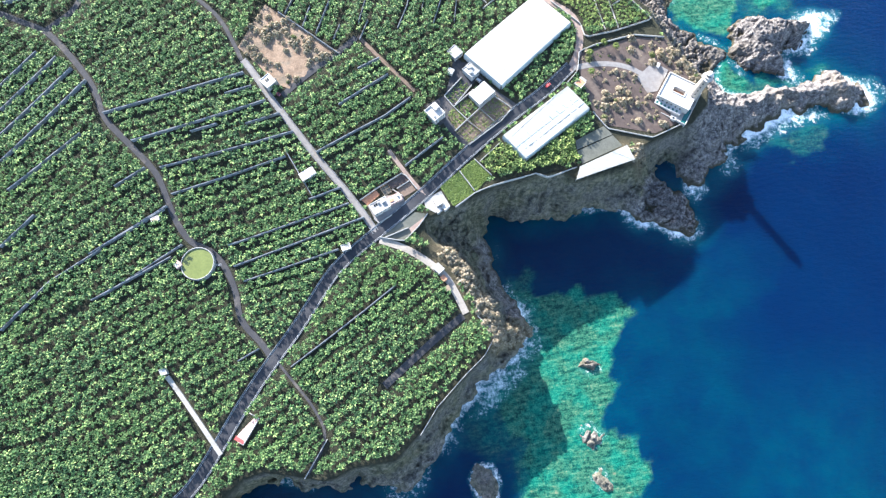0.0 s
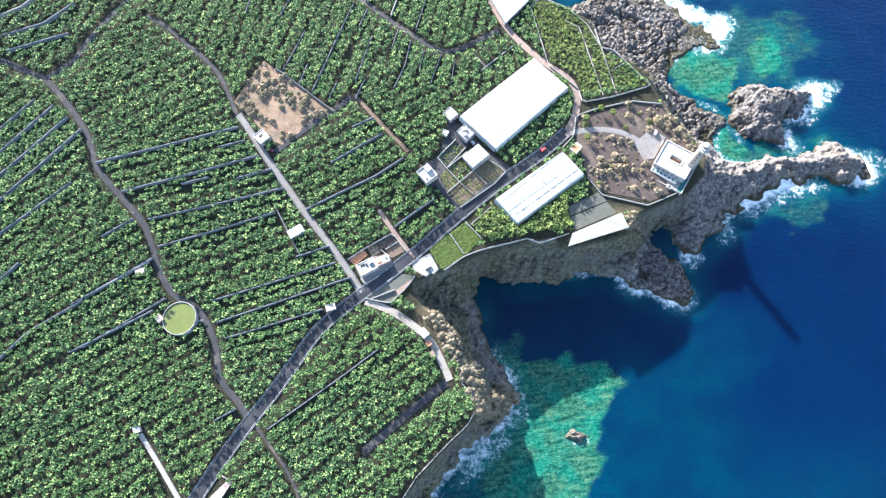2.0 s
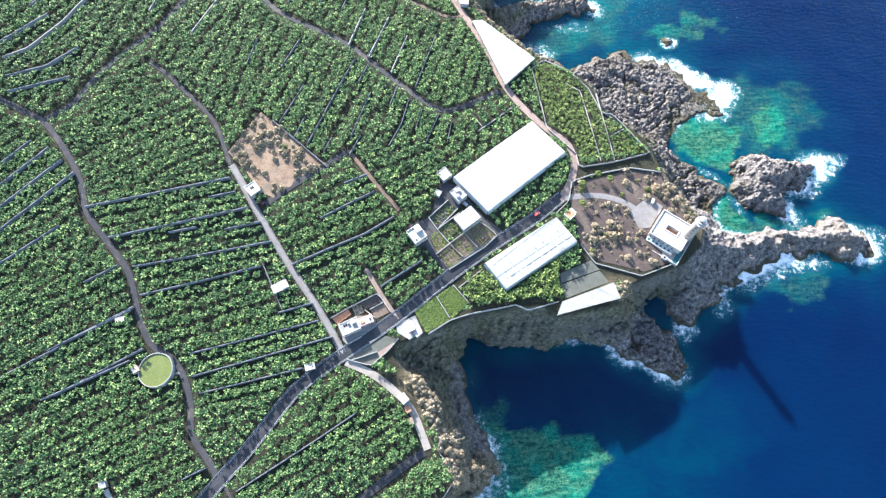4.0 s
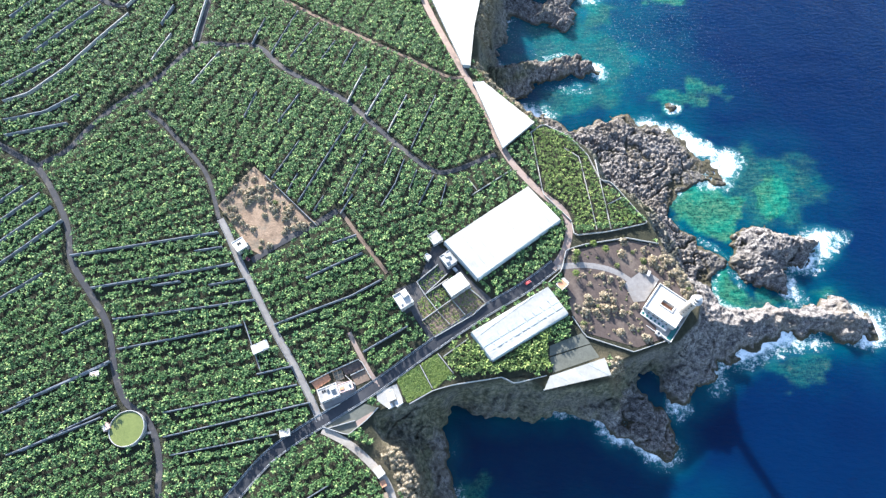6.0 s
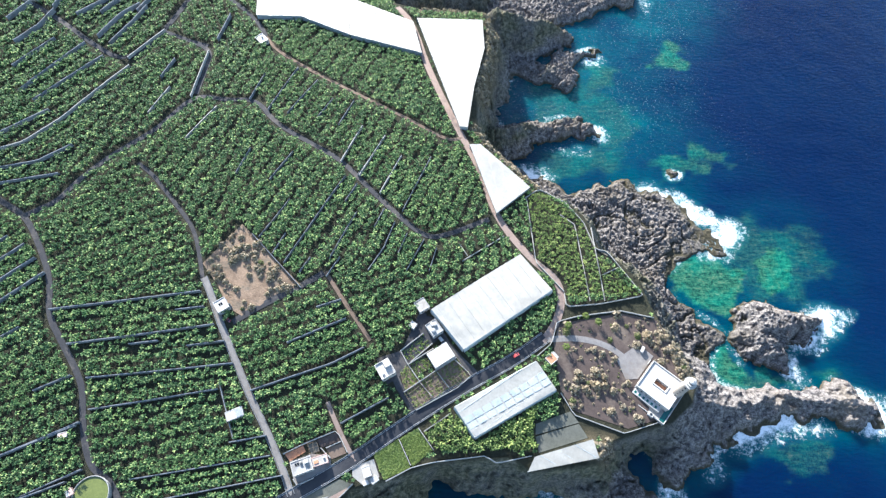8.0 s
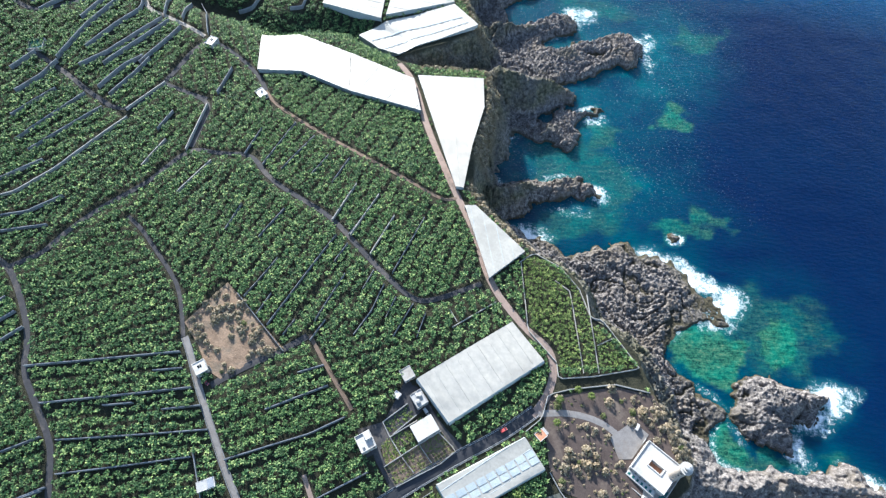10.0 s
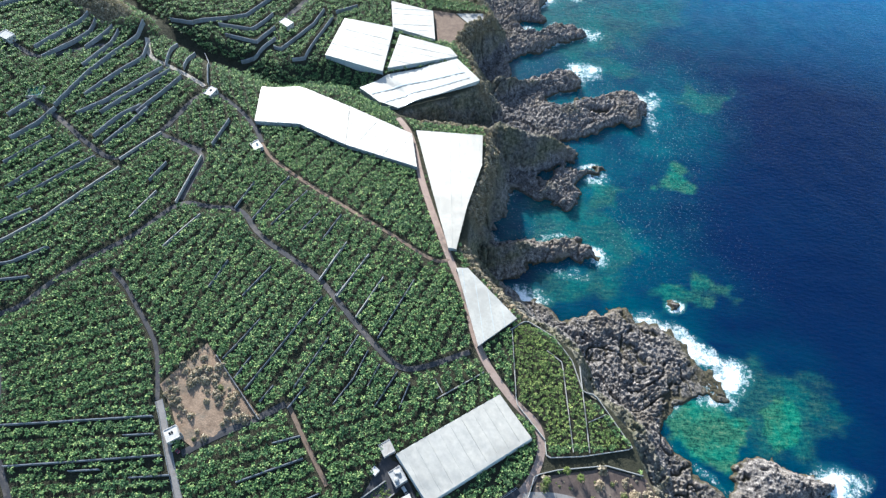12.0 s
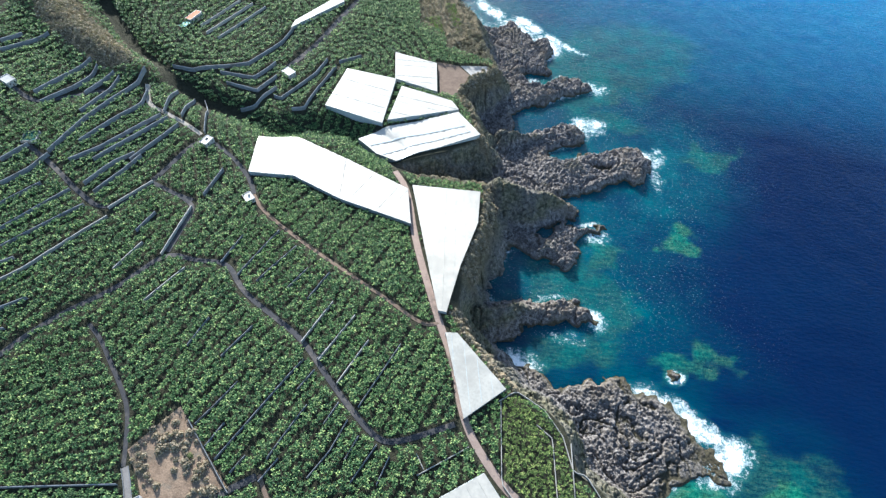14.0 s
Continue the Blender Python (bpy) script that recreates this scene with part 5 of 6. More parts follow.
# ---- greenhouses ----
def greenhouse(label, pts, height, material, arch=0.0):
    cx, cy = sum(p[0] for p in pts) / len(pts), sum(p[1] for p in pts) / len(pts)
    top = thing("greenhouse", label, "greenhouse", "plastic greenhouses", at=(cx, cy, tz(cx, cy)))
    inv = Matrix.Translation((-cx, -cy, -tz(cx, cy)))
    a, b = Vector(pts[0]), Vector(pts[1])
    along = (b - a).normalized()
    fx, fy = np.array([p[0] for p in pts]), np.array([p[1] for p in pts])
    plane = np.linalg.lstsq(np.stack([fx, fy, np.ones(len(pts))], -1), terrain(fx, fy), rcond=None)[0]
    level = cy > 510         # across the ravine the frames stand level over uneven ground

    def eave(x, y):
        return max(float(plane[0] * x + plane[1] * y + plane[2]), tz(x, y) - 3.0) if level else tz(x, y)

    roof = drape("roof_sheet", pts, height, material, "", 2.5, 0.0)
    for v in roof.data.vertices:
        u = Vector((v.co.x, v.co.y)).dot(along)
        v.co.z += eave(v.co.x, v.co.y) - tz(v.co.x, v.co.y) + 0.16 * math.sin(u * 2 * math.pi / 6.0) + 0.25 * noise.noise(Vector((v.co.x, v.co.y, 0)) * 0.15)
    roof.data.transform(inv)
    roof.parent = top
    xs, ys = [p[0] for p in pts], [p[1] for p in pts]
    span = [Vector(p).dot(along) for p in pts]
    cross = Vector((-along.y, along.x))
    wide = [Vector(p).dot(cross) for p in pts]
    k = min(span) + 4.0
    while k < max(span) - 1:
        run = [along * k + cross * w for w in np.arange(min(wide), max(wide), 2.0)]
        run = [p for p in run if inside(np.array([p.x]), np.array([p.y]), list(pts))[0]]
        if len(run) > 2:
            vs, fs = [], []
            for p in run:
                zz = eave(p.x, p.y) + height + 0.16 * math.sin(k * 2 * math.pi / 6.0) + 0.25 * noise.noise(Vector((p.x, p.y, 0)) * 0.15) + 0.07 - tz(cx, cy)
                vs += [(p.x - along.x * 0.16 - cx, p.y - along.y * 0.16 - cy, zz - 0.05), (p.x - cx, p.y - cy, zz + 0.05), (p.x + along.x * 0.16 - cx, p.y + along.y * 0.16 - cy, zz - 0.05)]
            for i in range(len(run) - 1):
                fs += [(3 * i, 3 * i + 1, 3 * i + 4, 3 * i + 3), (3 * i + 1, 3 * i + 2, 3 * i + 5, 3 * i + 4)]
            mesh_object("roof_seam", vs, fs, M_PLASTIC_G if material is M_PLASTIC else M_NET, top, "lapped roof seam")
        k += 8.0
    for p, q in zip(pts, pts[1:] + pts[:1]):
        line = resample([p, q], 3.0, 0)
        z = [tz(v.x, v.y) for v in line]
        out = Vector((q[1] - p[1], p[0] - q[0])).normalized() * 0.15
        vs, fs = [], []
        for k, v in enumerate(line):
            u = v.dot(along)
            zz = eave(v.x, v.y) + height + 0.16 * math.sin(u * 2 * math.pi / 6.0) + 0.25 * noise.noise(Vector((v.x, v.y, 0)) * 0.15)
            vs += [(v.x - cx, v.y - cy, zz - tz(cx, cy)), (v.x + out.x * 4 - cx, v.y + out.y * 4 - cy, z[k] * 0.45 + eave(v.x, v.y) * 0.55 + height * 0.55 - tz(cx, cy)), (v.x + out.x * 5 - cx, v.y + out.y * 5 - cy, z[k] - 0.3 - tz(cx, cy))]
        for k in range(len(line) - 1):
            fs += [(3 * k, 3 * k + 1, 3 * k + 4, 3 * k + 3), (3 * k + 1, 3 * k + 2, 3 * k + 5, 3 * k + 4)]
        mesh_object("side_sheet", vs, fs, M_NET, top, "pale net side wall")
        for v in line[::2]:
            zt = tz(v.x, v.y) - tz(cx, cy)
            part("post", boxed(v.x - cx - 0.06, v.y - cy - 0.06, zt - 0.3, v.x - cx + 0.06, v.y - cy + 0.06, zt + height - 0.1), M_METAL, top)
    return top, eave


for label, pts, height, material in GREENHOUSES:
    g, eave = greenhouse(label, pts, height, material)
    if "stepped" in label:
        inv = g.matrix_world.inverted()
        for a, b, w in (((-20, 532.5), (60, 572.5), 0.9), ((-7, 523.5), (66, 566), 0.5)):
            run = resample([a, b], 4.0, 0)
            side = Vector((a[1] - b[1], b[0] - a[0])).normalized() * w
            vs = [inv @ Vector((q.x, q.y, eave(q.x, q.y) + height + h)) for p in run for q, h in ((p - side, 0.3), (p, 0.42), (p + side, 0.3))]
            fs = [(3 * k + i, 3 * k + i + 1, 3 * k + i + 4, 3 * k + i + 3) for k in range(len(run) - 1) for i in (0, 1)]
            mesh_object("roof_gutter", vs, fs, M_NET, g, "grey gutter between two roof spans")
    if "panelled" in label:
        a, b, d = Vector(pts[0]), Vector(pts[1]), Vector(pts[3])
        inv = g.matrix_world.inverted()
        for row, (s0, s1) in enumerate(((0.38, 0.56), (0.59, 0.76))):
            for k in range(9):
                u0, u1 = (k + 0.08) / 9, (k + 0.92) / 9
                vs = []
                for s, u in ((s0, u0), (s1, u0), (s1, u1), (s0, u1)):
                    q = a + (b - a) * s + (d - a) * u
                    vs.append(inv @ Vector((q.x, q.y, tz(q.x, q.y) + height + 0.2 + 0.25 * noise.noise(Vector((q.x, q.y, 0)) * 0.15))))
                vs += [v - Vector((0, 0, 0.25)) for v in vs]
                mesh_object("roof_panel", vs, [(0, 1, 2, 3), (0, 4, 5, 1), (1, 5, 6, 2), (2, 6, 7, 3), (3, 7, 4, 0)], M_NET, g, "translucent grey roof panel")


# ---- buildings ----
def frame_of(pts):
    """Centre, turn and half sizes of a four-cornered outline."""
    p = [Vector(q) for q in pts]
    c = sum(p, Vector((0, 0))) / 4
    u, v = (p[1] - p[0] + p[2] - p[3]) / 2, (p[3] - p[0] + p[2] - p[1]) / 2
    return c, math.atan2(u.y, u.x), u.length / 2, v.length / 2


def house(name, label, category, pts, height, roof=None, wall=None, parapet=0.5, windows=3, extras=()):
    roof, wall = roof or M_GREYROOF, wall or M_WHITE
    c, turn, hx, hy = frame_of(pts)
    z = min(tz(*p) for p in pts) - 0.3
    top = thing(name, label, category)
    top.matrix_world = Matrix.Translation((c.x, c.y, z)) @ Matrix.Rotation(turn, 4, "Z")
    h = height + max(tz(*p) for p in pts) - z - 0.3
    part("body", boxed(-hx, -hy, -1.0, hx, hy, h - 0.15, 0.05), wall, top)
    part("roof_slab", boxed(-hx + 0.02, -hy + 0.02, h - 0.15, hx - 0.02, hy - 0.02, h, 0.03), roof, top, "flat weathered roof slab")
    if parapet:
        t = 0.28
        for x0, y0, x1, y1 in ((-hx - 0.06, -hy - 0.06, hx + 0.06, -hy + t), (-hx - 0.06, hy - t, hx + 0.06, hy + 0.06), (-hx - 0.06, -hy + t, -hx + t, hy - t), (hx - t, -hy + t, hx + 0.06, hy - t)):
            part("parapet", boxed(x0, y0, h - 0.3, x1, y1, h + parapet, 0.04), wall, top)
    door = part("door", boxed(-0.5, -hy - 0.05, 0.3, 0.5, -hy + 0.1, 2.4, 0.02), M_WOOD, top, "brown wooden door")
    part("handle", boxed(0.32, -hy - 0.11, 1.3, 0.4, -hy - 0.05, 1.36), M_METAL, door)
    for k in range(windows):
        x = -hx + (k + 0.5) * 2 * hx / windows
        for s in (-1, 1):
            if s == -1 and abs(x) < 1.2:
                continue
            y = s * hy
            w = part("window", boxed(x - 0.6, min(y, y + s * 0.06), h - 2.2, x + 0.6, max(y, y + s * 0.06), h - 1.0), M_WHITE, top)
            part("pane", boxed(x - 0.5, min(y, y + s * 0.09), h - 2.1, x + 0.5, max(y, y + s * 0.09), h - 1.1), M_GLASS, w)
    for e in extras:
        e(top, hx, hy, h)
    BUILT.append(list(pts))
    return top


def water_tank(x, y, r=0.8, tall=1.3, material=None):
    def add(top, hx, hy, h):
        bm = lathe([(r, 0), (r * 1.03, 0.1), (r, tall * 0.9), (r * 0.7, tall), (0.15, tall + 0.1)], 14)
        bmesh.ops.translate(bm, verts=bm.verts, vec=(x * hx, y * hy, h))
        part("water_tank", bm, material or M_GREYROOF, top, "round roof water tank")
    return add


def roof_box(x0, y0, x1, y1, tall, material=None, label="small roof room"):
    def add(top, hx, hy, h):
        part("roof_room", boxed(x0 * hx, y0 * hy, h, x1 * hx, y1 * hy, h + tall, 0.05), material or M_WHITE, top, label)
    return add


def solar(x, y, n=2):
    def add(top, hx, hy, h):
        for k in range(n):
            m = Matrix.Translation((x * hx + k * 1.3, y * hy, h + 0.5)) @ Matrix.Rotation(radians(24), 4, "X")
            bm = box(bmesh.new(), -0.55, -0.9, -0.04, 0.55, 0.9, 0.04, m)
            p = part("solar_panel", bm, M_GLASS, top, "dark glass solar panel")
            part("panel_leg", box(bmesh.new(), -0.5, 0.7, -0.9, -0.44, 0.76, 0.0, Matrix.Translation((x * hx + k * 1.3, y * hy, h + 0.75))), M_METAL, p)
    return add


def stair(top, hx, hy, h):
    for k in range(8):
        part("step", boxed(hx + 0.05, -hy + k * 0.3, 0, hx + 1.0, -hy + (k + 1) * 0.3, (k + 1) * h / 8), M_PALE, top)


house("farm_house", "white flat-roofed farm house with roof terrace", "house", [(15.6, 184.2), (23.4, 187.7), (30.8, 182.2), (23.0, 175.7)], 4.2, M_WHITE, None, 0.8, 3, (roof_box(0.1, 0.0, 0.9, 0.9, 2.2), water_tank(-0.5, -0.5)))
house("storage_shed", "pale concrete storage shed at the yard's end", "shed", [(40.1, 226.2), (43.9, 229.6), (48.7, 223.1), (40.6, 218.2)], 3.2, M_PALE, M_GREYROOF, 0.3, 2)
house("pump_house", "grey pump house with roof tanks", "building", [(46.1, 211.2), (52.6, 216.1), (57.1, 208.0), (51.6, 203.9)], 3.8, M_GREYROOF, M_GREYROOF, 0.4, 2, (water_tank(-0.4, -0.3, 1.3, 1.6), water_tank(0.4, 0.3, 1.1, 1.4, M_WHITE), roof_box(-0.2, 0.3, 0.2, 0.8, 1.2)))
house("packing_shed", "white sheet-roofed packing shed", "shed", [(47.7, 194.4), (59.2, 200.7), (65.8, 194.1), (53.5, 184.0)], 3.4, M_WHITE, M_GREYROOF, 0.0, 2)
house("tool_hut", "tiny white square tool hut", "hut", [(36.3, 211.4), (38.4, 214.5), (40.4, 211.2), (38.3, 207.9)], 2.6, M_WHITE, None, 0.2, 1)
house("roadside_house", "grey-white flat-roofed house beside the road", "house", [(-25.0, 120.2), (-14.7, 124.9), (-16.0, 132.1), (-27.4, 128.1)], 3.8, M_GREYROOF, None, 0.35, 4, (solar(-0.5, 0.4, 2), roof_box(0.3, 0.1, 0.75, 0.7, 1.6), water_tank(0.0, 0.5)))
house("kitchen_annex", "low annex with a stained pale roof", "building", [(-14.5, 125.9), (-5.7, 129.2), (-8.0, 133.5), (-15.9, 130.9)], 2.8, M_PALE, M_PINK, 0.15, 2, (roof_box(-0.8, -0.5, -0.2, 0.2, 0.5, M_TERRACOTTA, "rusty orange sheet"), water_tank(0.6, 0.2, 0.6, 1.0)))
house("forecourt_shed", "small white shed on the concrete forecourt", "shed", [(18.0, 121.0), (19.9, 118.2), (23.6, 120.8), (21.7, 123.2)], 2.5, M_GREYROOF, None, 0.15, 1)
house("forecourt_shed", "tiny white shed at the forecourt's edge", "shed", [(13.9, 119.2), (14.9, 117.0), (17.8, 118.8), (16.7, 120.6)], 2.3, M_WHITE, None, 0.1, 1)
house("roadside_garage", "white flat-roofed garage above the cliff", "garage", [(12.8, 127.0), (15.3, 121.3), (19.2, 122.8), (17.4, 127.9)], 2.8, M_WHITE, None, 0.2, 1)
house("field_shed", "pale metal-roofed shed among bananas", "shed", [(-69.3, 153.6), (-61.0, 158.1), (-57.1, 153.0), (-67.0, 149.2)], 3.4, M_GREYROOF, M_WHITE, 0.1, 2, (roof_box(0.2, -0.9, 0.9, 0.9, 0.25, M_METAL, "raised metal sheet"),))
house("lot_house", "small white house with solar panels beside the fallow plot", "house", [(-85.9, 218.2), (-80.5, 222.5), (-74.9, 216.4), (-81.6, 211.9)], 3.6, M_WHITE, None, 0.4, 2, (solar(-0.2, 0.1, 2), stair))
house("roadside_hut", "small pale hut beside the asphalt road", "hut", [(-49.5, 105.2), (-43.5, 106.5), (-42.4, 102.6), (-47.9, 101.6)], 2.8, M_PALE, None, 0.2, 2)
house("cliff_hut", "white square hut beside the cliff path", "hut", [(6.5, 82.9), (10.1, 85.6), (13.9, 81.4), (9.9, 78.5)], 3.0, M_WHITE, None, 0.1, 1)
house("cliff_shed", "brown lean-to shed by the cliff path", "shed", [(9.9, 76.6), (12.4, 78.0), (15.1, 74.9), (11.9, 73.6)], 2.2, M_TERRACOTTA, M_WOOD, 0.0, 1)
house("cliff_shed", "grey-brown board shed by the cliff path", "shed", [(11.4, 70.3), (14.5, 71.3), (15.9, 68.0), (12.9, 66.9)], 2.2, M_WOOD, M_WOOD, 0.0, 1)
house("red_hut", "small hut with a red roof beside the lane", "hut", [(-163.8, 138.9), (-158.9, 140.2), (-157.8, 137.7), (-162.7, 136.2)], 2.6, M_PINK, M_WHITE, 0.2, 1)
house("pump_hut", "pink pump hut beside the round reservoir", "hut", [(-152.5, 109.1), (-149.5, 111.1), (-148.2, 107.5), (-151.2, 104.8)], 2.6, M_PINK, M_PINK, 0.15, 1, (roof_box(-0.9, -0.9, 0.0, 0.9, 0.3, M_WHITE, "white roof half"),))
house("ramp_hut", "white hut at the ramp's upper end", "hut", [(-166.4, 45.7), (-163.1, 47.1), (-161.0, 43.0), (-164.5, 41.7)], 2.6, M_WHITE, None, 0.15, 1)
house("terrace_house", "small white house with a tank beside the lane", "house", [(-98.1, 441.7), (-93.4, 446.8), (-88.3, 438.9), (-93.5, 434.6)], 3.2, M_WHITE, None, 0.4, 2, (water_tank(0.3, 0.2),))
house("lane_hut", "white hut with pale roof at the lane junction", "hut", [(-149.4, 488.1), (-146.0, 495.1), (-140.2, 493.5), (-142.9, 483.0)], 3.2, M_WHITE, None, 0.3, 2, (solar(0.0, 0.0, 2),))
house("far_hut", "white hut on the far terraces", "hut", [(-117.8, 601.4), (-113.2, 607.4), (-105.6, 600.1), (-109.8, 592.6)], 3.6, M_WHITE, None, 0.3, 2)
house("red_roofed_house", "long red-roofed house across the ravine", "house", [(-220.5, 637.9), (-214.9, 653.0), (-209.8, 649.0), (-214.8, 634.2)], 3.8, M_TERRACOTTA, M_WHITE, 0.1, 4)
house("lighthouse_hut", "small square hut with a terracotta roof", "hut", [(122.6, 196.5), (127.0, 200.6), (131.0, 196.3), (126.5, 192.6)], 3.0, M_TERRACOTTA, M_WHITE, 0.15, 1, (roof_box(1.02, -0.8, 1.5, 0.9, -0.6, M_GREYROOF, "lean-to porch"),))
house("upper_house", "white and grey house on the upper lane", "house", [(-316.5, 505.6), (-312.0, 512.5), (-304.7, 504.8), (-306.8, 497.8)], 3.6, M_GREYROOF, M_WHITE, 0.4, 2)


# ---- round reservoir ----
def reservoir():
    z = tz(*POND)
    top = thing("reservoir", "round concrete reservoir full of algae-green water", "reservoir", at=(*POND, z))
    bm = bmesh.new()
    n = 48
    prof = [(10.6, -1.5), (10.4, 2.6), (10.3, 2.75), (10.05, 2.75), (9.95, 2.6), (9.95, 1.0)]
    rings = [[bm.verts.new((r * math.cos(2 * math.pi * k / n), r * math.sin(2 * math.pi * k / n), h)) for k in range(n)] for r, h in prof]
    for a, b in zip(rings, rings[1:]):
        for k in range(n):
            bm.faces.new((a[k], a[(k + 1) % n], b[(k + 1) % n], b[k]))
    part("rim_wall", bm, M_GREYROOF, top, "pale concrete ring wall")
    part("water", lathe([(9.9, 1.9), (9.9, 2.05)], 48), M_POND, top, "still algae-green water")
    for k in range(3):
        part("pipe", boxed(9.6, -3 + k * 0.5, 0.4, 14, -2.85 + k * 0.5, 0.55), M_METAL, top)


reservoir()

# ---- square pool on the upper terrace ----
pool_c, pool_turn, pool_x, pool_y = frame_of([(-272.4, 457.8), (-261.8, 461.6), (-257.9, 449.6), (-270.2, 448.3)])
pool = thing("irrigation_tank", "open rectangular irrigation tank with teal water", "water tank")
pool.matrix_world = Matrix.Translation((pool_c.x, pool_c.y, tz(*pool_c))) @ Matrix.Rotation(pool_turn, 4, "Z")
for a, b, c, d in ((-pool_x, -pool_y, pool_x, -pool_y + 0.5), (-pool_x, pool_y - 0.5, pool_x, pool_y), (-pool_x, -pool_y + 0.5, -pool_x + 0.5, pool_y - 0.5), (pool_x - 0.5, -pool_y + 0.5, pool_x, pool_y - 0.5)):
    part("side_wall", boxed(a, b, -1, c, d, 2.4, 0.05), M_PALE, pool)
part("water", boxed(-pool_x + 0.5, -pool_y + 0.5, 1.2, pool_x - 0.5, pool_y - 0.5, 1.4), M_POOL, pool, "dark teal water")

# ---- white ramp and pink foundation ----
ramp_line = resample([(-162.5, 41.4), (-156.7, 31.5), (-146.4, 11.9), (-135.5, -9.5)], 3.0)
xs, ys, zs = ribbon(ramp_line, (-1.4, -1.3, 1.3, 1.4), (-0.8, 1.1, 1.1, -0.8))
v, f = strip_mesh(xs, ys, zs)
tagged(mesh_object("concrete_ramp", v, f, M_PALE), "pale concrete ramp running down to the road", "ramp", kind="structure")
BUILT.append([(-164, 40), (-158, 44), (-132, -9), (-138, -12)])
c0, turn0, hx0, hy0 = frame_of([(-127.9, -1.7), (-117.0, 13.3), (-111.5, 8.0), (-122.0, -5.0)])
found = thing("open_shelter", "roofless pink-walled shelter beside the road", "shelter")
found.matrix_world = Matrix.Translation((c0.x, c0.y, tz(*c0) - 0.2)) @ Matrix.Rotation(turn0, 4, "Z")
part("floor_slab", boxed(-hx0, -hy0, -0.5, hx0, hy0, 0.4, 0.03), M_PINK, found, "faded pink floor slab")
for a, b, c, d in ((-hx0, -hy0, hx0, -hy0 + 0.35), (hx0 - 0.35, -hy0 + 0.35, hx0, hy0), (-hx0, -hy0 + 0.35, -hx0 + 0.35, hy0 * 0.2)):
    part("low_wall", boxed(a, b, 0.4, c, d, 1.9, 0.03), M_WHITE, found)
part("red_awning", boxed(-hx0 + 0.4, -hy0 + 0.6, 2.0, -hx0 + 2.6, hy0 - 0.6, 2.12, 0.03), M_RED, found, "small red awning sheet")
part("awning_post", boxed(-hx0 + 2.4, hy0 - 0.9, 0.4, -hx0 + 2.5, hy0 - 0.8, 2.0), M_METAL, found)
BUILT.append([(-129, -2), (-117, 14), (-109, 5), (-121, -8)])


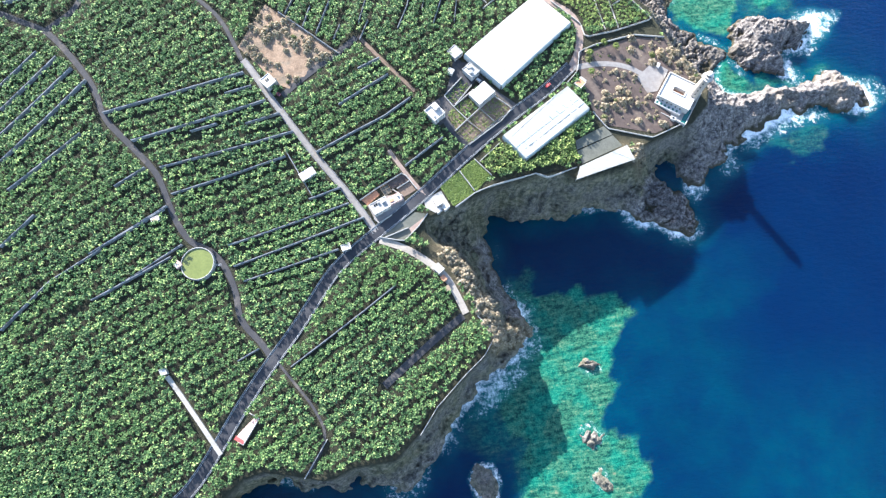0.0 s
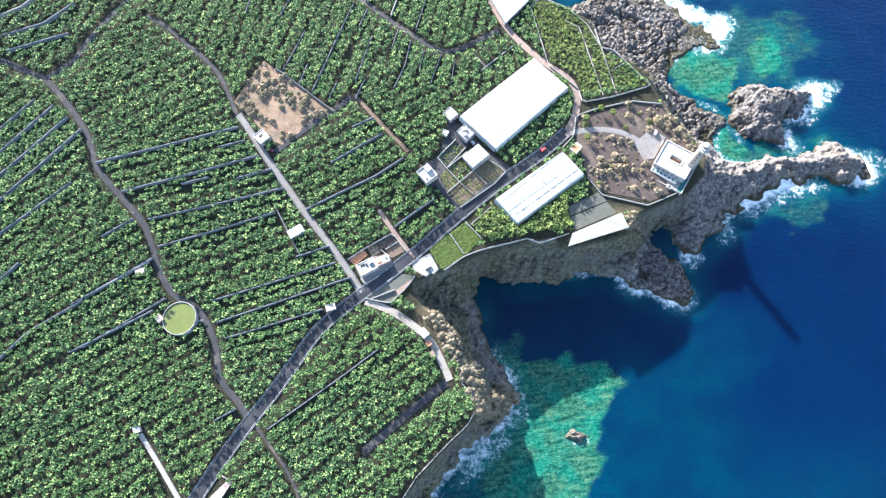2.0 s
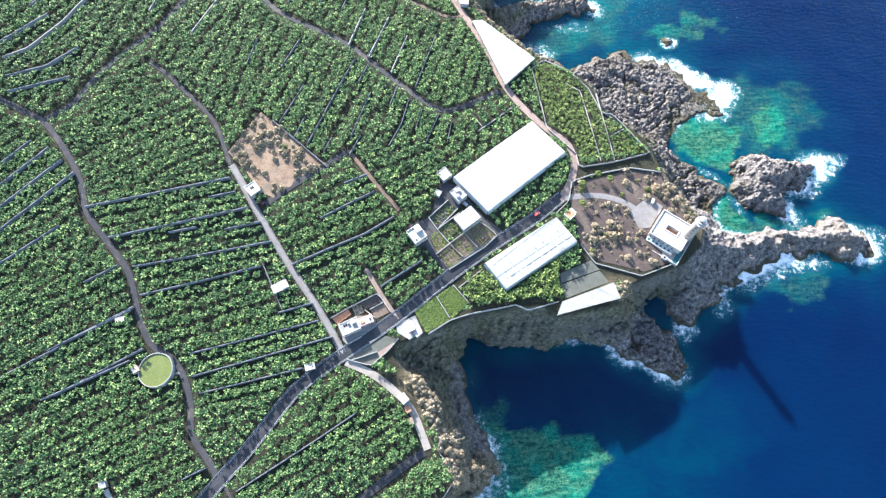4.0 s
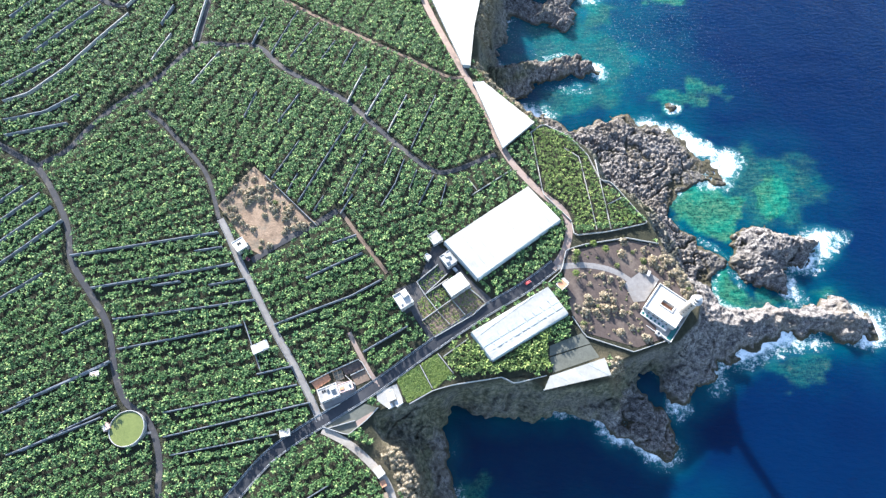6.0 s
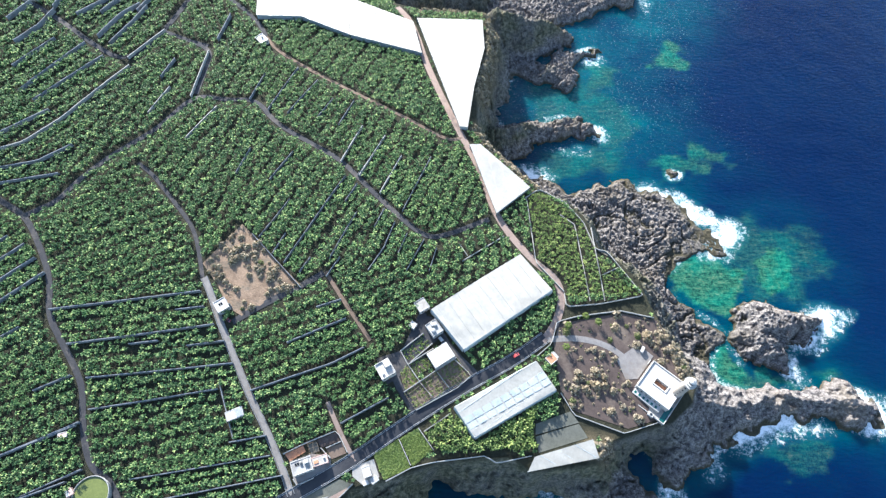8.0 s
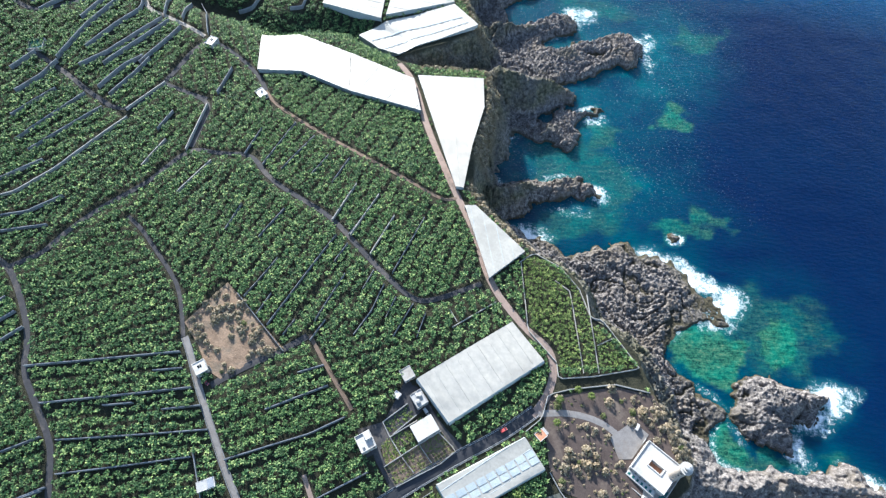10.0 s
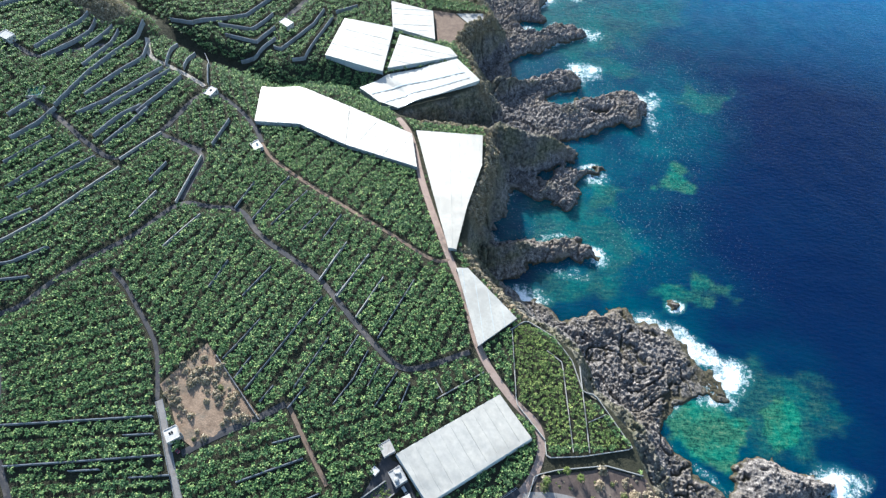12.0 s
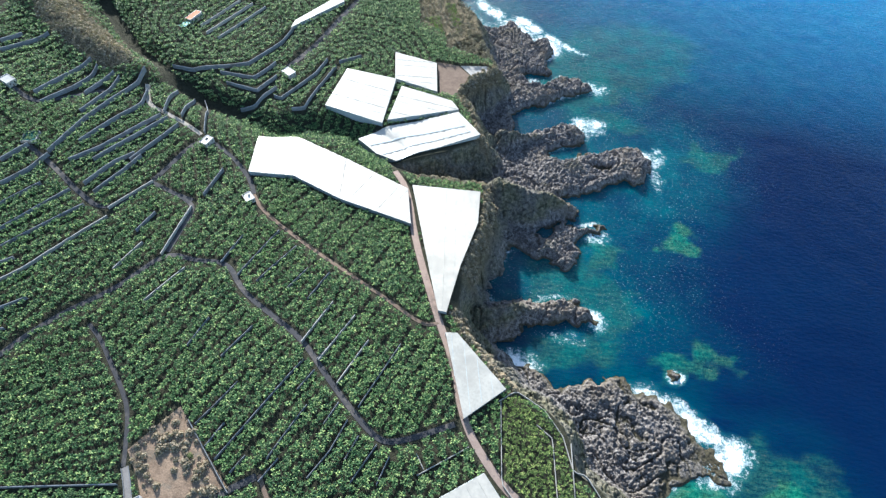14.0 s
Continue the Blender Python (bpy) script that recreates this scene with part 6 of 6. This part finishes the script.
# ---- lighthouse ----
def lighthouse():
    c, turn = Vector((197.6, 184.3)), radians(-38.5)
    z = tz(*c) + 0.2
    top = thing("lighthouse", "white lighthouse station with a tall round stone tower", "lighthouse")
    top.matrix_world = Matrix.Translation((c.x, c.y, z)) @ Matrix.Rotation(turn, 4, "Z")
    inv = top.matrix_world.inverted()
    hx, hy, h = 11.8, 10.6, 6.2
    part("podium", boxed(-hx - 1.6, -hy - 8.0, -4, hx + 3.2, hy + 1.6, 0.5, 0.1), M_PALE, top, "pale paved podium")
    part("wing", boxed(-hx, -hy, 0.5, -4.2, hy, h, 0.06), M_WHITE, top)
    part("wing", boxed(4.4, -hy, 0.5, hx, hy, h, 0.06), M_WHITE, top)
    part("wing", boxed(-4.2, 2.0, 0.5, 4.4, hy, h, 0.06), M_WHITE, top)
    part("wing", boxed(-4.2, -hy, 0.5, 4.4, -2.0, h, 0.06), M_WHITE, top)
    part("courtyard_floor", boxed(-4.2, -2.0, 0.5, 4.4, 2.0, 3.0, 0.03), M_TERRACOTTA, top, "brick-red sunken courtyard")
    for x0, y0, x1, y1 in ((-hx - 0.1, -hy - 0.1, hx + 0.1, -hy + 0.5), (-hx - 0.1, hy - 0.5, hx + 0.1, hy + 0.1), (-hx - 0.1, -hy + 0.5, -hx + 0.5, hy - 0.5), (hx - 0.5, -hy + 0.5, hx + 0.1, hy - 0.5)):
        part("parapet", boxed(x0, y0, h - 0.2, x1, y1, h + 0.8, 0.05), M_WHITE, top)
    for x0, y0, x1, y1 in ((-4.9, -2.7, 5.1, -2.0), (-4.9, 2.0, 5.1, 2.7), (-4.9, -2.0, -4.2, 2.0), (4.4, -2.0, 5.1, 2.0)):
        part("parapet", boxed(x0, y0, h - 0.1, x1, y1, h + 0.6, 0.05), M_WHITE, top)
    for k in range(6):
        x = -hx + 1.6 + k * 3.3
        w = part("window", boxed(x - 0.65, -hy - 0.12, 2.2, x + 0.65, -hy, 4.6), M_STONE, top)
        part("pane", boxed(x - 0.45, -hy - 0.16, 2.4, x + 0.45, -hy - 0.02, 4.4), M_GLASS, w)
        w = part("window", boxed(-hx - 0.12, -hy + 1.6 + k * 3.3, 2.2, -hx, -hy + 2.9 + k * 3.3, 4.6), M_STONE, top)
        part("pane", boxed(-hx - 0.16, -hy + 1.8 + k * 3.3, 2.4, -hx - 0.02, -hy + 2.7 + k * 3.3, 4.4), M_GLASS, w)
    part("lower_roof", boxed(-hx + 0.5, -hy - 4.0, 0.5, hx - 3.5, -hy - 0.15, 3.0, 0.05), M_WHITE, top, "lower white front gallery")
    for k in range(6):
        x = -hx + 2.0 + k * 3.0
        part("skylight", boxed(x - 0.7, -hy - 3.2, 3.0, x + 0.7, -hy - 1.6, 3.25, 0.04), M_POOL, top, "blue-green glazed skylight")
    for x0, y0, x1, y1 in ((-hx - 1.6, -hy - 8.0, hx + 3.2, -hy - 7.6), (hx + 2.8, -hy - 7.6, hx + 3.2, hy + 1.6), (-hx - 1.6, -hy - 7.6, -hx - 1.2, hy + 1.6)):
        part("yard_wall", boxed(x0, y0, 0.5, x1, y1, 1.7, 0.05), M_WHITE, top)
    part("patio_pool", boxed(hx - 0.6, -hy - 6.8, 0.5, hx + 2.6, -hy + 5.0, 0.8, 0.03), M_POOL, top, "dark green tarpaulin-covered patio")
    part("chapel_box", boxed(3.6, -hy - 9.2, -3, 7.2, -hy - 6.8, 2.6, 0.05), M_WHITE, top, "small white corner turret")
    part("cistern_lid", lathe([(0.9, 2.6), (0.9, 2.75)], 14), M_GLASS, top).location = (5.4, -hy - 8.0, 0)
    loc = inv @ Vector((207.6, 180.6, z))
    tower_h = 67.5 - z

    def ring(name, prof, material, label="", n=28, parent=top):
        bm = lathe(prof, n)
        bmesh.ops.translate(bm, verts=bm.verts, vec=(loc.x, loc.y, 0))
        return part(name, bm, material, parent, label)

    t = tower_h
    shaft = ring("tower_shaft", [(3.6, 0.0), (3.5, 5.0), (2.75, t - 7.0), (2.75, t - 6.4)], M_STONE, "tapered grey-brown stone shaft")
    ring("gallery", [(2.7, t - 6.6), (3.7, t - 6.0), (3.8, t - 5.5), (3.8, t - 5.2)], M_WHITE, "white projecting gallery")
    for k in range(18):
        a = 2 * math.pi * k / 18
        part("baluster", boxed(loc.x + 3.65 * math.cos(a) - 0.05, loc.y + 3.65 * math.sin(a) - 0.05, t - 5.2, loc.x + 3.65 * math.cos(a) + 0.05, loc.y + 3.65 * math.sin(a) + 0.05, t - 4.1), M_WHITE, top)
    ring("watch_room", [(2.5, t - 5.2), (2.5, t - 3.4), (2.9, t - 3.3), (2.9, t - 3.1)], M_WHITE, "white watch room")
    ring("lantern_glass", [(1.9, t - 3.1), (1.9, t - 1.2)], M_GLASS, "glazed lantern", 16)
    ring("lantern_dome", [(2.2, t - 1.25), (2.1, t - 0.9), (1.4, t - 0.3), (0.4, t - 0.05), (0.25, t + 0.6)], M_WHITE, "white domed lantern roof", 20)
    for k in range(5):
        zz = 6 + k * 4.2
        part("tower_window", boxed(loc.x - 0.4, loc.y - 3.55 + k * 0.14, zz, loc.x + 0.4, loc.y - 2.6, zz + 1.4), M_GLASS, shaft)


lighthouse()


# ---- gardens: netted frames ----
def pergola(pts, label):
    c, turn, hx, hy = frame_of(pts)
    top = thing("net_frame", label, "garden frame", "netted garden frames")
    top.matrix_world = Matrix.Translation((c.x, c.y, tz(*c) + 0.1)) @ Matrix.Rotation(turn, 4, "Z")
    nx, ny = max(2, int(hx)), max(2, int(hy))
    for i in range(nx + 1):
        x = -hx + 2 * hx * i / nx
        part("rail", boxed(x - 0.05, -hy, 2.1, x + 0.05, hy, 2.2), M_WOOD, top)
    for j in range(ny + 1):
        y = -hy + 2 * hy * j / ny
        part("rail", boxed(-hx, y - 0.05, 2.2, hx, y + 0.05, 2.3), M_WOOD, top)
        for x in (-hx, hx):
            part("post", boxed(x - 0.07, y - 0.07, -0.4, x + 0.07, y + 0.07, 2.25), M_WOOD, top)


pergola([(-16.7, 133.3), (-11.9, 135.2), (-14.3, 140.1), (-19.7, 138.4)], "dark weathered net frame behind the roadside house")
pergola([(34.4, 169.9), (43.5, 176.6), (52.0, 168.5), (42.8, 161.0)], "weathered netting frame over seedlings")
pergola([(45.1, 176.5), (53.5, 183.5), (61.9, 174.4), (52.0, 168.5)], "weathered netting frame over dry beds")
pergola([(55.4, 185.0), (65.7, 192.9), (75.8, 182.8), (66.2, 174.9)], "weathered netting frame over green beds")


# ---- shrubs, palms, garden plants ----
def shrub_template(seed, leaves, r0, tall):
    r = np.random.RandomState(seed)
    v, q = [], []
    for k in range(leaves):
        a, b = r.uniform(0, 2 * math.pi), r.uniform(0, 1) ** 0.6
        d = b * r0 * r.uniform(0.75, 1.1)
        z = tall * (1 - b * b) * r.uniform(0.55, 1.05) + 0.1
        s = r.uniform(0.16, 0.34) * r0 * 0.8
        n = Vector((math.cos(a) * b + r.uniform(-.5, .5), math.sin(a) * b + r.uniform(-.5, .5), 0.7 + r.uniform(-.4, .4))).normalized()
        t1 = n.orthogonal().normalized() * s
        t2 = n.cross(t1) * r.uniform(0.6, 1.0)
        c = Vector((d * math.cos(a), d * math.sin(a), z))
        i = len(v)
        v += [tuple(c + t1), tuple(c + t2), tuple(c - t1), tuple(c - t2)]
        q.append((i, i + 1, i + 2, i + 3))
    for k in range(4):
        a = k * 1.57 + 0.4
        i = len(v)
        v += [(-0.05, 0, -0.3), (0.05, 0, -0.3), (0.5 * r0 * math.cos(a) + 0.03, 0.5 * r0 * math.sin(a), 0.6 * tall), (0.5 * r0 * math.cos(a) - 0.03, 0.5 * r0 * math.sin(a), 0.6 * tall)]
        q.append((i, i + 1, i + 2, i + 3))
    return np.array(v), np.array(q), np.zeros((0, 3), int)


def shrub_source(seed, material, leaves, r0, tall):
    v, q, t = shrub_template(seed, leaves, r0, tall)
    return big_mesh("shrub", v, q, [], material)


DRY = [shrub_source(60 + k, M_SHRUB, 90, 1.5, 1.5) for k in range(3)]
GREEN = [shrub_source(70 + k, M_SHRUB_G, 80, 1.2, 1.2) for k in range(3)]
rnd = random.Random(5)


def put_shrub(x, y, z, s, dry, group, label):
    ob = new("shrub", rnd.choice(DRY if dry else GREEN))
    ob.matrix_world = Matrix.Translation((x, y, z)) @ Matrix.Rotation(rnd.uniform(0, 6.28), 4, "Z") @ Matrix.Diagonal((s, s, s * rnd.uniform(0.7, 1.1), 1))
    tagged(ob, label, "shrub", group)


placed = 0
rest = []


def shrub_at(x, y, z, size_, dry, group, label):
    """The nearest three hundred stand alone, the others are joined."""
    global placed
    if placed < 290:
        placed += 1
        put_shrub(x, y, z, size_, dry, group, label)
    else:
        rest.append((x, y, z, size_))


yard = [p for p in LOTS if p[0] == "lighthouse_yard"][0][2]
for k in range(620):
    x, y = rnd.uniform(128, 222), rnd.uniform(153, 236)
    a = (np.array([x]), np.array([y]))
    if not inside(*a, yard)[0] or Vector((x - 197.6, y - 182)).length < 19 or seg_dist(*a, ROADS[-1][4])[0] < 4 or inside(*a, LOTS[2][2])[0]:
        continue
    if value_noise(a[0], a[1], 13, 61)[0] < 0.5 and rnd.random() < 0.8:
        continue
    big = rnd.uniform(0.4, 1.0) if rnd.random() < 0.72 else rnd.uniform(1.3, 2.7)
    shrub_at(x, y, tz(x, y), big, rnd.random() < 0.75, "shrubs round the lighthouse", "dry beige shrub on dark cinder ground")
lot = LOTS[0][2]
for k in range(420):
    x, y = rnd.uniform(-98, -35), rnd.uniform(212, 274)
    if inside(np.array([x]), np.array([y]), lot)[0] and rnd.random() < 1.9 * value_noise(np.array([x]), np.array([y]), 11, 65)[0] - 0.45:
        shrub_at(x, y, tz(x, y) + 0.1, rnd.uniform(0.5, 2.0), rnd.random() < 0.9, "scrub on the fallow plot", "low dry scrub on pinkish fallow soil")
edge_spots = [(p.x + rnd.uniform(-5, 5), p.y + rnd.uniform(-5, 5)) for band in BUSH_BANDS for p in resample(band, 2.0, 1) for k in range(4)]
ex_, ey_ = np.array([p[0] for p in edge_spots]), np.array([p[1] for p in edge_spots])
clear_ = seg_dist(ex_, ey_, ROADS[1][4]) > 3.5
for x, y, z in zip(ex_[clear_], ey_[clear_], coast_height(ex_, ey_)[0][clear_]):
    shrub_at(x, y, float(z) - 0.1, rnd.uniform(0.8, 2.0), rnd.random() < 0.75, "dry bushes on the cliff edge", "dry pale bush on the cliff edge")
rest = np.array(rest)
tagged(new("bushes", scatter("bushes", rest[:, 0], rest[:, 1], rest[:, 2], [shrub_template(60 + k, 90, 1.5, 1.5) for k in range(3)], rest[:, 3], M_SHRUB, 66)), "dry pale bushes along the cliff edges", "bushes", kind="stuff")


def palm(x, y, tall):
    z = tz(x, y)
    top = thing("palm_tree", "palm tree with a round crown of arching fronds", "palm tree", "palms in the yard", at=(x, y, z))
    part("trunk", lathe([(0.32, -0.4), (0.24, 0.6), (0.2, tall * 0.6), (0.25, tall)], 10), M_WOOD, top, "ringed brown trunk")
    r = random.Random(int(x * 10))
    for k in range(14):
        a, up = 2 * math.pi * k / 14 + r.uniform(-0.15, 0.15), r.uniform(0.2, 1.0)
        vs, fs = [], []
        for i in range(6):
            s = i / 5
            d, h = 0.2 + 2.6 * s, tall + 1.3 * up * math.sin(s * 2.2) - 1.5 * s * s
            w = 0.42 * math.sin(0.35 + 2.6 * s)
            vs += [(d * math.cos(a) - w * math.sin(a), d * math.sin(a) + w * math.cos(a), h - 0.15), (d * math.cos(a), d * math.sin(a), h), (d * math.cos(a) + w * math.sin(a), d * math.sin(a) - w * math.cos(a), h - 0.15)]
        for i in range(5):
            fs += [(3 * i, 3 * i + 1, 3 * i + 4, 3 * i + 3), (3 * i + 1, 3 * i + 2, 3 * i + 5, 3 * i + 4)]
        mesh_object("frond", vs, fs, M_PALM, top)


for x, y, tall in ((139.1, 219.4, 4.0), (151.3, 226.7, 4.5), (160, 224, 3.6), (137, 205, 3.8)):
    palm(x, y, tall)

GREEN_T = [shrub_template(80 + k, 30, 0.8, 0.8) for k in range(4)]


def bed_plants(pts, n, name, label, category, material, scale):
    r = np.random.RandomState(len(label))
    xs, ys = [p[0] for p in pts], [p[1] for p in pts]
    x, y = r.uniform(min(xs), max(xs), n), r.uniform(min(ys), max(ys), n)
    ok = inside(x, y, list(pts))
    x, y = x[ok], y[ok]
    tagged(new(name, scatter(name, x, y, terrain(x, y) + 0.05, GREEN_T, r.uniform(0.5, 1.2, len(x)) * scale, material, 90)), label, category, kind="stuff")


bed_plants(LOTS[3][2], 1500, "grass", "bright green tall grass on a small plot", "grass", M_GRASS, 0.8)
bed_plants(LOTS[4][2], 1500, "grass", "bright green fodder grass on a walled plot", "grass", M_GRASS, 0.8)
for k in (11, 12, 13, 14):
    bed_plants(LOTS[k][2], 240 if k < 14 else 900, "garden_plants", "mixed green garden plants in a walled bed", "garden plants", M_BRIGHT if k % 2 else M_GRASS, 0.9)
bed_plants([(-4, 735), (14, 716), (20, 716), (10, 745)], 400, "grass", "light green terraced grass on the far hill", "grass", M_GRASS, 1.6)
bed_plants([(12, 770), (30, 725), (38, 728), (24, 775)], 500, "grass", "light green grass strip on the far hill", "grass", M_GRASS, 1.6)
bed_plants(FAR_HILL, 2600, "scrub", "dry brown scrub on the far cliff top", "scrub", M_SHRUB, 2.4)
bed_plants(BRUSH_HILL, 3400, "scrub", "dry brown scrub on the ridge", "scrub", M_SHRUB, 2.8)


# ---- vehicles ----
def car(name, label, x, y, turn, paint, length=4.2, width=1.75, tall=1.45, van=False, lift=0.28):
    z = tz(x, y) + lift
    top = thing(name, label, "van" if van else "car")
    top.matrix_world = Matrix.Translation((x, y, z)) @ Matrix.Rotation(radians(turn), 4, "Z")
    a, w = length / 2, width / 2
    bm = bmesh.new()
    side = [(-a, 0.3), (-a, 0.85), (-a + 0.25, tall), (a - 1.0 if van else a - 1.6, tall), (a - 0.75 if not van else a - 0.5, 0.95), (a - 0.05, 0.8), (a, 0.3)]
    for s in (0, 1):
        for p, q in side:
            bm.verts.new((p, -w if s == 0 else w, q))
    bm.verts.ensure_lookup_table()
    n = len(side)
    bm.faces.new([bm.verts[k] for k in range(n)])
    bm.faces.new([bm.verts[n + k] for k in range(n)][::-1])
    for k in range(n):
        bm.faces.new((bm.verts[k], bm.verts[n + k], bm.verts[n + (k + 1) % n], bm.verts[(k + 1) % n]))
    bmesh.ops.recalc_face_normals(bm, faces=bm.faces)
    bmesh.ops.bevel(bm, geom=list(bm.edges), offset=0.06, segments=2, affect="EDGES")
    part("body", bm, paint, top)
    fx = a - 1.0 if van else a - 1.6
    vs = [(fx + 0.03, -w + 0.12, tall - 0.04), (fx + 0.03, w - 0.12, tall - 0.04), ((a - 0.5 if van else a - 0.75) + 0.03, w - 0.12, 1.0), ((a - 0.5 if van else a - 0.75) + 0.03, -w + 0.12, 1.0)]
    mesh_object("windscreen", [(p + 0.02, q, h + 0.03) for p, q, h in vs], [(0, 1, 2, 3)], M_GLASS, top)
    for s in (-1, 1):
        part("side_window", boxed(-a + 0.5, s * w - 0.02, 0.95, fx - 0.1, s * w + 0.02, tall - 0.12), M_GLASS, top)
        part("headlight", boxed(a - 0.1, s * (w - 0.3) - 0.15, 0.6, a + 0.02, s * (w - 0.3) + 0.15, 0.75, 0.02), M_LINE, top)
        for p in (-a + 0.75, a - 0.8):
            bm = lathe([(0.3, -0.1), (0.32, -0.06), (0.32, 0.06), (0.3, 0.1)], 14)
            bmesh.ops.rotate(bm, verts=bm.verts, matrix=Matrix.Rotation(radians(90), 3, "X"))
            bmesh.ops.translate(bm, verts=bm.verts, vec=(p, s * (w - 0.05), 0.32))
            wheel = part("wheel", bm, M_RUBBER, top)
            bm = lathe([(0.18, -0.11), (0.18, 0.11)], 10)
            bmesh.ops.rotate(bm, verts=bm.verts, matrix=Matrix.Rotation(radians(90), 3, "X"))
            bmesh.ops.translate(bm, verts=bm.verts, vec=(p, s * (w - 0.05), 0.32))
            part("rim", bm, M_METAL, wheel)


car("car", "red hatchback parked on the road verge", 104.2, 197.6, 33, M_RED)
car("car", "dark red car parked beside the small house", -76.3, 209.3, -35, M_DARKRED, lift=0.3)
car("van", "white van parked before the lighthouse", 189.5, 208.2, 60, M_WHITE, 4.9, 1.95, 2.0, True, 0.42)
car("van", "white van parked in the farm yard", 56.5, 203.5, -50, M_WHITE, 4.6, 1.9, 1.9, True, 0.32)
tarp_c, tarp_t, tarp_x, tarp_y = frame_of([(-222.8, 627.0), (-219.2, 635.5), (-214.1, 631.6), (-217.8, 623.2)])
tarp = thing("awning", "teal tarpaulin awning beside the red-roofed house", "awning")
tarp.matrix_world = Matrix.Translation((tarp_c.x, tarp_c.y, tz(*tarp_c))) @ Matrix.Rotation(tarp_t, 4, "Z")
part("tarpaulin", boxed(-tarp_x, -tarp_y, 2.3, tarp_x, tarp_y, 2.4, 0.02), M_TEAL, tarp)
for sx_, sy_ in ((-1, -1), (-1, 1), (1, -1), (1, 1)):
    part("pole", boxed(sx_ * (tarp_x - 0.1) - 0.05, sy_ * (tarp_y - 0.1) - 0.05, -0.3, sx_ * (tarp_x - 0.1) + 0.05, sy_ * (tarp_y - 0.1) + 0.05, 2.32), M_METAL, tarp)


# ---- plantations ----
TEMPLATES = [banana_template(s, 8, 1.0) for s in range(7)]
FAR_TEMPLATES = [banana_template(20 + s, 6, 1.1) for s in range(5)]
GARDEN_FIELD = [(121, 262), (138, 240), (190, 247), (163, 276), (155, 300), (124, 322), (114, 313)]
SOUTH_FIELD = [(46, 150), (54, 139), (85, 137), (116, 141), (116, 172), (80, 150), (66, 165)]
px_, py_ = planted(2.05, -360, 205, -70, 800, 40)
pz_ = terrain(px_, py_)
bright = inside(px_, py_, SOUTH_FIELD) | inside(px_, py_, GARDEN_FIELD)
far = (py_ > 500) | (px_ < -235)
size = np.random.RandomState(41).uniform(0.6, 1.15, px_.size)
FIELDS = (("banana_plants", "dense green banana plants in terraced rows near the sea", ~bright & ~far & (px_ > -30), TEMPLATES, M_BANANA),
          ("banana_plants", "dense green banana plants on the inland terraces", ~bright & ~far & (px_ <= -30), TEMPLATES, M_BANANA),
          ("banana_plants", "green banana plants on the distant upper terraces", ~bright & far, FAR_TEMPLATES, M_BANANA),
          ("banana_plants", "brighter young banana plants beside the cliff", bright, TEMPLATES, M_BRIGHT))
for k, (name, label, sel, temps, material) in enumerate(FIELDS):
    s = size[sel] * (np.where(py_[sel] < 200, 1.15, 0.8) if material is M_BRIGHT else 1.0)
    tagged(new(name, scatter(name, px_[sel], py_[sel], pz_[sel], temps, s, material, 50 + k)), label, "banana plants", kind="stuff")
